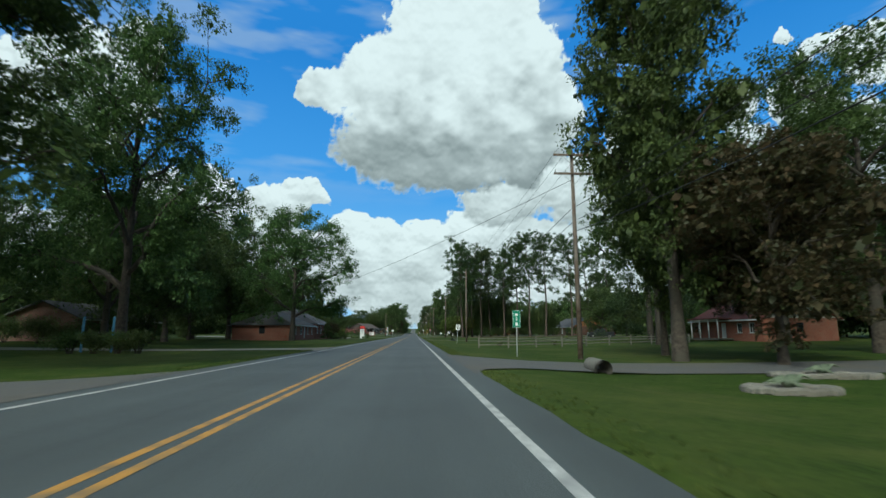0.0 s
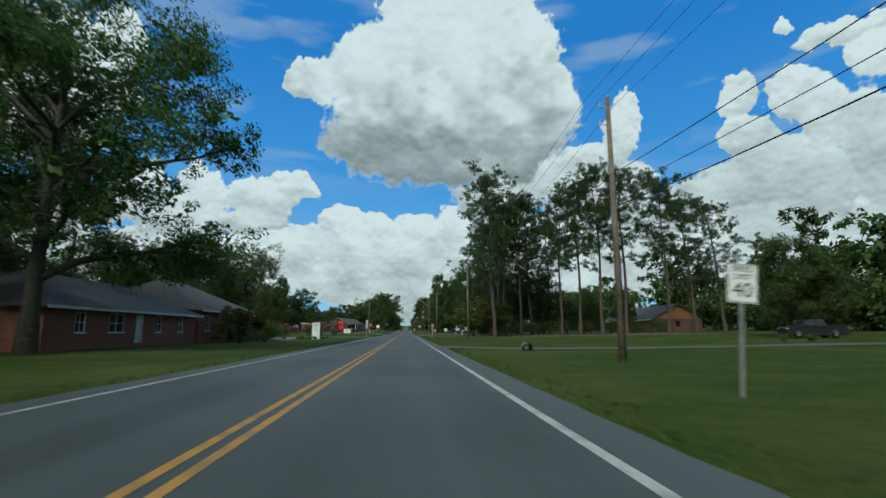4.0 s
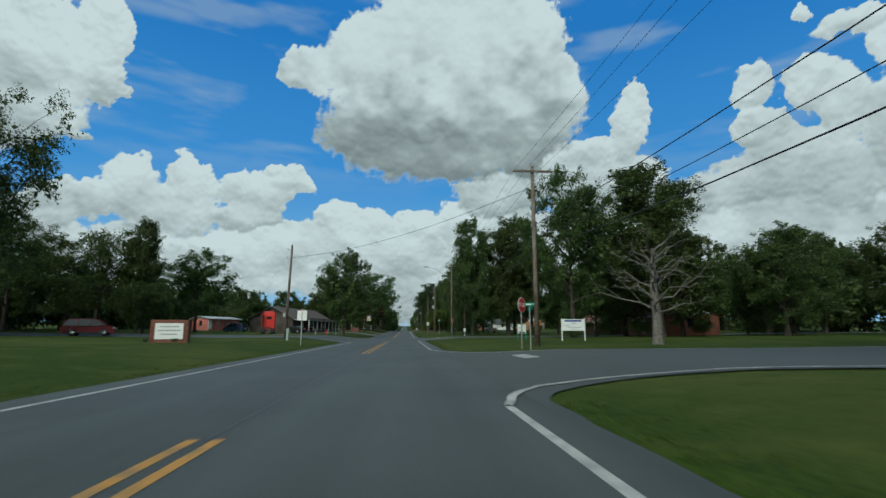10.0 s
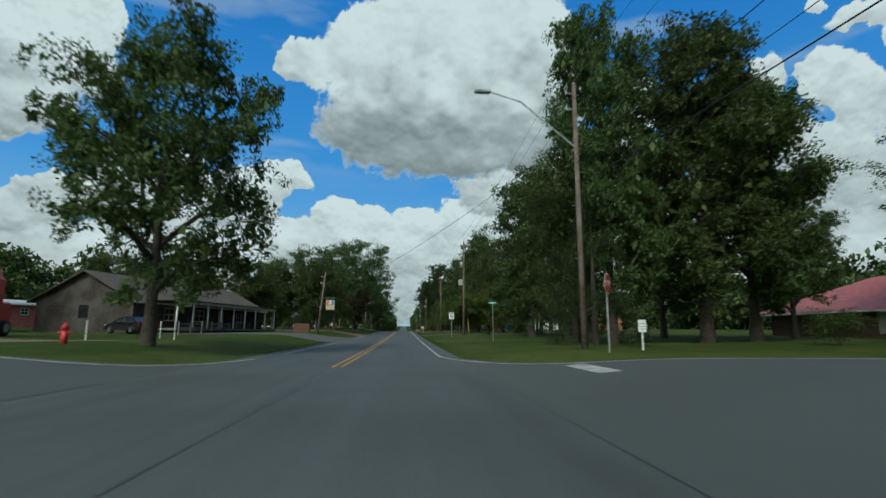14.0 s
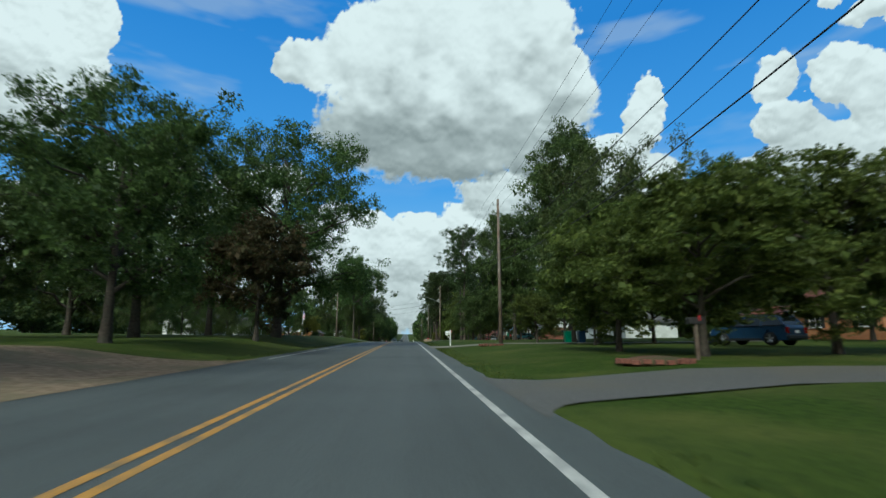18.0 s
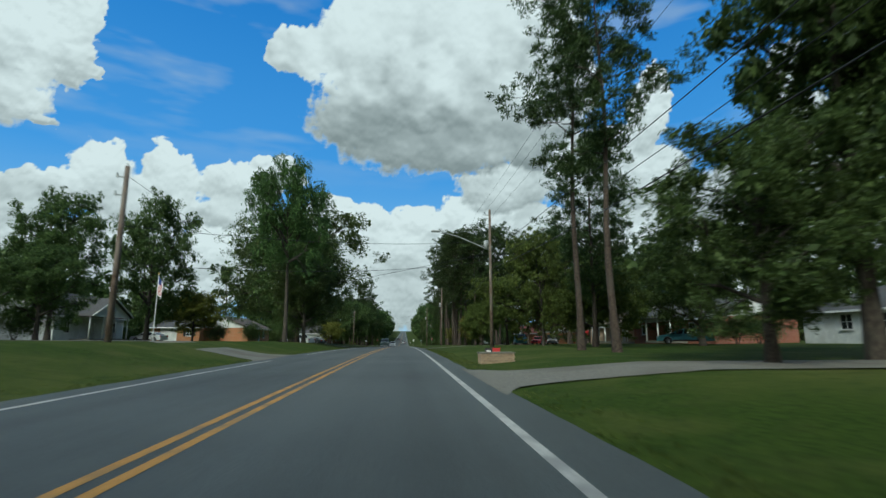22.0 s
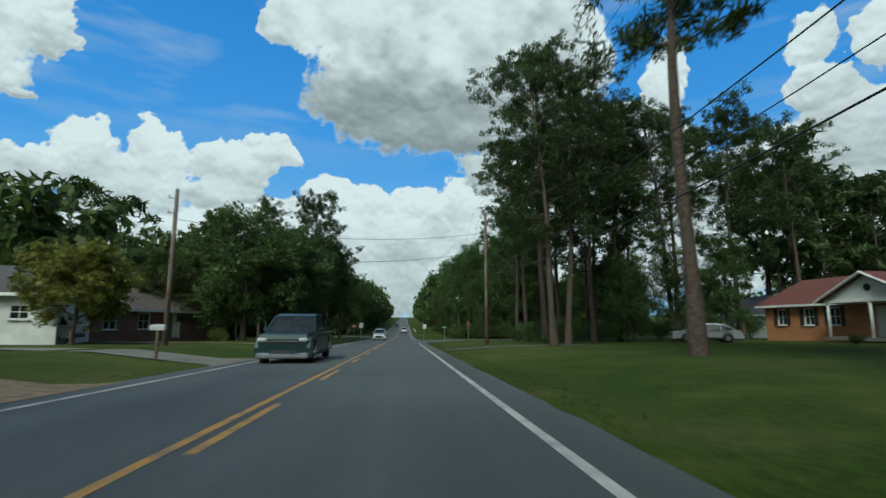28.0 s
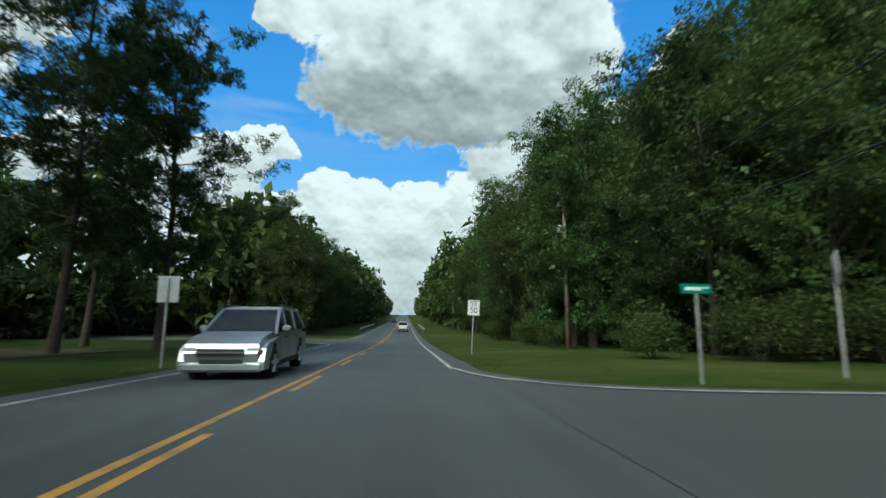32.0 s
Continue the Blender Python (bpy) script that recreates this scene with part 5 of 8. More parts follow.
def poly_prism(pts, depth, axis="y", at=0.0):
    """Extrudes an outline of (a, z) pairs across the given axis."""
    bm = bmesh.new()
    mk = (lambda a, z, d: (a, d, z)) if axis == "y" else (lambda a, z, d: (d, a, z))
    f1 = [bm.verts.new(mk(a, z, at - depth / 2)) for a, z in pts]
    f2 = [bm.verts.new(mk(a, z, at + depth / 2)) for a, z in pts]
    bm.faces.new(f1)
    bm.faces.new(f2[::-1])
    for i in range(len(pts)):
        j = (i + 1) % len(pts)
        bm.faces.new((f1[i], f2[i], f2[j], f1[j]))
    bmesh.ops.recalc_face_normals(bm, faces=bm.faces[:])
    return bm


def words(text, size, parent, mat, at, rot=(90, 0, 0), name="lettering"):
    cu = bpy.data.curves.new(name, "FONT")
    cu.body, cu.size, cu.align_x, cu.align_y, cu.extrude = text, size, "CENTER", "CENTER", 0.002
    tmp = new(name, cu)
    bpy.context.view_layer.update()
    me = bpy.data.meshes.new_from_object(tmp)
    bpy.data.objects.remove(tmp)
    me.materials.clear()
    me.materials.append(mat)
    ob = new(name, me)
    ob.parent = parent
    ob.matrix_basis = pose(*at, *rot)
    return ob


M_WHITE = material("white paint", (0.62, 0.63, 0.62), (0.74, 0.75, 0.73), 4, 0.6, 0.05, third=(0.55, 0.56, 0.54), third_scale=0.8)
M_SIGNW = material("sign white", (0.66, 0.67, 0.66), (0.72, 0.73, 0.72), 5, 0.45, 0.0)
M_BLACK = material("black paint", (0.012, 0.012, 0.013), (0.022, 0.022, 0.023), 6, 0.5, 0.0)
M_RED = material("sign red", (0.38, 0.02, 0.025), (0.46, 0.03, 0.03), 6, 0.45, 0.0)
M_GREEN = material("sign green", (0.0, 0.16, 0.09), (0.01, 0.21, 0.12), 6, 0.45, 0.0)
M_SYEL = material("sign yellow", (0.62, 0.42, 0.02), (0.7, 0.48, 0.03), 6, 0.45, 0.0)
M_BLUE = material("sign blue", (0.02, 0.05, 0.22), (0.03, 0.07, 0.28), 6, 0.45, 0.0)
M_GREY = material("grey enamel", (0.30, 0.32, 0.32), (0.38, 0.40, 0.40), 5, 0.55, 0.05)
M_GLASS_D = material("dark window glass", (0.012, 0.015, 0.017), (0.03, 0.035, 0.04), 1.5, 0.06, 0.0)


def set_down(ob, x, y, rz=0.0, dz=0.0, lean=(0, 0)):
    ob.matrix_basis = pose(x, y, ground_z(x, y) + dz, lean[0], lean[1], rz)
    return ob


POLE_TOPS = {}


def utility_pole(key, x, y, h=11.0, arm=False, double=False, can=False, lamp=0, cabinet=False, rise=1.1, lean=(0, 0), label="weathered wooden utility pole on the verge"):
    p = tagged(new("utility_pole"), label, "utility pole", "utility poles along the road")
    part("shaft", rod((0, 0, -0.6), (0, 0, h), 0.145, 10, 0.095), M_POLE, p, smooth=True)
    part("cap", rod((0, 0, h), (0, 0, h + 0.12), 0.03, 6), M_GREY, p)
    levels = [h - 0.35] + ([h - 1.5] if double else [])
    if arm:
        for z in levels:
            part("crossarm", box(2.3, 0.10, 0.12, (0, -0.17, z), 0.01), M_POLE, p)
            for s in (-1, 1):
                part("brace", rod((0, -0.2, z - 0.7), (s * 0.6, -0.2, z - 0.05), 0.015, 5), M_STEEL, p)
            for s in (-1.05, -0.45, 0.45, 1.05):
                part("insulator", rod((s, -0.17, z + 0.05), (s, -0.17, z + 0.24), 0.045, 7, 0.03), M_GREY, p)
    else:
        for z in (h - 0.5, h - 1.3):
            part("bracket", rod((0, 0, z), (-0.38, 0, z + 0.06), 0.03, 6), M_GREY, p)
            part("insulator", rod((-0.38, 0, z), (-0.38, 0, z + 0.22), 0.05, 7, 0.03), M_GREY, p)
    if can:
        part("transformer", rod((-0.33, 0, h - 3.3), (-0.33, 0, h - 2.6), 0.17, 12), M_GREY, p, "grey transformer can", True)
    if cabinet:
        part("cabinet", box(0.5, 0.42, 0.7, (-0.4, 0, h - 5.2), 0.03), M_GREY, p, "grey metal cabinet on the pole")
    if lamp:
        part("lamp_arm", rod((0, 0, h - lamp), (-2.6, 0, h - lamp + rise), 0.035, 6), M_GREY, p)
        part("lamp_arm", rod((-2.6, 0, h - lamp + rise), (-4.1, -0.1, h - lamp + rise + 0.4), 0.035, 6), M_GREY, p)
        part("lamp_head", box(0.75, 0.28, 0.16, (-4.45, -0.1, h - lamp + rise + 0.4), 0.05), M_GREY, p, "grey cobra-head street lamp")
    for z in (3.2, 7.0):
        part("ground_wire", rod((0.12, -0.1, 0), (0.10, -0.08, z), 0.012, 4), M_WIRE, p)
    set_down(p, x, y, 0, 0, lean)
    POLE_TOPS[key] = (x + h * math.sin(radians(lean[1])), y - h * math.sin(radians(lean[0])), ground_z(x, y) + h)
    return p


utility_pole("Z", 9.5, -22, 12, True)
utility_pole("A", 9.6, 30.3, 12.2, True, True)
utility_pole("B", 8.4, 80.3, 11.3)
utility_pole("C", 8.2, 129.6, 10.4, can=True)
utility_pole("D", 7.2, 185.4, 10.3, True, can=False)
utility_pole("F", 7.9, 244.6, 12.5, lamp=3.2, rise=2.2)
utility_pole("G", 7.3, 285, 11.8, can=True, cabinet=True)
utility_pole("H", 7.35, 326, 11.4)
utility_pole("K", 7.1, 392.8, 11.2, can=True, lamp=3.4)
utility_pole("L", 6.7, 441.5, 10.0, can=True)
utility_pole("L2", 9.6, 452, 9.6)
utility_pole("P", 6.2, 489, 10.2, can=True)
utility_pole("R", 10.4, 548, 10.5, can=True)
utility_pole("S", 9.0, 610, 10.5)
pe_ = utility_pole("E", -11.3, 206.5, 9.0, lean=(0, 1.6), label="leaning bare wooden pole on a corner lawn")
part("meter_box", box(0.26, 0.2, 0.36, (-0.2, -0.12, 2.3), 0.02), M_GREY, pe_, "grey meter box")
utility_pole("N", -10.6, 285.4, 7.4, lean=(0, 5), label="leaning wooden pole beside a hanging sign")
utility_pole("I", -11.7, 374.5, 7.4, label="wooden utility pole with grey meter box")
utility_pole("M", -12.8, 415.5, 7.4)
utility_pole("Q", -12.2, 478, 8.2)
utility_pole("V", -27.0, 102, 9.0)


def wire(a, b, sag, r=0.014, label="black overhead wire between poles"):
    s = Soup()
    n = 14
    pts = [tuple(Vector(a).lerp(Vector(b), i / n) - Vector((0, 0, sag * 4 * (i / n) * (1 - i / n)))) for i in range(n + 1)]
    s.tube(pts, [r] * (n + 1), 4)
    return tagged(new("overhead_wire", s.mesh("overhead_wire", M_WIRE)), label, "cable", "overhead wires")


def span(p, q, dx, dz, sag, r=0.014):
    a, b = POLE_TOPS[p], POLE_TOPS[q]
    return wire((a[0] + dx, a[1], a[2] + dz), (b[0] + dx, b[1], b[2] + dz), sag, r)


LINE = ["Z", "A", "B", "C", "D", "F", "G", "H", "K", "L", "P", "R", "S"]
for p, q in zip(LINE, LINE[1:]):
    for dx, dz, sag, r in ((-0.4, -0.2, 0.7, 0.008), (0.45, -0.2, 0.8, 0.008), (-1.0, -0.15, 0.75, 0.008), (-0.15, -3.6, 0.9, 0.016), (0.0, -4.3, 1.0, 0.012), (0.1, -4.9, 1.1, 0.02)):
        span(p, q, dx, dz, sag, r)
for p, q, dz, sag in (("A", "V", -1.8, 1.2), ("D", "E", -1.2, 0.8), ("K", "I", -2.6, 0.5), ("K", "I", -4.2, 0.6), ("P", "Q", -1.6, 0.8), ("P", "Q", -3.0, 0.9), ("F", "N", -2.5, 1.0), ("M", "I", -0.4, 0.4)):
    span(p, q, 0, dz, sag, 0.013)
wire((7.1, 392.8, 9.1), (-12.8, 415.5, 8.15), 0.12, 0.016, "black service wire crossing over the road")
guy = wire((7.3, 285, ground_z(7.3, 285) + 8.5), (7.5, 281.2, ground_z(7.5, 281)), 0.0, 0.01, "steel guy wire with yellow guard")
part("guard", rod((7.45, 282.3, ground_z(7.5, 283) + 1.95), (7.5, 281.2, ground_z(7.5, 281)), 0.016, 6), M_SYEL, guy, "yellow plastic guy guard")

# ---- signs ----
def post_sign(name, x, y, w, h, z, panel, label, rz=0.0, lean=(0, 0), post=None, category="road sign", rim=None, group=""):
    """A thin panel on one steel post; the face looks towards -y."""
    s = tagged(new(name), label, category, group)
    part("post", box(0.06, 0.05, z + h * 0.9 + 0.3, (0, 0.04, (z + h * 0.9 - 0.3) / 2)), post or M_STEEL, s)
    pl = part("panel", box(w, 0.012, h, (0, 0, z + h / 2)), panel, s)
    if rim:
        for a, b, c, d in ((w - 0.04, 0.014, 0, h / 2 - 0.02), (w - 0.04, 0.014, 0, -h / 2 + 0.02)):
            part("border", box(a, 0.004, b, (c, -0.008, z + h / 2 + d)), rim, pl)
        for c in (-1, 1):
            part("border", box(0.014, 0.004, h - 0.06, (c * (w / 2 - 0.02), -0.008, z + h / 2)), rim, pl)
    set_down(s, x, y, rz, 0, lean)
    return s


def bars(parent, rows, mat):
    """Plain bars standing in for lines of small print."""
    for x, z, w, h in rows:
        part("text_bar", box(w, 0.004, h, (x, -0.009, z)), mat, parent)


def speed_limit(x, y, number, lean=(0, 0), z=1.75):
    s = post_sign("speed_limit_sign", x, y, 0.61, 0.76, z, M_SIGNW, "white speed limit sign reading %s on a steel post" % number, 0, lean, rim=M_BLACK)
    words("SPEED", 0.155, s, M_BLACK, (0, -0.01, z + 0.65))
    words("LIMIT", 0.155, s, M_BLACK, (0, -0.01, z + 0.50))
    words(number, 0.40, s, M_BLACK, (0, -0.01, z + 0.24))
    return s


def stop_sign(x, y, rz, size=0.76, z=1.9):
    s = tagged(new("stop_sign"), "red octagonal stop sign with a white rim on a steel post", "stop sign")
    part("post", box(0.06, 0.05, z + size + 0.2, (0, 0.04, (z + size - 0.4) / 2)), M_STEEL, s)
    oct_ = lambda r: [(r * math.cos(radians(22.5 + 45 * i)) / math.cos(radians(22.5)), z + size / 2 + r * math.sin(radians(22.5 + 45 * i)) / math.cos(radians(22.5))) for i in range(8)]
    part("rim", poly_prism(oct_(size / 2), 0.01), M_SIGNW, s, "white rim")
    part("panel", poly_prism(oct_(size / 2 - 0.025), 0.004, at=-0.008), M_RED, s)
    words("STOP", 0.30, s, M_SIGNW, (0, -0.012, z + size / 2))
    return set_down(s, x, y, rz)


def street_name_sign(x, y, rz=0.0, z=2.0, w=0.75, cross=True):
    s = tagged(new("street_name_sign"), "green street name sign on a steel post at a corner", "street sign")
    part("post", rod((0, 0, -0.4), (0, 0, z + 0.25), 0.03, 8), M_STEEL, s)
    a = part("blade", box(w, 0.015, 0.19, (0, 0, z + 0.35)), M_GREEN, s)
    bars(a, [(-0.06, z + 0.35, w * 0.55, 0.07), (w * 0.33, z + 0.37, 0.1, 0.04)], M_SIGNW)
    if cross:
        part("blade", box(0.015, w, 0.19, (0, 0, z + 0.13)), M_GREEN, s)
    return set_down(s, x, y, rz)


def yard_sign(x, y, w, h, z, label, frame_mat, lines, texts=(), rz=0.0, face=None):
    """A board between two legs."""
    s = tagged(new("yard_sign"), label, "sign")
    for k in (-1, 1):
        part("leg", box(0.09, 0.09, z + h + 0.35, (k * w / 2, 0.03, (z + h - 0.25) / 2), 0.005), frame_mat, s)
    b = part("board", box(w, 0.03, h, (0, 0, z + h / 2)), face or M_SIGNW, s)
    for x_, z_, w_, h_, m_ in lines:
        part("text_bar", box(w_, 0.004, h_, (x_, -0.018, z + z_)), m_, b)
    for txt, size, x_, z_, m_ in texts:
        words(txt, size, s, m_, (x_, -0.02, z + z_))
    return set_down(s, x, y, rz)


def lay_bricks(parent, columns, courses, face, mat):
    """Single bricks on the face of a low wall, a little proud of it, every other course shifted."""
    first = None
    for r in range(courses):
        for x_, w_ in columns:
            at_ = (x_ + (0.05 if r % 2 else -0.03), face - 0.006, 0.0 + 0.078 * r)
            if first is None:
                first = part("brick", box(0.195, 0.02, 0.062, (0, 0, 0), 0.004), mat, parent)
                ob = first
            else:
                ob = new("brick", first.data)
                ob.parent = parent
            ob.matrix_basis = Matrix.Translation(at_)


speed_limit(6.0, 69.6, "40", (0, 5))
speed_limit(5.4, 280.6, "40", (0, -1), 2.05)
speed_limit(3.4, 541.5, "50", (0, 3), 1.9)
g = post_sign("mile_sign", 6.4, 32, 0.46, 1.0, 1.7, M_GREEN, "narrow green highway marker on a post", rim=M_SIGNW)
bars(g, [(0, 2.45, 0.16, 0.12), (0, 2.2, 0.05, 0.22), (0, 1.9, 0.14, 0.18)], M_SIGNW)
stop_sign(6.1, 184.2, 46)
stop_sign(7.7, 241.3, 52, z=2.2)
stop_sign(-11, 212.4, -37, z=2.3)
stop_sign(9.6, 526.9, 52, z=2.0)
stop_sign(-10.7, 559, 0, 0.6, 2.0)
street_name_sign(6.2, 182.9, 10, 1.9, 0.55)
street_name_sign(6.9, 262, 0, 2.6)
street_name_sign(5.9, 526.2, 8, 1.5, 0.7, False)
o = yard_sign(14.4, 200.6, 1.95, 0.98, 0.85, "white clinic sign with blue and grey print between white posts", M_WHITE,
              [(-0.02, 0.84, 1.45, 0.15, M_BLUE), (0.1, 0.28, 1.1, 0.05, M_GREY), (0.1, 0.14, 0.7, 0.05, M_GREY)],
              [("Family", 0.13, 0.05, 0.64, M_BLUE), ("Medicine", 0.17, -0.45, 0.44, M_GREY)], -6)
o = yard_sign(11.0, 205.4, 0.8, 0.85, 0.6, "white for-sale board between green posts", M_GREEN,
              [(0, 0.54, 0.6, 0.07, M_GREY), (0, 0.40, 0.6, 0.06, M_GREY), (0, 0.27, 0.62, 0.04, M_GREY), (0, 0.11, 0.6, 0.13, M_BLACK)],
              [("FOR SALE", 0.15, 0, 0.74, M_BLACK)], -6)
o = yard_sign(11.8, 165, 1.25, 0.95, 0.95, "white library sign with a dark arrow on thin posts", M_GREY,
              [(0, 0.75, 0.9, 0.10, M_BLUE), (0.1, 0.3, 0.55, 0.07, M_BLUE)], [("LIBRARY", 0.17, 0, 0.55, M_BLUE)], -8)
m_ = tagged(new("clinic_sign"), "upright white clinic sign with grey print in a shrub bed", "sign")
b_ = part("slab", box(1.05, 0.22, 2.45, (0, 0, 0.58), 0.02), M_SIGNW, m_)
for i, (w_, h_) in enumerate(((0.6, 0.1), (0.85, 0.1), (0.5, 0.1), (0.7, 0.07), (0.6, 0.06), (0.7, 0.05))):
    part("text_bar", box(w_, 0.004, h_, (0, -0.115, 1.65 - 0.2 * i)), M_GREY, b_)
set_down(m_, -12.9, 132.2, 4, 0.5)
m_ = tagged(new("brick_sign"), "low brick monument sign with a white panel on a lawn", "sign")
M_BRICKS = material("sign brick", (0.12, 0.045, 0.032), (0.19, 0.075, 0.052), 10, 0.9, 0.2)
part("base", box(2.35, 0.45, 1.55, (0, 0.05, 0.72), 0.02), M_BRICKS, m_)
b_ = part("panel", box(1.75, 0.04, 1.05, (0, -0.2, 0.75)), M_SIGNW, m_)
bars(b_, [], M_BLACK)
for i, w_ in enumerate((1.2, 1.4, 1.0)):
    part("text_bar", box(w_, 0.004, 0.09, (0, -0.224, 1.05 - 0.25 * i)), M_GREY, b_)
lay_bricks(m_, [(-1.06, 0.2), (1.06, 0.2)], 19, -0.19, material("sign brick face", (0.13, 0.05, 0.036), (0.2, 0.08, 0.056), 14, 0.9, 0.2, spread=0.25))
set_down(m_, -15.6, 192.8, 5)
h_ = post_sign("hazard_marker", 4.0, 144.8, 0.3, 0.92, 1.3, M_SYEL, "yellow hazard marker with black slanting stripes", 0)
for i in range(4):
    part("stripe", poly_prism([(-0.15, 1.35 + 0.22 * i), (0.15, 1.50 + 0.22 * i), (0.15, 1.61 + 0.22 * i if i < 3 else 2.2), (-0.15, 1.46 + 0.22 * i)], 0.004, at=-0.009), M_BLACK, h_)
r_ = post_sign("route_sign", -7.9, 158.5, 0.42, 1.6, 1.6, M_GREY, "back of a tall grey route sign on a post", 168)
r_ = post_sign("route_sign", -8.0, 197.5, 0.75, 0.75, 1.9, M_SIGNW, "back of a pale square road sign on a post", 175)
r_ = post_sign("route_sign", -6.9, 532, 0.62, 0.78, 1.9, M_GREY, "grey back of a road sign on a post", 178)
s_ = tagged(new("hanging_sign"), "faded cream hanging sign with red and blue panels", "sign")
M_CREAM = material("faded cream enamel", (0.42, 0.36, 0.24), (0.55, 0.48, 0.34), 4, 0.6, 0.05, third=(0.36, 0.28, 0.17), third_scale=1.5)
M_CORAL = material("faded red enamel", (0.42, 0.13, 0.09), (0.5, 0.18, 0.13), 5, 0.6, 0.0)
M_TEAL = material("faded blue enamel", (0.06, 0.2, 0.33), (0.1, 0.26, 0.4), 5, 0.6, 0.0)
b_ = part("cabinet", box(1.05, 0.2, 1.2, (0, 0, 4.0), 0.02), M_CREAM, s_)
part("panel", box(0.36, 0.01, 0.52, (-0.28, -0.105, 4.3)), M_CORAL, b_)
part("panel", box(0.34, 0.01, 0.52, (0.28, -0.105, 4.3)), M_TEAL, b_)
part("emblem", rod((0, -0.10, 4.3), (0, -0.125, 4.3), 0.18, 16), M_SIGNW, b_)
part("emblem_band", box(0.32, 0.01, 0.06, (0, -0.13, 4.32)), M_BLUE, b_)
part("divider", box(0.95, 0.01, 0.03, (0, -0.105, 3.97)), M_BLACK, b_)
part("hanger", rod((-1.0, 0, 4.85), (0.7, 0, 4.85), 0.03, 6), M_STEEL, s_)
part("hanger_rod", rod((-0.4, 0, 4.6), (-0.4, 0, 4.85), 0.015, 5), M_STEEL, s_)
part("hanger_rod", rod((0.4, 0, 4.6), (0.4, 0, 4.85), 0.015, 5), M_STEEL, s_)
set_down(s_, -9.25, 285.6, 0, -0.33)
s_ = post_sign("shop_sign", -13.5, 300, 1.6, 1.0, 3.4, M_CREAM, "faded rectangular shop sign on a pole", 0, category="sign")


# ---- mailboxes and small things on the verge ----
def mailbox(x, y, rz, mat, post_mat, label, tall=False):
    m = tagged(new("mailbox"), label, "mailbox")
    part("post", box(0.085, 0.085, 1.5 if tall else 1.15, (0, 0, 0.6 if tall else 0.45), 0.01), post_mat, m)
    if tall:
        part("arm", box(0.09, 0.5, 0.09, (0, -0.2, 0.95), 0.01), post_mat, m)
        part("brace", rod((0, -0.03, 0.6), (0, -0.35, 0.92), 0.03, 5), post_mat, m)
    pts = [(-0.09, 1.03), (0.09, 1.03)] + [(0.09 * math.cos(math.pi * i / 6), 1.14 + 0.09 * math.sin(math.pi * i / 6)) for i in range(7)]
    part("box", poly_prism(pts, 0.48, "y", -0.2 if tall else 0), mat, m)
    part("flag", box(0.008, 0.05, 0.16, (0.1, 0.08, 1.2)), M_RED, m)
    part("door_latch", box(0.04, 0.01, 0.03, (0, -0.45 if tall else -0.245, 1.17)), M_STEEL, m)
    return set_down(m, x, y, rz)


mailbox(3.95, 331.2, -80, M_WHITE, M_WHITE, "white mailbox on a tall white bracket post", True)
mailbox(-8.5, 469.3, 90, M_GREY, M_POLE, "grey mailbox on a brown wooden post")
mailbox(8.6, 302, -90, M_BLACK, M_POLE, "black mailbox on a vine-wrapped post")
nt = post_sign("notice_sign", 10.0, 243.4, 0.34, 0.52, 0.75, M_SIGNW, "small white notice plate on a thin white post", 0, post=M_WHITE, category="sign")
bars(nt, [(0, 1.1, 0.2, 0.05), (0, 0.98, 0.22, 0.04), (0, 0.88, 0.18, 0.04)], M_GREY)
pd = tagged(new("utility_pedestal"), "pale green utility pedestal at the foot of a pole", "utility box")
part("body", box(0.21, 0.21, 1.05, (0, 0, 0.45), 0.02), material("pale green enamel", (0.25, 0.36, 0.32), (0.32, 0.43, 0.38), 5, 0.6, 0.0), pd)
part("cap", box(0.24, 0.24, 0.12, (0, 0, 1.0), 0.03), M_GREY, pd)
set_down(pd, -10.75, 205.0)
for x, y in ((-25, 213), (-16, 249.5), (-14.5, 254), (-12.8, 252)):
    mk = tagged(new("marker_post"), "slim white marker post in the grass", "marker")
    part("rod", rod((0, 0, -0.2), (0, 0, 0.95), 0.032, 6), M_WHITE, mk)
    part("tip", rod((0, 0, 0.95), (0, 0, 1.03), 0.045, 6, 0.02), M_WHITE, mk)
    set_down(mk, x, y)
hy = tagged(new("fire_hydrant"), "red fire hydrant in the grass under a tree", "hydrant")
part("barrel", rod((0, 0, -0.1), (0, 0, 0.55), 0.12, 12), M_RED, hy, smooth=True)
part("bonnet", rod((0, 0, 0.55), (0, 0, 0.78), 0.15, 12, 0.06), M_RED, hy, smooth=True)
for k in (-1, 1):
    part("nozzle", rod((k * 0.1, 0, 0.42), (k * 0.22, 0, 0.42), 0.06, 8), M_RED, hy)
part("top_nut", rod((0, 0, 0.78), (0, 0, 0.85), 0.04, 6), M_RED, hy)
set_down(hy, -13.2, 243.5, 20)


def culvert(x, y, rz, r=0.3):
    c = tagged(new("culvert_pipe"), "open concrete culvert pipe end in a grassy ditch", "culvert")
    s = Soup()
    s.tube([(0, -0.9, r), (0, 1.5, r)], [r, r], 14)
    s.tube([(0, 1.5, r), (0, -0.9, r)], [r * 0.78, r * 0.78], 14)
    under(c, "pipe", s.mesh("pipe", M_CONCRETE))
    return set_down(c, x, y, rz, -0.12)


culvert(7.0, 20.5, -10)
culvert(7.2, 91.5, -10)


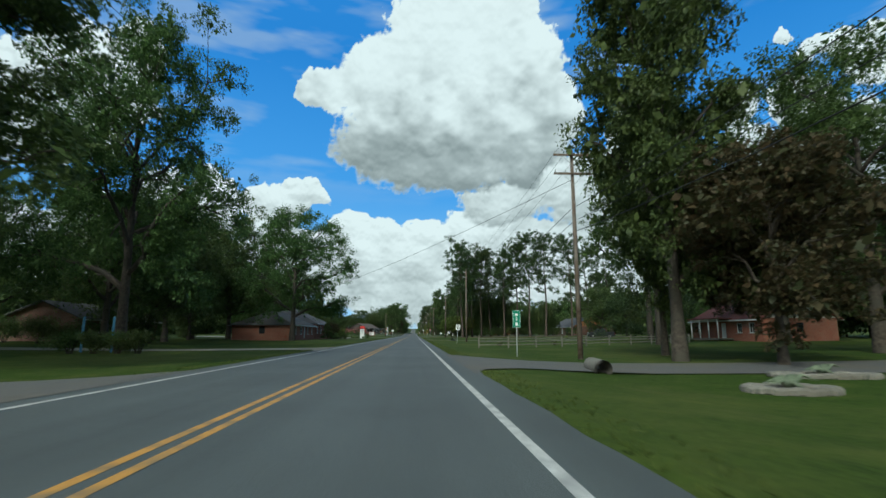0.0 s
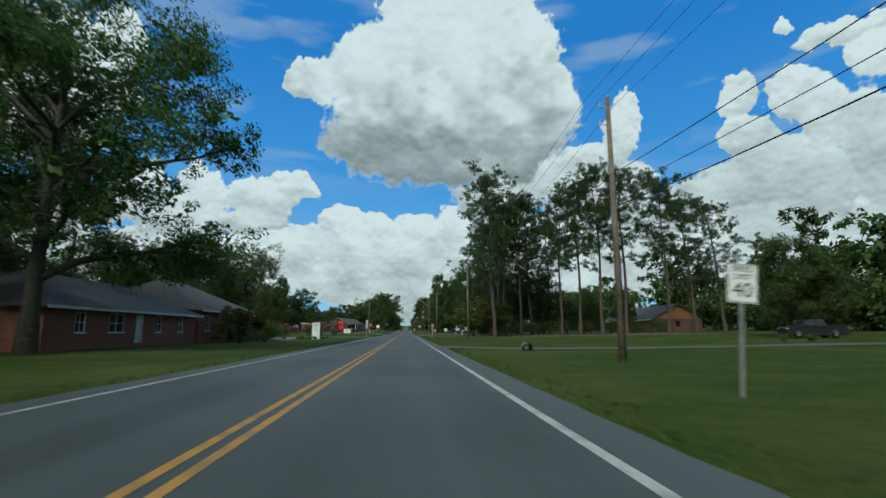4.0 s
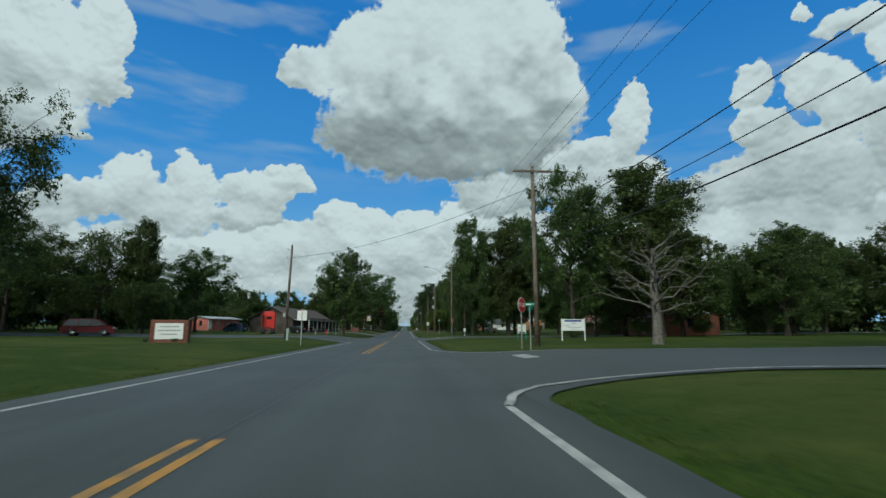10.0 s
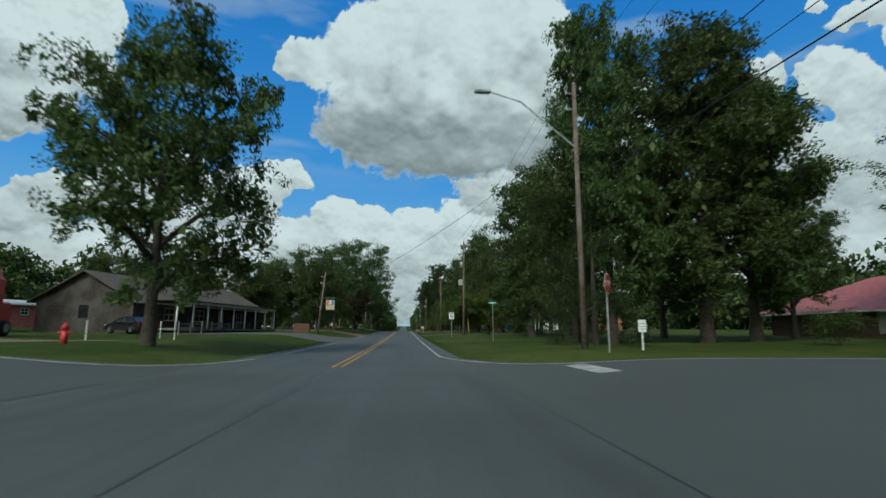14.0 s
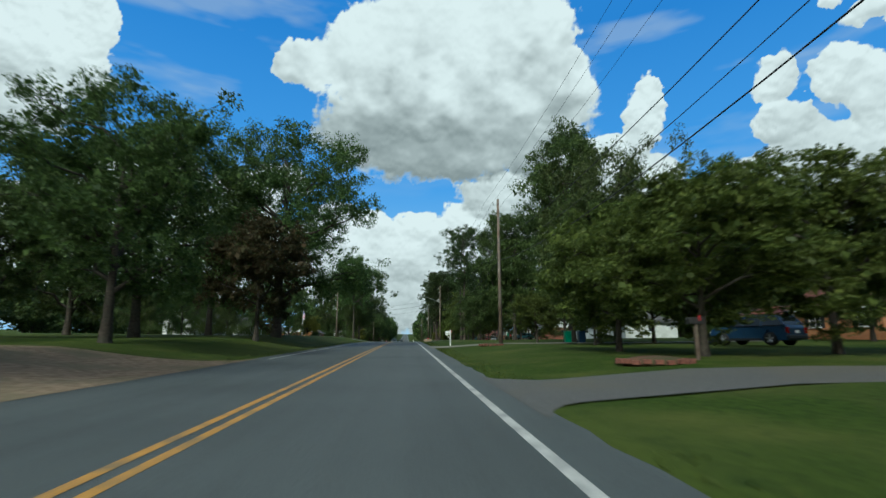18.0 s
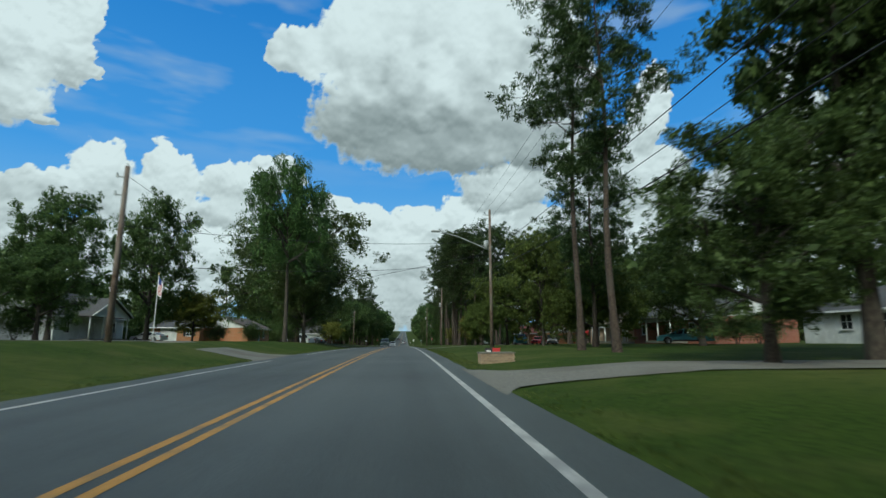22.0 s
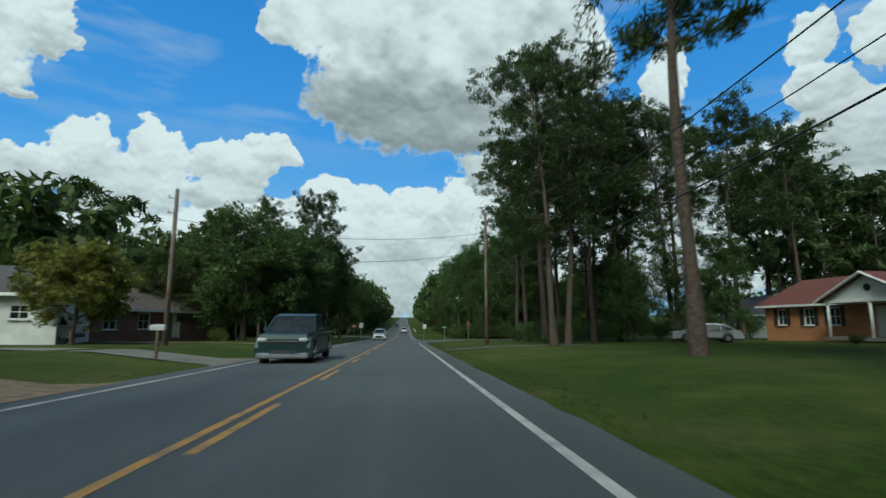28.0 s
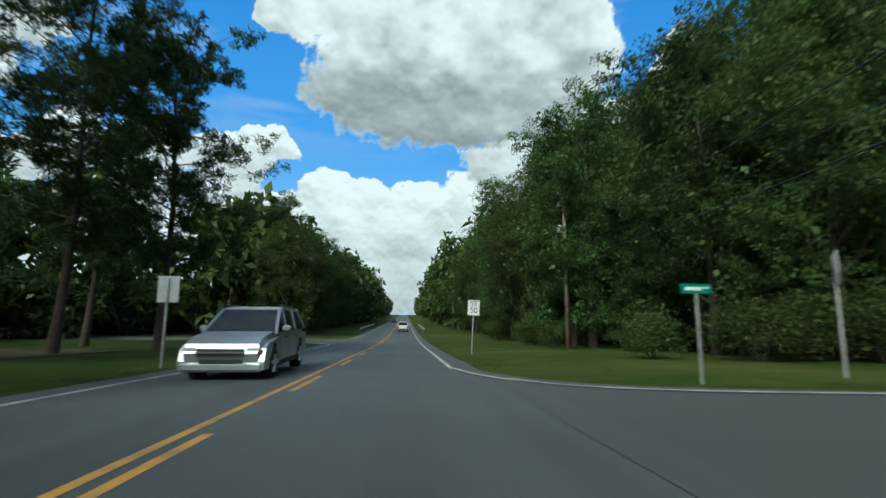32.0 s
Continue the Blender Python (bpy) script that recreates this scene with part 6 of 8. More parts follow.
# ---- rail fence ----
def fence_run(x0, y0, x1, y1, mat, label, rails=(0.45, 0.85, 1.15), gap=2.6, group=""):
    f = tagged(new("rail_fence"), label, "fence", group)
    n = max(1, int(math.hypot(x1 - x0, y1 - y0) / gap))
    pts = [(x0 + (x1 - x0) * i / n, y0 + (y1 - y0) * i / n) for i in range(n + 1)]
    for x, y in pts:
        z = ground_z(x, y)
        part("fence_post", box(0.12, 0.12, 1.45, (x, y, z + 0.4), 0.01), mat, f)
    for (xa, ya), (xb, yb) in zip(pts, pts[1:]):
        for r in rails:
            part("rail", rod((xa, ya, ground_z(xa, ya) + r), (xb, yb, ground_z(xb, yb) + r + 0.03), 0.045, 5), mat, f)
    return f


M_OLDWOOD = material("grey weathered wood", (0.10, 0.09, 0.08), (0.19, 0.175, 0.155), 7, 0.9, 0.3)
fence_run(6.4, 49.7, 34, 62.7, M_OLDWOOD, "grey weathered split-rail fence across a lawn", (0.3, 0.6, 0.88), 3.3)
fence_run(-19.5, 268, -19.5, 288, M_OLDWOOD, "grey wooden porch railing", (0.3, 0.6, 0.9), 2.4)
gr = tagged(new("guard_rail"), "galvanised guard rail at the road's edge", "guard rail", kind="structure")
for x in (-7.0, 3.2):
    for i in range(9):
        y = 600 + 4 * i
        part("rail_post", box(0.12, 0.15, 1.0, (x, y, road_z(y) + 0.3)), M_OLDWOOD, gr)
    part("rail_beam", rod((x, 598, road_z(598) + 0.62), (x, 634, road_z(634) + 0.62), 0.14, 6), M_STEEL, gr)

# ---- houses ----
def brick_material(name, a, b, mortar):
    m = bpy.data.materials.new(name)
    m.use_nodes = True
    n, l = m.node_tree.nodes, m.node_tree.links
    co = n.new("ShaderNodeTexCoord")
    sep, com = n.new("ShaderNodeSeparateXYZ"), n.new("ShaderNodeCombineXYZ")
    add = n.new("ShaderNodeMath")
    l.new(co.outputs["Object"], sep.inputs[0])
    l.new(sep.outputs["X"], add.inputs[0])
    l.new(sep.outputs["Y"], add.inputs[1])
    l.new(add.outputs[0], com.inputs["X"])
    l.new(sep.outputs["Z"], com.inputs["Y"])
    br = n.new("ShaderNodeTexBrick")
    br.inputs["Color1"].default_value, br.inputs["Color2"].default_value, br.inputs["Mortar"].default_value = (*a, 1), (*b, 1), (*mortar, 1)
    br.inputs["Scale"].default_value, br.inputs["Mortar Size"].default_value = 1.0, 0.008
    br.inputs["Brick Width"].default_value, br.inputs["Row Height"].default_value = 0.21, 0.075
    l.new(com.outputs[0], br.inputs["Vector"])
    ns = n.new("ShaderNodeTexNoise")
    ns.inputs["Scale"].default_value, ns.inputs["Detail"].default_value = 0.9, 5
    l.new(co.outputs["Object"], ns.inputs["Vector"])
    hs = n.new("ShaderNodeHueSaturation")
    rg = n.new("ShaderNodeMapRange")
    rg.inputs["To Min"].default_value, rg.inputs["To Max"].default_value = 0.75, 1.2
    l.new(ns.outputs["Fac"], rg.inputs["Value"])
    l.new(rg.outputs[0], hs.inputs["Value"])
    l.new(br.outputs["Color"], hs.inputs["Color"])
    l.new(hs.outputs["Color"], n["Principled BSDF"].inputs["Base Color"])
    n["Principled BSDF"].inputs["Roughness"].default_value = 0.9
    bp = n.new("ShaderNodeBump")
    bp.inputs["Strength"].default_value, bp.inputs["Distance"].default_value = 0.4, 0.01
    l.new(br.outputs["Fac"], bp.inputs["Height"])
    bp.invert = True
    l.new(bp.outputs[0], n["Principled BSDF"].inputs["Normal"])
    return m


M_BRICK = brick_material("red brick", (0.21, 0.062, 0.035), (0.30, 0.095, 0.052), (0.26, 0.2, 0.16))
M_BRICKO = brick_material("orange brick", (0.34, 0.125, 0.045), (0.42, 0.17, 0.06), (0.32, 0.24, 0.17))
M_BRICKD = brick_material("brown brick", (0.12, 0.055, 0.04), (0.18, 0.085, 0.06), (0.2, 0.17, 0.14))
M_BRICKT = brick_material("tan brick", (0.36, 0.24, 0.15), (0.44, 0.31, 0.2), (0.35, 0.3, 0.24))
M_SIDING = material("white siding", (0.55, 0.57, 0.57), (0.66, 0.68, 0.67), 3, 0.7, 0.1, third=(0.5, 0.52, 0.5), third_scale=0.7)
M_ROSE = material("rose painted block", (0.36, 0.11, 0.09), (0.45, 0.15, 0.12), 3, 0.85, 0.15, third=(0.28, 0.1, 0.08), third_scale=0.8)
M_SHINGLE = material("grey shingles", (0.045, 0.045, 0.047), (0.10, 0.10, 0.10), 9, 0.9, 0.4, 30, third=(0.075, 0.07, 0.065), third_scale=0.5)
M_SHINGLEB = material("brown shingles", (0.075, 0.055, 0.045), (0.14, 0.11, 0.09), 9, 0.9, 0.4, 30, third=(0.09, 0.08, 0.07), third_scale=0.5)
M_SHINGLER = material("dark red shingles", (0.10, 0.03, 0.025), (0.17, 0.055, 0.042), 9, 0.9, 0.4, 30, third=(0.12, 0.05, 0.04), third_scale=0.5)
M_REDMETAL = material("red metal roof", (0.36, 0.085, 0.06), (0.46, 0.125, 0.09), 2, 0.5, 0.05, third=(0.3, 0.1, 0.08), third_scale=0.6)
M_TIN = material("pale tin roof", (0.42, 0.44, 0.46), (0.55, 0.57, 0.58), 3, 0.5, 0.05, third=(0.36, 0.34, 0.32), third_scale=0.7)
M_SHUTTER = material("black shutters", (0.012, 0.013, 0.013), (0.025, 0.026, 0.026), 5, 0.6, 0.0)
M_BARNWOOD = material("dark barn boards", (0.030, 0.022, 0.018), (0.066, 0.050, 0.041), 6, 0.9, 0.3, third=(0.09, 0.08, 0.075), third_scale=0.6)


def wall_cells(length, height, holes, thick, y0):
    """A wall with real openings, as blocks between them."""
    xs = sorted({-length / 2, length / 2, *[h[0] - h[1] / 2 for h in holes], *[h[0] + h[1] / 2 for h in holes]})
    zs = sorted({-0.6, height, *[h[2] for h in holes], *[h[2] + h[3] for h in holes]})
    solid = {}
    for i, (xa, xb) in enumerate(zip(xs, xs[1:])):
        for j, (za, zb) in enumerate(zip(zs, zs[1:])):
            cx, cz = (xa + xb) / 2, (za + zb) / 2
            solid[i, j] = not any(abs(cx - h[0]) < h[1] / 2 and h[2] < cz < h[2] + h[3] for h in holes)
    bm, made = bmesh.new(), {}

    def vert(i, k, j):
        if (i, k, j) not in made:
            made[i, k, j] = bm.verts.new((xs[i], y0 + thick * k, zs[j]))
        return made[i, k, j]

    def face(*q):
        bm.faces.new([vert(*c) for c in q])
    for (i, j), s in solid.items():
        if s:
            face((i, 0, j), (i + 1, 0, j), (i + 1, 0, j + 1), (i, 0, j + 1))
            face((i, 1, j), (i, 1, j + 1), (i + 1, 1, j + 1), (i + 1, 1, j))
            if not solid.get((i - 1, j)):
                face((i, 0, j), (i, 0, j + 1), (i, 1, j + 1), (i, 1, j))
            if not solid.get((i + 1, j)):
                face((i + 1, 0, j), (i + 1, 1, j), (i + 1, 1, j + 1), (i + 1, 0, j + 1))
            if not solid.get((i, j - 1)):
                face((i, 0, j), (i, 1, j), (i + 1, 1, j), (i + 1, 0, j))
            if not solid.get((i, j + 1)):
                face((i, 0, j + 1), (i + 1, 0, j + 1), (i + 1, 1, j + 1), (i, 1, j + 1))
    bmesh.ops.recalc_face_normals(bm, faces=bm.faces[:])
    return bm


def roof_mesh(length, depth, z, rise, over, hip, thick=0.14):
    a, b = length / 2 + over, depth / 2 + over
    r = a - b * (0.95 if hip else 0)
    r = max(r, 0.2) if hip else a
    slope = rise / (depth / 2)
    e = z - slope * over
    top = [(-a, -b, e), (a, -b, e), (a, b, e), (-a, b, e), (-r, 0, z + rise), (r, 0, z + rise)]
    vs = [(x, y, zz + thick) for x, y, zz in top] + top
    fs = [(0, 1, 5, 4), (2, 3, 4, 5), (1, 2, 5), (3, 0, 4)]
    fs += [tuple(i + 6 for i in f[::-1]) for f in fs]
    fs += [(0, 6, 7, 1), (1, 7, 8, 2), (2, 8, 9, 3), (3, 9, 6, 0)]
    if not hip:
        fs = [(0, 1, 5, 4), (2, 3, 4, 5), (7, 6, 10, 11), (9, 8, 11, 10), (0, 6, 7, 1), (2, 8, 9, 3), (1, 7, 11, 5), (2, 5, 11, 8), (0, 4, 10, 6), (3, 9, 10, 4)]
    bm = bmesh.new()
    v = [bm.verts.new(p) for p in vs]
    for f in fs:
        bm.faces.new([v[i] for i in f])
    bmesh.ops.recalc_face_normals(bm, faces=bm.faces[:])
    return bm


def window(parent, x, z, w, h, y, shutters=False, grid=True):
    win = part("window", box(w - 0.02, 0.02, h - 0.02, (x, y + 0.11, z + h / 2)), M_GLASS_D, parent, "dark reflecting window")
    for s in (-1, 1):
        part("jamb", box(0.06, 0.08, h, (x + s * (w / 2 - 0.03), y + 0.05, z + h / 2)), M_WHITE, win)
        part("rail", box(w - 0.12, 0.08, 0.06, (x, y + 0.05, z + h / 2 + s * (h / 2 - 0.03))), M_WHITE, win)
    part("meeting_rail", box(w - 0.12, 0.06, 0.05, (x, y + 0.06, z + h / 2)), M_WHITE, win)
    part("sill", box(w + 0.14, 0.16, 0.06, (x, y - 0.05, z - 0.03)), M_WHITE, win)
    if grid:
        part("muntin", box(0.03, 0.05, h - 0.12, (x, y + 0.07, z + h / 2)), M_WHITE, win)
    if shutters:
        for s in (-1, 1):
            part("shutter", box(0.34, 0.05, h + 0.1, (x + s * (w / 2 + 0.2), y - 0.03, z + h / 2), 0.01), M_SHUTTER, win)


def door(parent, x, w, h, y, mat):
    d = part("door", box(w - 0.1, 0.05, h - 0.05, (x, y + 0.1, h / 2 + 0.12)), mat, parent)
    for s in (-1, 1):
        part("jamb", box(0.06, 0.1, h, (x + s * (w / 2 - 0.02), y + 0.04, h / 2 + 0.1)), M_WHITE, d)
    part("lintel", box(w, 0.1, 0.07, (x, y + 0.04, h + 0.12)), M_WHITE, d)
    part("handle", rod((x + w * 0.32, y + 0.05, 1.05), (x + w * 0.32, y + 0.0, 1.05), 0.03, 6), M_STEEL, d)
    for k in (0.55, 1.45):
        part("door_panel", box(w * 0.55, 0.02, 0.6, (x, y + 0.07, k + 0.1)), mat, d)


def house(x, y, rz, length, depth, wall_h, rise, wall, roof, label, windows=(), doors=(), hip=False, over=0.5, porch=None, chimney=None, gable=None, garage=None, name="house", dz=0.0, carport=None):
    """A low house; its front looks towards local -y. windows: x, width, height, sill."""
    hs = tagged(new(name), label, "house")
    t = 0.2
    holes = [(wx_, ww, ws, wh) for wx_, ww, wh, ws in windows] + [(dx_, dw, 0.1, dh) for dx_, dw, dh in doors] + ([(garage[0], garage[1], 0.05, garage[2])] if garage else [])
    part("front_wall", wall_cells(length, wall_h, holes, t, -depth / 2), wall, hs)
    part("back_wall", wall_cells(length, wall_h, [], t, depth / 2 - t), wall, hs)
    side = [(0.0, 1.0, 1.0, 1.2)]
    for s in (-1, 1):
        bm = wall_cells(depth - 2 * t, wall_h, side, t, 0)
        bmesh.ops.rotate(bm, verts=bm.verts[:], cent=(0, 0, 0), matrix=Matrix.Rotation(s * math.pi / 2, 3, "Z"))
        bmesh.ops.translate(bm, verts=bm.verts[:], vec=(s * (length / 2 - (0 if s > 0 else 0)), 0, 0))
        sw = part("side_wall", bm, wall, hs)
        if not hip:
            part("gable_end", poly_prism([(-depth / 2, wall_h), (depth / 2, wall_h), (0, wall_h + rise)], 0.16, "x", s * (length / 2 - 0.12)), gable or M_SIDING, hs)
        part("side_window", box(0.05, 0.98, 1.18, (s * (length / 2 - 0.1), 0, 1.6)), M_GLASS_D, hs)
    part("floor_slab", box(length - 0.5, depth - 0.5, 0.1, (0, 0, 0.0)), M_CONCRETE, hs)
    # added black sheet behind the front wall, painting the darkness of the rooms
    part("curtain_wall", box(length - 0.5, 0.05, wall_h, (0, -depth / 2 + 1.6, wall_h / 2)), M_BLACK, hs, "black sheet in place of the unlit interior")
    rf = part("roof", roof_mesh(length, depth, wall_h, rise, over, hip), roof, hs)
    for s in (-1, 1):
        part("fascia", box(length + 2 * over, 0.03, 0.18, (0, s * (depth / 2 + over + 0.017), wall_h - rise / (depth / 2) * over + 0.03)), M_WHITE, rf)
    for wx_, ww, wh, ws in windows:
        window(hs, wx_, ws, ww, wh, -depth / 2, wall in (M_BRICKO,))
    for dx_, dw, dh in doors:
        door(hs, dx_, dw, dh, -depth / 2, M_WHITE)
    if garage:
        g_ = part("garage_door", box(garage[1] - 0.04, 0.05, garage[2], (garage[0], -depth / 2 + 0.1, garage[2] / 2 + 0.05)), M_WHITE, hs, "white panelled garage door")
        for k in range(3):
            part("groove", box(garage[1] - 0.2, 0.01, 0.03, (garage[0], -depth / 2 + 0.07, 0.6 + 0.55 * k)), M_GREY, g_)
    if porch:
        px, pw, pd, gab = porch
        pr = part("porch_floor", box(pw, pd, 0.22, (px, -depth / 2 - pd / 2, 0.05)), M_CONCRETE, hs)
        n = max(2, int(pw / 2.3) + 1)
        for i in range(n):
            cx = px - pw / 2 + 0.2 + (pw - 0.4) * i / (n - 1)
            part("column", rod((cx, -depth / 2 - pd + 0.2, 0.15), (cx, -depth / 2 - pd + 0.2, wall_h - 0.2), 0.09, 8), M_WHITE, hs, "white porch column", True)
        part("porch_beam", box(pw, 0.2, 0.25, (px, -depth / 2 - pd + 0.2, wall_h - 0.1)), M_WHITE, hs)
        if gab:
            g2 = pw * 0.24
            part("pediment", poly_prism([(px - pw / 2, wall_h), (px + pw / 2, wall_h), (px, wall_h + g2)], 0.12, "y", -depth / 2 - pd + 0.2), M_SIDING, hs, "pale gabled pediment")
            ov = 0.35
            for s in (-1, 1):
                bm = bmesh.new()
                q = [(px + s * (pw / 2 + ov), wall_h - 0.22), (px, wall_h + g2 + 0.08)]
                vs = [bm.verts.new((a, yy, z + dz_)) for a, z in q for yy in (-depth / 2 - pd - ov, 0.0) for dz_ in (0, 0.12)]
                for f in ((0, 1, 3, 2), (4, 6, 7, 5), (0, 4, 5, 1), (2, 3, 7, 6), (1, 5, 7, 3), (0, 2, 6, 4)):
                    bm.faces.new([vs[i] for i in f])
                bmesh.ops.recalc_face_normals(bm, faces=bm.faces[:])
                part("porch_roof", bm, roof, hs)
                part("rake_board", rod((q[0][0], -depth / 2 - pd - ov, q[0][1] + 0.05), (q[1][0], -depth / 2 - pd - ov, q[1][1] + 0.05), 0.09, 4), M_WHITE, hs)
            part("gable_vent", rod((px, -depth / 2 - pd + 0.13, wall_h + g2 * 0.45), (px, -depth / 2 - pd + 0.1, wall_h + g2 * 0.45), 0.25, 10), M_BLACK, hs, "round dark gable vent")
        else:
            part("porch_roof", box(pw + 0.5, pd + 0.5, 0.12, (px, -depth / 2 - pd / 2, wall_h + 0.08)), roof, hs)
    if chimney:
        part("chimney", box(0.9, 0.6, wall_h + rise + 0.8, (chimney, depth * 0.15, (wall_h + rise + 0.8) / 2), 0.02), M_BRICK, hs)
    return set_down(hs, x, y, rz, 0.12 + dz)


W1, W2 = 1.0, 1.3
house(-25.7, 100.7, 90, 20.6, 10, 2.6, 2.3, M_BRICK, M_SHINGLE, "low red brick ranch house with a grey hip roof under pecans", [(-7, W1, W2, 0.9), (-3, 1.8, W2, 0.9), (3, W1, W2, 0.9), (7, W1, W2, 0.9)], [(0, 1.0, 2.1)], True)
house(-44, 74, 90, 18, 9, 2.6, 2.0, M_BRICKD, M_SHINGLE, "low brown brick house deep in shade", [(-5, W1, W2, 0.9), (4, 1.6, W2, 0.9)], [(0, 1.0, 2.1)], gable=M_BRICKD)
house(49.3, 71.8, -90, 16, 10, 2.8, 2.6, M_BRICK, M_SHINGLER, "red brick house with a white columned porch", [(-6, W1, W2, 0.9), (6, W1, W2, 0.9), (3.5, W1, W2, 0.9)], [(0, 1.0, 2.1)], porch=(-1.5, 7, 2.2, False))
house(58, 178, -90, 26, 11, 2.7, 3.0, M_BRICKD, M_SHINGLE, "long brown brick house with a dark roof behind pines", [(-8, W1, W2, 0.9), (6, 2.0, W2, 0.9)], [(0, 1.0, 2.1)], gable=M_BRICKO)
house(-27.8, 121.6, 90, 19.4, 14, 3.2, 3.4, M_BRICK, M_SHINGLE, "red brick clinic with a dark hip roof and arched window", [(-7.4, 1.2, 1.6, 1.0), (-3.4, 1.2, 1.6, 1.0), (7, 1.2, 1.6, 1.0)], [(3, 1.6, 2.2)], True, name="clinic")
house(-48.8, 292, 62, 9.5, 6, 2.7, 0.5, M_ROSE, M_TIN, "low rose-painted block building with a flat tin roof", [(-2, 0.9, 0.8, 1.4), (1, 0.9, 0.8, 1.4), (3.5, 0.9, 0.8, 1.4)], [(-4.5, 1.0, 2.1)], name="workshop")
house(-27, 283, 78, 24, 10, 2.7, 2.6, M_BARNWOOD, M_SHINGLEB, "long dark board shop with a pale tin porch roof", [(-7, 1.6, 1.2, 0.9), (-2, 1.6, 1.2, 0.9), (6, 1.2, 1.0, 1.0)], [(2, 1.0, 2.1)], porch=(0, 20, 3.0, False), gable=M_BARNWOOD, name="shop")
house(46.5, 262, -90, 26, 13, 2.6, 3.0, M_BRICKD, M_REDMETAL, "low house with a wide red metal roof under trees", [(-6, 1.6, W2, 0.9), (4, 1.6, W2, 0.9)], [(0, 1.0, 2.1)], True, 1.2)
house(42.5, 331.5, -80, 8, 7, 2.8, 2.2, M_BRICKO, M_SHINGLER, "small orange brick house with white gable trim", [(-2, 1.2, W2, 0.9), (2.5, 1.2, W2, 0.9)], [], chimney=2)
house(48.5, 350, -90, 12, 7, 2.5, 1.2, M_SIDING, M_REDMETAL, "white bungalow with a red awning roof behind trees", [(-3, W1, W2, 0.9), (3, W1, W2, 0.9)], [(0, 1.0, 2.1)], porch=(2, 5, 2, False))
house(41, 383, -90, 27, 9, 2.6, 2.0, M_SIDING, M_SHINGLE, "long white ranch house with a grey hip roof", [(-9, 1.2, W2, 0.9), (-5, 2.0, W2, 0.9), (1, 1.0, W2, 0.9), (10, 1.0, W2, 0.9)], [(4, 1.0, 2.1)], True, garage=(7.2, 2.6, 2.1))
house(36, 411, -90, 18, 9, 2.7, 2.1, M_BRICK, M_SHINGLE, "brick ranch house with white porch posts behind oaks", [(-6, 1.4, W2, 0.9), (5, 1.2, W2, 0.9)], [(0, 1.0, 2.1)], porch=(1, 6, 2, False))
house(-46, 424, 90, 15, 9, 3.2, 3.0, M_SIDING, M_SHINGLE, "white frame house with porch columns among trees", [(-5, W1, 1.5, 0.9), (5, W1, 1.5, 0.9)], [(0, 1.0, 2.1)], porch=(0, 9, 2.4, True))
house(-44, 397, 70, 9, 8, 3.0, 3.2, M_SIDING, M_SHINGLE, "white gabled cottage half hidden by shrubs", [(-2.5, W1, W2, 0.9), (2.5, W1, W2, 0.9)], [(0, 1.0, 2.1)])
house(-38, 443, 15, 7, 12, 2.4, 1.4, M_BRICKO, M_SHINGLE, "brick house end with an open white-gabled carport", [(2, 1, 1, 1)], [(-1, 2.4, 2.1)])
house(-32, 452, 90, 14, 9, 2.7, 2.0, M_BRICKO, M_SHINGLEB, "orange brick house deep in the shade of an oak", [(-3, 1.2, W2, 0.9), (3, 1.2, W2, 0.9)], [(0, 1.0, 2.1)])
house(-24, 484, 20, 6.5, 9, 2.8, 1.7, M_SIDING, M_SHINGLE, "small white sided garage with a low gable", [(1.5, 0.9, 0.8, 1.3)], [], gable=M_SIDING, name="garage")
house(-24.5, 497, 78, 17, 8, 2.6, 2.0, M_BRICKD, M_SHINGLEB, "low brown brick house with white windows", [(-6, 1.3, W2, 0.9), (-2.5, 1.3, W2, 0.9), (5, 1.0, 1.1, 1.0), (7, 1.0, 1.1, 1.0)], [(1.5, 1.0, 2.1)])
house(38.5, 229, -90, 11, 8, 2.7, 2.0, M_BRICK, M_SHINGLER, "red brick house with a dark red roof behind trees", [(-3, 1.2, W2, 0.9), (3, 1.2, W2, 0.9)], [(0, 1.0, 2.1)])
house(39.5, 431.5, -86, 22, 10, 2.7, 2.8, M_BRICKT, M_SHINGLEB, "tan brick ranch house with a deep pillared porch", [(-8, 1.4, W2, 0.9), (-3, 1.4, W2, 0.9), (6, 1.4, W2, 0.9)], [(1, 1.0, 2.1)], porch=(3, 14, 3.2, False))
house(36.5, 483, -86, 20, 9, 2.7, 2.1, M_BRICKO, M_SHINGLER, "orange brick house with a dark red roof and white pediment porch", [(-8.2, 0.9, W2, 0.95), (-5.6, 0.9, W2, 0.95), (-3.4, 0.9, W2, 0.95), (8, 0.9, W2, 0.95)], [(0.2, 1.0, 2.1)], porch=(1.2, 6.5, 2.3, True))
house(46, 512, -90, 12, 8, 2.8, 2.2, M_SIDING, M_SHINGLE, "white frame house glimpsed behind pines", [(-3, W1, W2, 0.9), (3, W1, W2, 0.9)], [(0, 1.0, 2.1)], porch=(0, 5, 2, True))

# ---- vehicles ----
def paint(name, c, metal=0.25, rough=0.28):
    return material(name, tuple(k * 0.93 for k in c), c, 3, rough, 0.0, metal=metal, third=tuple(k * 0.85 for k in c), third_scale=0.7)


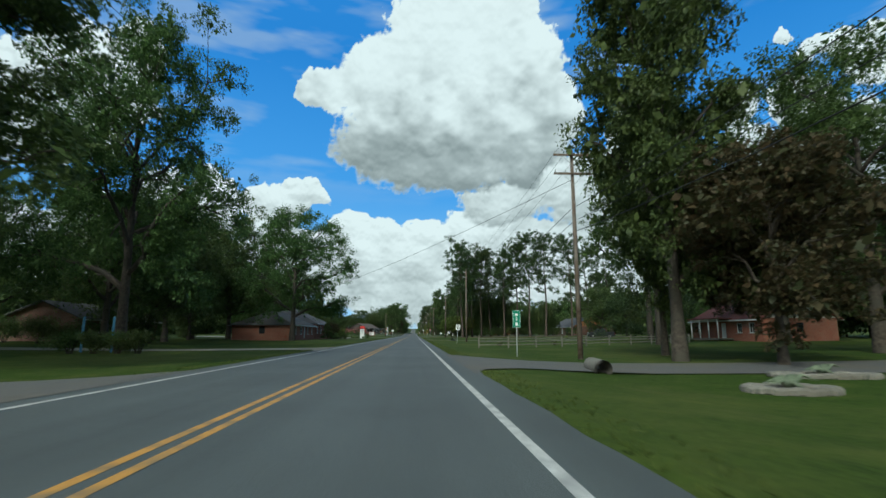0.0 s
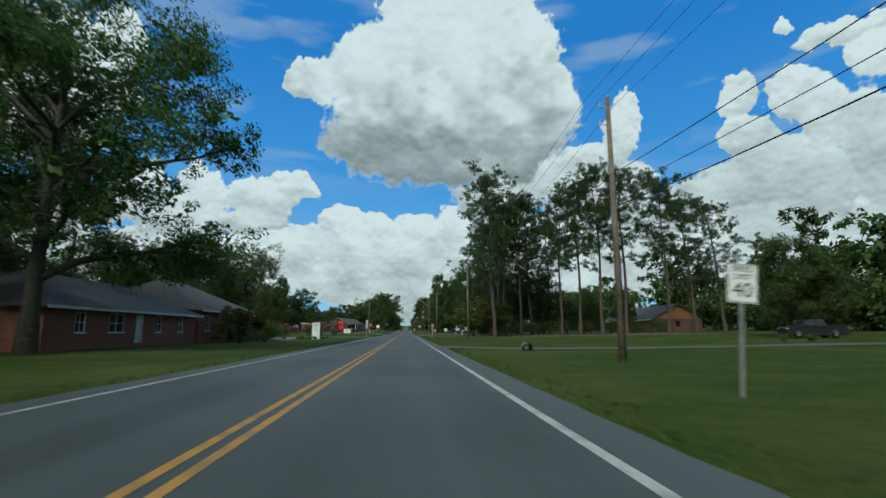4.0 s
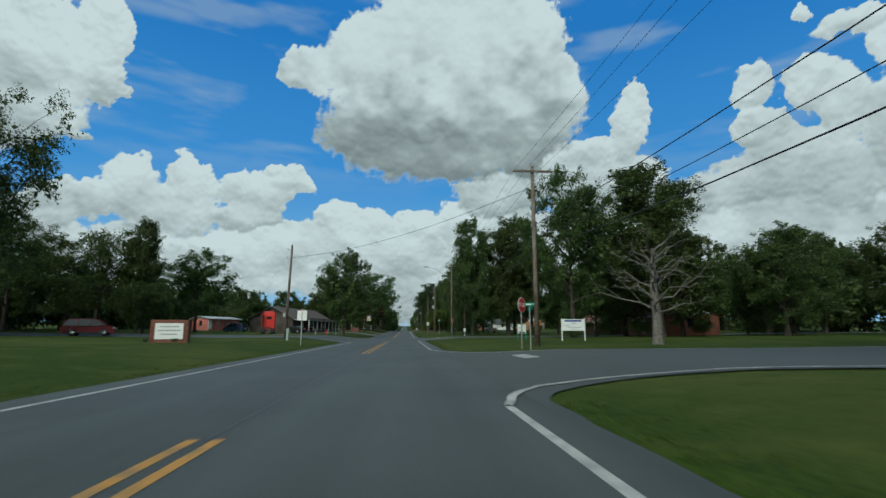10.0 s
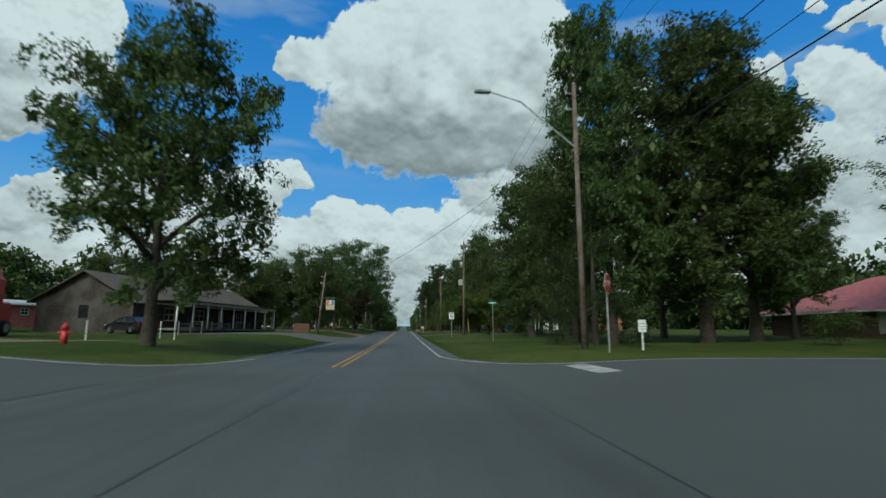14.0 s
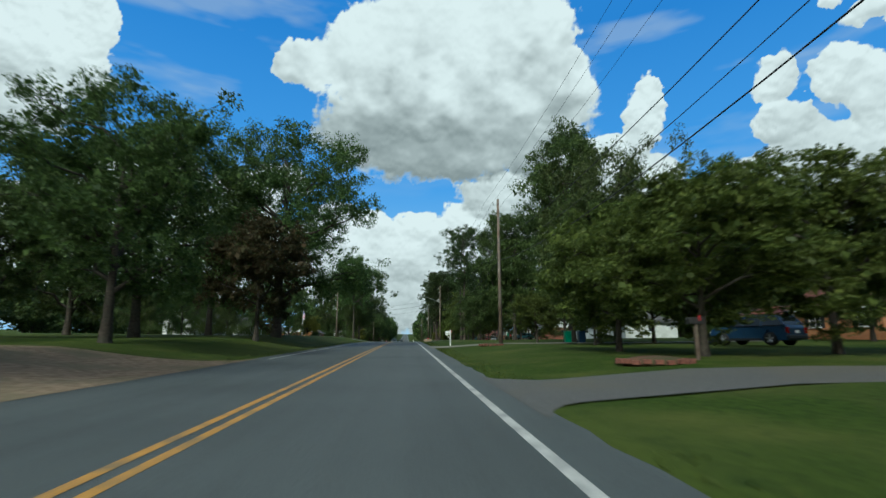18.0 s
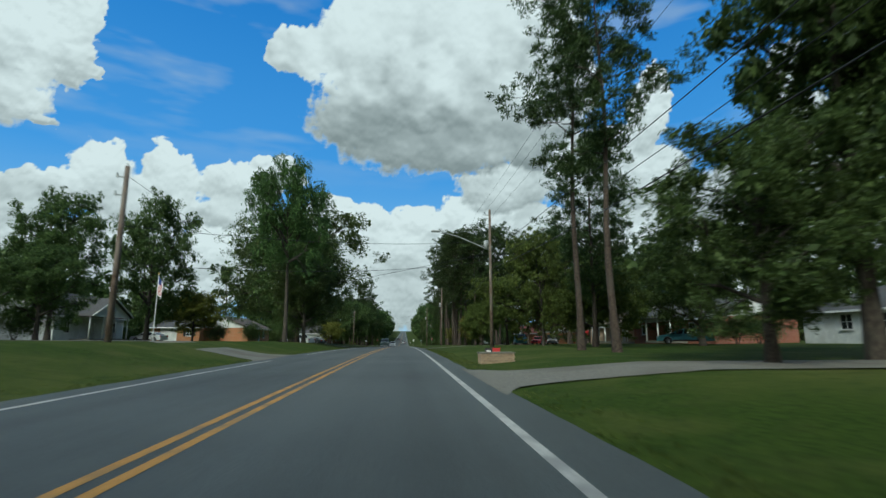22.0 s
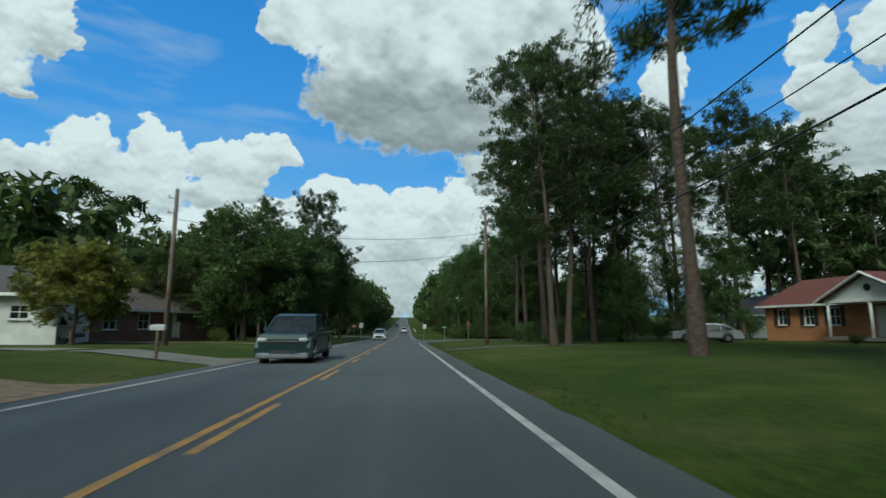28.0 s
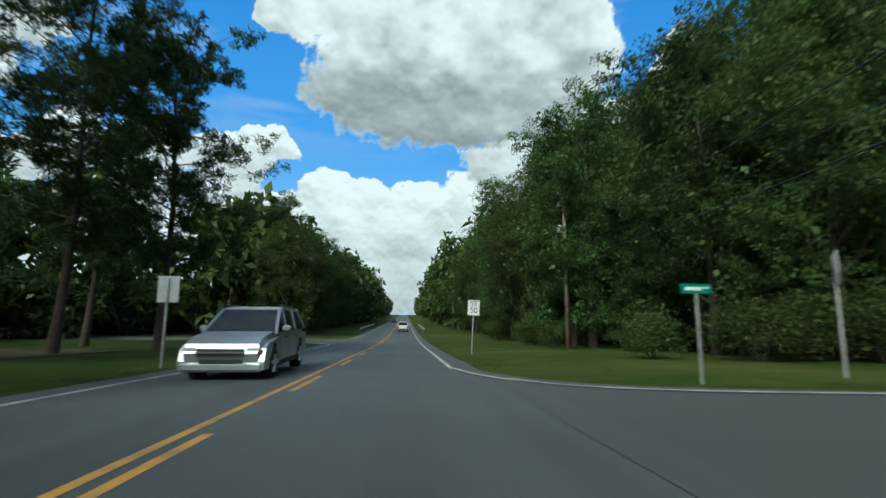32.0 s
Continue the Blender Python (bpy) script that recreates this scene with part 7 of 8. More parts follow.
M_TYRE = material("tyre rubber", (0.012, 0.012, 0.012), (0.025, 0.025, 0.025), 9, 0.85, 0.2)
M_RIM = material("alloy rim", (0.4, 0.41, 0.42), (0.52, 0.53, 0.54), 6, 0.3, 0.0, metal=0.8)
M_TRIM = material("black plastic trim", (0.015, 0.015, 0.016), (0.03, 0.03, 0.031), 7, 0.6, 0.05)
M_LENS = material("clear headlight", (0.36, 0.37, 0.37), (0.48, 0.48, 0.47), 5, 0.12, 0.0)
M_TAIL = material("red tail light", (0.3, 0.008, 0.01), (0.4, 0.015, 0.015), 5, 0.2, 0.0)
M_CHROME = material("chrome", (0.55, 0.56, 0.57), (0.65, 0.66, 0.67), 5, 0.15, 0.0, metal=1.0)


def arch(yc, r, zb, n=7):
    return [(yc + r * math.cos(math.pi * i / n), zb + r * math.sin(math.pi * i / n)) for i in range(n + 1)]


SHAPES = {
    # length, width, wheel radius, front axle, rear axle, body outline over the sills, cabin outline, roof z
    "suv": (4.7, 1.84, 0.36, 1.42, -1.42, [(2.28, 0.45), (2.36, 0.66), (2.28, 0.86), (1.95, 0.99), (1.05, 1.10), (-2.2, 1.12), (-2.33, 0.95), (-2.33, 0.5)], [(1.15, 1.06), (0.3, 1.62), (-0.3, 1.69), (-1.75, 1.64), (-2.22, 1.10)]),
    "sedan": (4.75, 1.8, 0.33, 1.42, -1.38, [(2.33, 0.40), (2.37, 0.62), (2.2, 0.78), (1.1, 0.92), (-1.75, 0.98), (-2.33, 0.92), (-2.36, 0.5)], [(1.2, 0.90), (0.35, 1.36), (-0.5, 1.43), (-1.15, 1.36), (-1.85, 0.97)]),
    "van": (4.9, 1.95, 0.35, 1.5, -1.4, [(2.42, 0.42), (2.45, 0.75), (2.2, 0.98), (1.6, 1.06), (-2.3, 1.08), (-2.42, 0.9), (-2.42, 0.45)], [(1.7, 1.04), (0.8, 1.72), (0, 1.8), (-1.9, 1.76), (-2.35, 1.06)]),
    "pickup": (5.5, 1.95, 0.39, 1.75, -1.65, [(2.72, 0.5), (2.76, 0.85), (2.6, 1.1), (1.4, 1.18), (-2.7, 1.2), (-2.75, 1.0), (-2.75, 0.55)], [(1.45, 1.14), (0.75, 1.75), (0.2, 1.83), (-0.75, 1.8), (-1.0, 1.18)]),
}


def cross_taper(bm, half, belt, top, shrink):
    """Narrows a slab towards its roof, as car cabins do."""
    for v in bm.verts:
        k = max(0.0, (v.co.z - belt) / (top - belt))
        v.co.x *= 1 - shrink * min(k, 1.0)


def vehicle(kind_, body, x, y, rz, label, z=None, chrome=False, name=None):
    ln, w, wr, fa, ra, outline, cabin = SHAPES[kind_]
    car = tagged(new(name or {"suv": "suv", "sedan": "car", "van": "minivan", "pickup": "pickup_truck"}[kind_]), label, {"suv": "car", "sedan": "car", "van": "van", "pickup": "pickup truck"}[kind_])
    sill = 0.30
    low = [(outline[-1][0], sill)] + arch(ra, wr + 0.07, sill)[::-1] + arch(fa, wr + 0.07, sill)[::-1] + [(outline[0][0], sill)]
    bm = poly_prism(outline + low, w - 0.02, "x")
    rim_edges = [e for e in bm.edges if abs(abs(e.verts[0].co.x) - (w - 0.02) / 2) < 1e-4 and (e.verts[0].co.x > 0) == (e.verts[1].co.x > 0) and min(e.verts[0].co.z, e.verts[1].co.z) > 0.6]
    bmesh.ops.bevel(bm, geom=rim_edges, offset=0.13, segments=4, affect="EDGES")
    b = part("body", bm, body, car)
    top = max(q[1] for q in cabin)
    belt = cabin[0][1]
    bm = poly_prism(cabin, w - 0.14, "x")
    cross_taper(bm, w / 2, belt, top, 0.20)
    part("glass", bm, M_GLASS_D, car, "dark car windows")
    # roof skin and pillars in body colour
    rf = [(q[0], q[1]) for q in cabin[1:-1]]
    bm = poly_prism([(a, z + 0.015) for a, z in rf] + [(a, z - 0.07) for a, z in rf[::-1]], w - 0.11, "x")
    cross_taper(bm, w / 2, belt, top, 0.20)
    part("roof", bm, body, car)
    for s in (-1, 1):
        def side(a, z):
            return (s * (w / 2 - 0.062) * (1 - 0.20 * max(0, (z - belt) / (top - belt))), a, z)
        pil = [(cabin[0], cabin[1]), (cabin[-1], cabin[-2])]
        mids = [0.1, -0.95] if kind_ != "pickup" else [0.15]
        for a in mids:
            pil.append(((a, belt), (a - 0.05, top - 0.06)))
        for p0, p1 in pil:
            part("pillar", rod(side(*p0), side(*p1), 0.045, 5), body, car)
        part("side_sill", box(0.05, fa - ra - 2 * wr - 0.2, 0.12, (s * (w / 2 - 0.015), (fa + ra) / 2, sill + 0.04)), M_TRIM, car)
        part("waist_trim", box(0.015, (cabin[0][0] - cabin[-1][0]) * 0.9, 0.025, (s * (w / 2 - 0.05), (cabin[0][0] + cabin[-1][0]) / 2, belt + 0.03)), M_CHROME if chrome else M_TRIM, car)
        mr = part("mirror", box(0.2, 0.1, 0.14, (s * (w / 2 + 0.08), cabin[0][0] - 0.45, belt + 0.1), 0.03), body, car)
        for a in ((0.55, -0.55) if kind_ != "pickup" else (0.3,)):
            part("door_handle", box(0.03, 0.16, 0.03, (s * (w / 2 + 0.0), a - 0.2, belt - 0.12)), M_CHROME if chrome else M_TRIM, car)
        for a in ((0.95, 0.05, -1.0) if kind_ != "pickup" else (1.05, -0.85)):
            part("door_gap", box(0.01, 0.012, 0.5, (s * (w / 2 - 0.012), a, belt - 0.33)), M_TRIM, car)
        yf, yr = outline[1][0], outline[-2][0]
        part("headlight", box(0.34, 0.16, 0.13, (s * (w / 2 - 0.25), yf - 0.10, outline[1][1] + 0.07), 0.04), M_LENS, car, "clear glass headlight")
        part("tail_light", box(0.22, 0.08, 0.34, (s * (w / 2 - 0.13), yr + 0.0, outline[-2][1] - 0.12), 0.02), M_TAIL, car, "red tail light")
        for yy in (fa, ra):
            wh = part("wheel", rod((s * (w / 2 - 0.24), yy, wr), (s * (w / 2 - 0.01), yy, wr), wr, 20), M_TYRE, car, "black tyre", True)
            part("rim", rod((s * (w / 2 - 0.05), yy, wr), (s * (w / 2 + 0.0), yy, wr), wr * 0.66, 14, wr * 0.60), M_TRIM, wh)
            for k in range(5):
                a = k * 1.2566 + 0.3
                part("spoke", rod((s * (w / 2 + 0.005), yy, wr), (s * (w / 2 + 0.005), yy + math.cos(a) * wr * 0.62, wr + math.sin(a) * wr * 0.62), 0.045, 4, 0.055), M_RIM, wh)
            part("hub", rod((s * (w / 2 - 0.02), yy, wr), (s * (w / 2 + 0.025), yy, wr), 0.06, 8), M_RIM, wh)
    part("grille", box(w * 0.55, 0.06, 0.16, (0, outline[1][0] - 0.01, outline[1][1] + 0.02), 0.01), M_TRIM, car)
    part("lower_grille", box(w * 0.5, 0.05, 0.16, (0, outline[0][0] + 0.01, 0.46), 0.01), M_TRIM, car)
    part("grille_bar", box(w * 0.55, 0.03, 0.04, (0, outline[1][0] + 0.03, outline[1][1] + 0.02)), M_CHROME, car)
    part("front_bumper", box(w - 0.1, 0.16, 0.20, (0, outline[0][0] - 0.02, 0.36), 0.05), M_CHROME if chrome and kind_ == "pickup" else body, car)
    part("rear_bumper", box(w - 0.08, 0.18, 0.24, (0, outline[-1][0] + 0.0, 0.46), 0.05), M_TRIM if kind_ == "suv" else body, car)
    part("number_plate", box(0.32, 0.02, 0.16, (0, outline[-2][0] - 0.035, outline[-2][1] - 0.2)), M_SIGNW, car, "white number plate")
    if kind_ in ("suv", "van"):
        part("rear_window", poly_prism([(-0.62, cabin[-1][1] + 0.08), (0.62, cabin[-1][1] + 0.08), (0.52, top - 0.14), (-0.52, top - 0.14)], 0.03, "y", cabin[-1][0] + 0.2), M_GLASS_D, car)
        for s in (-1, 1):
            part("roof_rail", rod((s * w * 0.36, 0.3, top + 0.05), (s * w * 0.36, -1.6, top + 0.01), 0.02, 5), M_TRIM, car)
    if kind_ == "pickup":
        part("bed_floor", box(w - 0.3, 1.6, 0.05, (0, -1.85, 1.21)), M_TRIM, car, "dark cargo bed")
        part("tailgate_line", box(w - 0.3, 0.01, 0.02, (0, -2.752, 0.98)), M_TRIM, car)
    part("underbody", box(w - 0.35, ln - 0.5, 0.2, (0, 0, 0.36)), M_TRIM, car)
    zz = ground_z(x, y) + 0.04 if z is None else z
    car.matrix_basis = pose(x, y, zz, math.degrees(math.atan2(road_z(y + 2) - road_z(y - 2), 4)) if z is not None else 0, 0, rz)
    return car


P_WHITE = paint("white car paint", (0.62, 0.63, 0.63), 0.0)
P_SILVER = paint("silver car paint", (0.42, 0.45, 0.48), 0.5)
P_DARK = paint("charcoal car paint", (0.022, 0.026, 0.03), 0.2)
P_GREENP = paint("dark green car paint", (0.018, 0.045, 0.048), 0.25)
P_RED = paint("red car paint", (0.32, 0.02, 0.03), 0.1)
P_MAROON = paint("maroon car paint", (0.11, 0.012, 0.018), 0.2)
P_BLUE = paint("blue car paint", (0.02, 0.06, 0.13), 0.2)
P_TEAL = paint("faded teal paint", (0.07, 0.24, 0.28), 0.0, 0.5)
vehicle("suv", P_WHITE, -0.25, 604, 0, "white suv driving ahead in its lane, seen from behind", road_z(604))
vehicle("suv", P_SILVER, -3.85, 530.3, 180, "silver suv coming the other way with clear headlights", road_z(530.3))
vehicle("pickup", P_GREENP, -4.3, 472.2, 180, "dark green old pickup truck with chrome trim in the oncoming lane", road_z(472.2), True)
vehicle("sedan", P_DARK, -3.9, 690, 180, "dark car far off in the oncoming lane", road_z(690))
vehicle("sedan", P_SILVER, 22.8, 488, 70, "silver saloon parked beside a brick house")
vehicle("suv", P_DARK, 27.5, 496, 70, "grey suv parked beside a house")
vehicle("pickup", P_TEAL, 20.6, 441.5, 172, "faded teal pickup truck parked on a drive")
vehicle("sedan", P_RED, 24.6, 443.8, 150, "red car parked under a tree")
vehicle("suv", P_DARK, 27.8, 446.5, 165, "dark suv parked on a drive")
vehicle("pickup", P_WHITE, -20.2, 455, 60, "white pickup truck parked beside a lawn")
vehicle("sedan", P_DARK, -18.4, 460, 60, "dark car parked beside a white pickup")
vehicle("suv", P_WHITE, -21.5, 482, 100, "white suv parked in front of a garage", name="parked_suv")
vehicle("van", P_MAROON, -34.5, 216, -70, "dark red minivan parked by a lawn")
vehicle("suv", P_WHITE, -46, 207, 60, "white car parked under trees")
vehicle("van", P_BLUE, -36, 268, 70, "dark blue minivan parked on grass")
vehicle("sedan", P_DARK, -23.5, 268, 60, "dark car parked beside the shop")
vehicle("pickup", P_DARK, 40, 108, 80, "dark pickup parked by a far lawn")
vehicle("suv", P_BLUE, 20.5, 316, 20, "blue suv parked in the shade of trees")
vehicle("sedan", P_WHITE, -37, 430, 80, "white car parked by a carport")
vehicle("sedan", P_TEAL, 26, 398, 60, "blue car parked behind trees")

# red road tractor seen from behind
tk = tagged(new("truck_tractor"), "red truck tractor parked on bare dirt, seen from behind", "truck")
P_TRUCK = paint("bright red truck paint", (0.55, 0.03, 0.022), 0.0, 0.4)
cab = part("sleeper_cab", box(2.35, 1.9, 2.75, (0, 1.2, 2.15), 0.10), P_TRUCK, tk)
part("roof_fairing", box(2.2, 1.6, 0.7, (0, 1.25, 3.75), 0.12, 0.88), P_TRUCK, tk)
part("hood", box(1.7, 1.8, 1.3, (0, 3.0, 1.5), 0.12), P_TRUCK, tk)
for s in (-1, 1):
    part("side_fairing", box(0.06, 1.2, 3.1, (s * 1.2, 0.0, 2.2), 0.02), P_TRUCK, tk)
    part("frame_rail", box(0.12, 4.6, 0.28, (s * 0.42, -1.2, 0.95)), M_TRIM, tk)
    part("exhaust", rod((s * 1.05, 0.1, 1.0), (s * 1.05, 0.1, 4.3), 0.07, 8), M_CHROME, tk)
    part("tail_light", box(0.12, 0.05, 0.12, (s * 0.8, -3.5, 0.8)), M_TAIL, tk)
    for yy in (-1.6, -2.9, 3.0):
        for k in ((0.62, 0.98) if yy < 0 else (0.95,)):
            wh = part("wheel", rod((s * (k - 0.13), yy, 0.5), (s * (k + 0.13), yy, 0.5), 0.5, 18), M_TYRE, tk, "black truck tyre", True)
            part("rim", rod((s * (k + 0.1), yy, 0.5), (s * (k + 0.14), yy, 0.5), 0.28, 12), M_RIM, wh)
    part("mud_flap", box(0.6, 0.02, 0.7, (s * 0.8, -3.55, 0.6)), M_TRIM, tk)
part("fifth_wheel", rod((0, -2.2, 1.1), (0, -2.2, 1.2), 0.5, 14), M_TRIM, tk)
part("rear_window", box(0.9, 0.03, 0.5, (0, 0.24, 2.9)), M_GLASS_D, tk)
set_down(tk, -25.2, 253, 12, 0.03)

# ---- yard things ----
M_AGAVE = material("agave leaf", (0.09, 0.12, 0.07), (0.16, 0.19, 0.12), 6, 0.7, 0.1)
def stone_bed(x, y, w, d, label):
    b = tagged(new("flower_bed"), label, "flower bed")
    n = 26
    for i in range(n):
        a = 2 * math.pi * i / n
        bx = box(0.42, 0.28, 0.2, (0, 0, 0.06), 0.05)
        bmesh.ops.rotate(bx, verts=bx.verts[:], cent=(0, 0, 0), matrix=Matrix.Rotation(a + math.pi / 2, 3, "Z"))
        bmesh.ops.translate(bx, verts=bx.verts[:], vec=(math.cos(a) * w / 2, math.sin(a) * d / 2, 0.02 * math.sin(i * 2.1)))
        part("edging_stone", bx, M_CONCRETE, b)
    s = Soup()
    for k in range(26):
        a, t = k * 2.4, 0.35 + 0.6 * ((k * 0.618) % 1)
        q = Vector((math.cos(a), math.sin(a), 0))
        s.tube([(0, 0, 0.05), tuple(q * 0.35 * t + Vector((0, 0, 0.35 * t + 0.1))), tuple(q * 0.75 * t + Vector((0, 0, 0.3 * t)))], [0.05, 0.035, 0.005], 4)
    under(b, "agave", s.mesh("agave", M_AGAVE), "spiky agave in the bed")
    soil = bmesh.new()
    bmesh.ops.create_circle(soil, cap_ends=True, radius=1, segments=24)
    for v in soil.verts:
        v.co = Vector((v.co.x * w / 2, v.co.y * d / 2, 0.05))
    part("soil", soil, M_STRAW, b)
    return set_down(b, x, y, -12)


stone_bed(9.6, 14.6, 1.9, 1.3, "stone-edged flower bed with a spiky agave on the lawn")
stone_bed(13.6, 18.3, 3.0, 1.2, "long stone-edged bed beside a driveway")
for k, x in enumerate((-20.4, -19.0, -17.6, -16.4)):
    plant("bush", x, 34.3, 1.1, label="rounded dark clipped hedge shrub by a drive")
# plain posts added for two small cyan marks of unknown kind
for x in (-21.2, -19.3):
    c = tagged(new("bird_post"), "slim pale blue post behind a hedge", "post")
    part("shaft", rod((0, 0, -0.2), (0, 0, 2.2), 0.07, 8), M_TEAL, c)
    part("cap", rod((0, 0, 2.2), (0, 0, 2.3), 0.09, 8, 0.03), M_TEAL, c)
    set_down(c, x, 36.6)
def mulch_bed(x, y, w, d, label):
    """A low round bed: a ring of small bricks round a heap of mulch."""
    b = tagged(new("flower_bed"), label, "flower bed")
    first = None
    n = int(3.1 * (w + d) / 2 / 0.24)
    for i in range(n):
        a = 2 * math.pi * i / n
        if first is None:
            first = part("brick", box(0.2, 0.1, 0.12, (0, 0, 0.05), 0.008), M_BRICKS, b)
            ob = first
        else:
            ob = new("brick", first.data)
            ob.parent = b
        ob.matrix_basis = pose(math.cos(a) * w / 2, math.sin(a) * d / 2, 0.015 * math.sin(i * 2.3), 0, 0, math.degrees(a) + 90)
    heap = bmesh.new()
    bmesh.ops.create_uvsphere(heap, u_segments=20, v_segments=8, radius=1)
    for v in heap.verts:
        k = 1 + 0.08 * noise.noise((v.co.x * 3, v.co.y * 3, x))
        v.co = Vector((v.co.x * w * 0.47 * k, v.co.y * d * 0.47 * k, max(-0.1, v.co.z * 0.2)))
    part("mulch", heap, M_STRAW, b, "brown mulch", True)
    return set_down(b, x, y, 0, 0.02)


mulch_bed(6.9, 301.2, 2.0, 1.4, "low round brick-edged bed of brown mulch on a lawn")
mulch_bed(6.2, 323.6, 1.7, 1.2, "low round brick-edged bed beside a driveway")
wl_ = tagged(new("brick_planter"), "low red-brown brick planter under a hanging sign", "planter")
part("wall", box(1.9, 0.6, 1.15, (0, 0, 0.4), 0.02), M_BRICKS, wl_)
part("coping", box(1.98, 0.68, 0.07, (0, 0, 1.0), 0.01), M_CONCRETE, wl_)
lay_bricks(wl_, [(-0.84 + 0.21 * i, 0.2) for i in range(9)], 12, -0.3, material("planter brick face", (0.12, 0.05, 0.038), (0.19, 0.085, 0.06), 14, 0.9, 0.2, spread=0.25))
set_down(wl_, -12.7, 286.2, 0)
for x, m, lab in ((17.4, M_CORAL, "small red and white lawn sign on wire legs"), (18.1, M_TEAL, "small blue and white lawn sign on wire legs")):
    ls = tagged(new("lawn_sign"), lab, "sign")
    bd = part("board", box(0.6, 0.012, 0.42, (0, 0, 0.5)), M_SIGNW, ls)
    part("band", box(0.58, 0.004, 0.17, (0, -0.009, 0.6)), m, bd)
    for k, w_ in ((0.46, 0.4), (0.38, 0.28)):
        part("text_bar", box(w_, 0.004, 0.04, (0, -0.009, k)), M_GREY, bd)
    for k in (-0.2, 0.2):
        part("leg", rod((k, 0.01, -0.15), (k, 0.01, 0.3), 0.006, 5), M_STEEL, ls)
    set_down(ls, x, 283.6, -12)
tr_ = tagged(new("utility_trailer"), "grey open utility trailer parked under a tree", "trailer")
part("bed", box(1.7, 3.2, 0.12, (0, 0, 0.55)), M_OLDWOOD, tr_)
for s in (-1, 1):
    for k in range(3):
        part("side_board", box(0.04, 3.2, 0.15, (s * 0.84, 0, 0.70 + 0.19 * k)), M_OLDWOOD, tr_)
    for y in (-1.5, 0.0, 1.5):
        part("stake", box(0.05, 0.06, 0.66, (s * 0.88, y, 0.88)), M_STEEL, tr_)
    wh = part("wheel", rod((s * 0.9, -0.2, 0.33), (s * 1.08, -0.2, 0.33), 0.33, 16), M_TYRE, tr_, "black tyre", True)
    part("rim", rod((s * 1.06, -0.2, 0.33), (s * 1.095, -0.2, 0.33), 0.18, 10), M_RIM, wh)
part("tailgate", box(1.6, 0.05, 0.6, (0, -1.62, 0.9)), M_OLDWOOD, tr_)
part("drawbar", rod((0, 1.6, 0.5), (0, 2.7, 0.45), 0.05, 6), M_STEEL, tr_)
part("jockey_wheel", rod((-0.04, 2.5, 0.1), (0.04, 2.5, 0.1), 0.1, 10), M_TYRE, tr_)
set_down(tr_, 21.6, 285.2, 24, 0.02)
# bare dead tree on the library lawn
rng_d = np.random.default_rng(91)
dt = tagged(new("dead_tree"), "bare grey dead tree with spreading branches on a lawn", "tree")
tr, br = Soup(), Soup()
tr.tube([(0, 0, -0.2), (0.05, 0, 1.5), (0, 0.1, 3.6), (0.1, 0, 6.0)], [0.36, 0.28, 0.22, 0.10], 9)
for i in range(22):
    a, z0 = i * 2.4, 1.9 + 4.0 * i / 22
    ln_ = (3.6 - 0.09 * i) * (0.7 + 0.5 * rng_d.random())
    b = Vector((math.cos(a) * ln_, math.sin(a) * ln_, z0 + ln_ * (0.25 + 0.5 * i / 22)))
    pts = curve_points((0, 0, z0), b, 0.08, rng_d, 4, 0.06)
    br.tube(pts, [0.08, 0.06, 0.045, 0.03, 0.012], 5)
    for j in range(4):
        q = Vector(pts[1 + j % 4])
        e = q + Vector((math.cos(a + rng_d.normal()), math.sin(a + rng_d.normal()), rng_d.normal() * 0.5 + 0.3)) * ln_ * 0.35
        br.tube([tuple(q), tuple((q + e) / 2 + Vector((0, 0, 0.1))), tuple(e)], [0.03, 0.02, 0.008], 4)
under(dt, "trunk", tr.mesh("trunk", M_GREYBARK))
under(dt, "branchwork", br.mesh("branchwork", M_GREYBARK))
set_down(dt, 15.5, 188.2)
fp = tagged(new("flagpole"), "white flagpole with a striped flag hanging down", "flagpole")
part("pole", rod((0, 0, -0.3), (0, 0, 6.2), 0.05, 8, 0.03), M_WHITE, fp)
part("finial", rod((0, 0, 6.2), (0, 0, 6.32), 0.06, 8), M_SYEL, fp)
fl = part("flag", poly_prism([(0.04, 4.2), (0.40, 4.0), (0.45, 5.3), (0.04, 6.0)], 0.05), M_SIGNW, fp, "striped flag hanging limp")
part("canton", poly_prism([(0.05, 5.3), (0.3, 5.1), (0.3, 5.6), (0.05, 5.95)], 0.06), M_BLUE, fl)
for k in range(3):
    part("stripe", poly_prism([(0.1 + 0.11 * k, 4.2), (0.15 + 0.11 * k, 4.17), (0.15 + 0.11 * k, 5.2), (0.1 + 0.11 * k, 5.22)], 0.06), M_RED, fl)
set_down(fp, -22.9, 401.6)
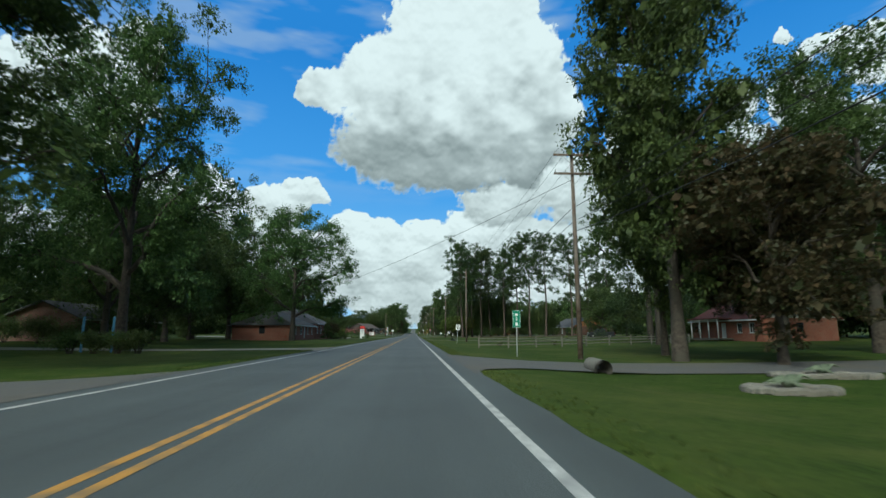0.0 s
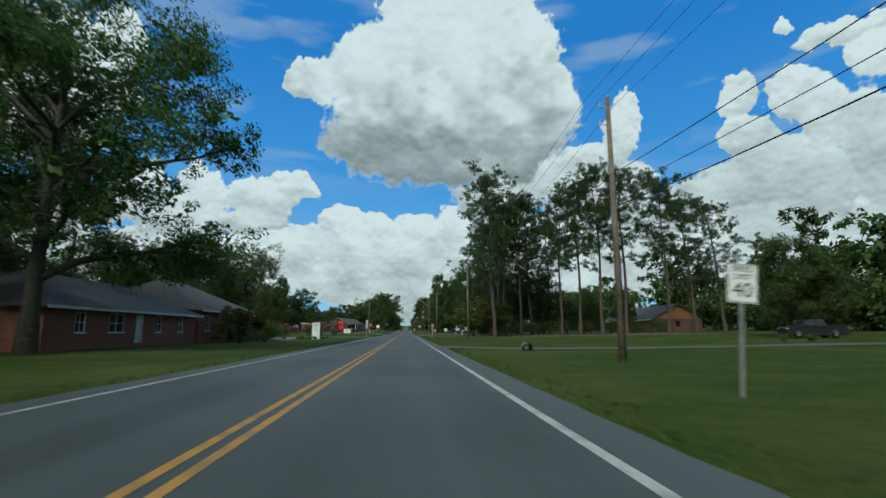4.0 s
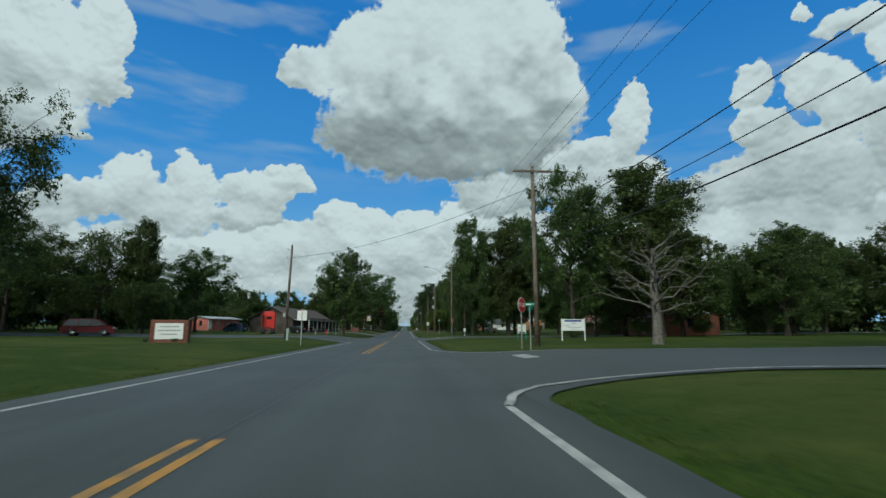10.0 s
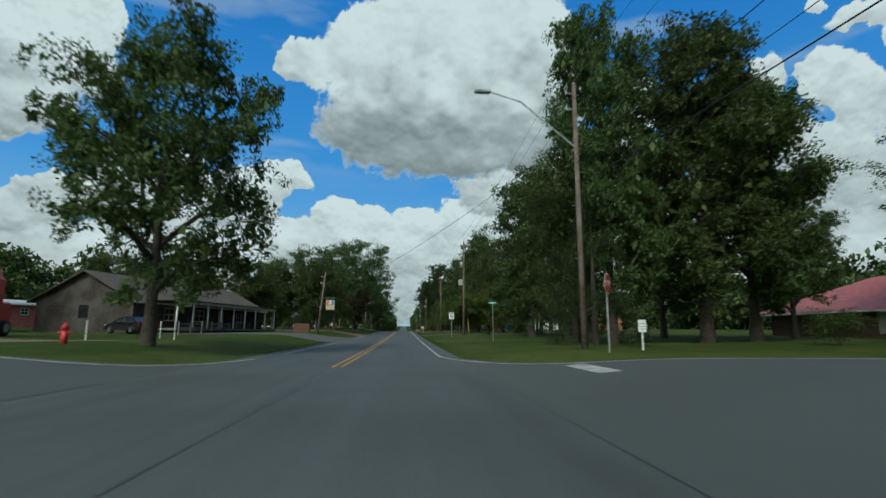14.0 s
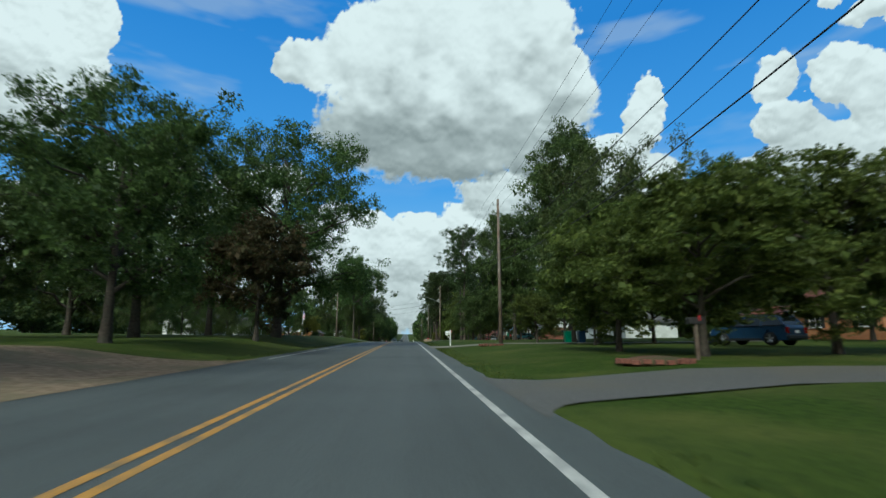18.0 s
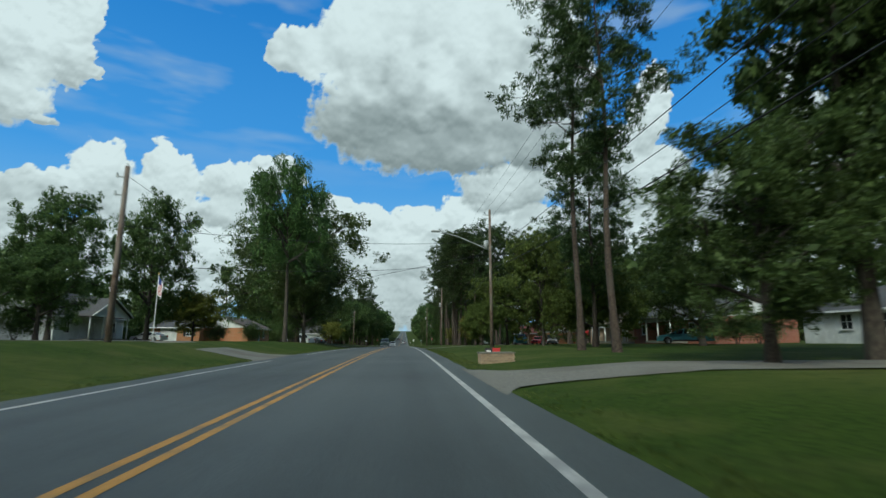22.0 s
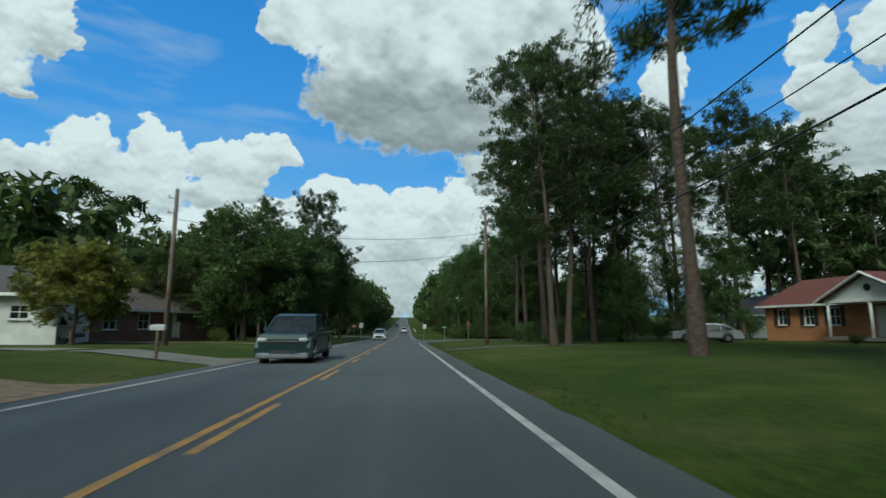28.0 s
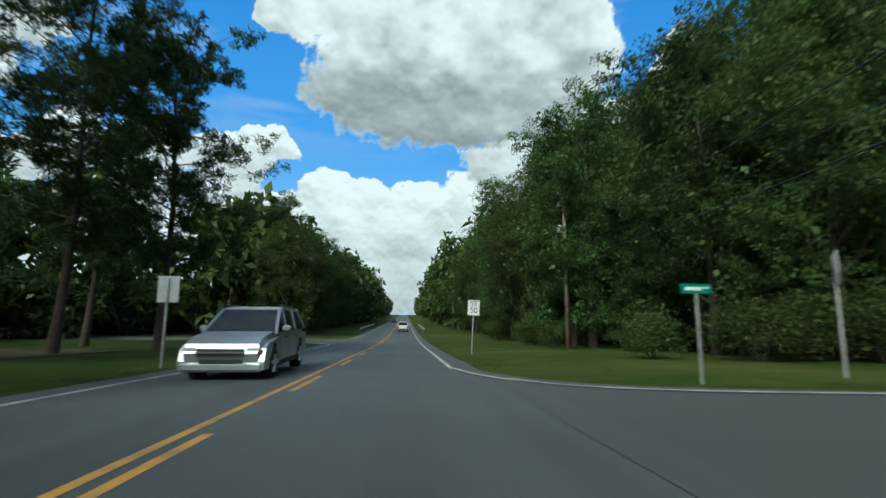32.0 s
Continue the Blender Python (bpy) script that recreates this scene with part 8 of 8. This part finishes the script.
ys = tagged(new("lawn_sign"), "low black and red lawn sign on wire legs", "sign")
part("board", box(0.3, 0.02, 0.3, (-0.15, 0, 0.45)), M_BLACK, ys)
part("board", box(0.3, 0.022, 0.3, (0.15, 0, 0.45)), M_RED, ys)
part("text_bar", box(0.16, 0.004, 0.08, (-0.15, -0.013, 0.47)), M_SIGNW, ys)
for k in (-0.2, 0.2):
    part("leg", rod((k, 0, -0.1), (k, 0, 0.32), 0.008, 5), M_STEEL, ys)
set_down(ys, 3.65, 372.85, -10, -0.05)
bp_ = tagged(new("brick_planter"), "low tan brick planter beside a driveway", "planter")
part("wall", box(1.3, 0.5, 0.4, (0, 0, 0.15), 0.02), M_BRICKT, bp_)
part("coping", box(1.36, 0.56, 0.06, (0, 0, 0.38), 0.01), M_CONCRETE, bp_)
lay_bricks(bp_, [(-0.53 + 0.21 * i, 0.2) for i in range(6)], 5, -0.25, material("tan brick face", (0.25, 0.18, 0.12), (0.34, 0.26, 0.18), 14, 0.9, 0.2, spread=0.2))
set_down(bp_, 3.7, 372.35, 8)
for x, y, m in ((15.6, 331.6, P_BLUE), (14.5, 332, M_GREEN)):
    tb = tagged(new("wheelie_bin"), "plastic wheelie bin standing by the drive", "bin")
    part("bin_body", box(0.55, 0.6, 0.95, (0, 0, 0.5), 0.03), m, tb)
    part("lid", box(0.6, 0.66, 0.06, (0, 0, 1.0), 0.02), m, tb)
    for s in (-1, 1):
        part("wheel", rod((s * 0.24, 0.28, 0.12), (s * 0.3, 0.28, 0.12), 0.12, 10), M_TYRE, tb)
    set_down(tb, x, y)
for y, m in ((437.6, M_GREEN), (435.2, M_RED)):
    pf = tagged(new("porch_flag"), "small flag on a slanting staff at a porch pillar", "flag")
    part("staff", rod((0, 0, 2.0), (-0.8, 0, 2.6), 0.02, 5), M_WHITE, pf)
    part("cloth", poly_prism([(-0.25, 2.15), (-0.8, 2.55), (-0.75, 1.6), (-0.3, 1.4)], 0.03), m, pf)
    set_down(pf, 31.0, y)
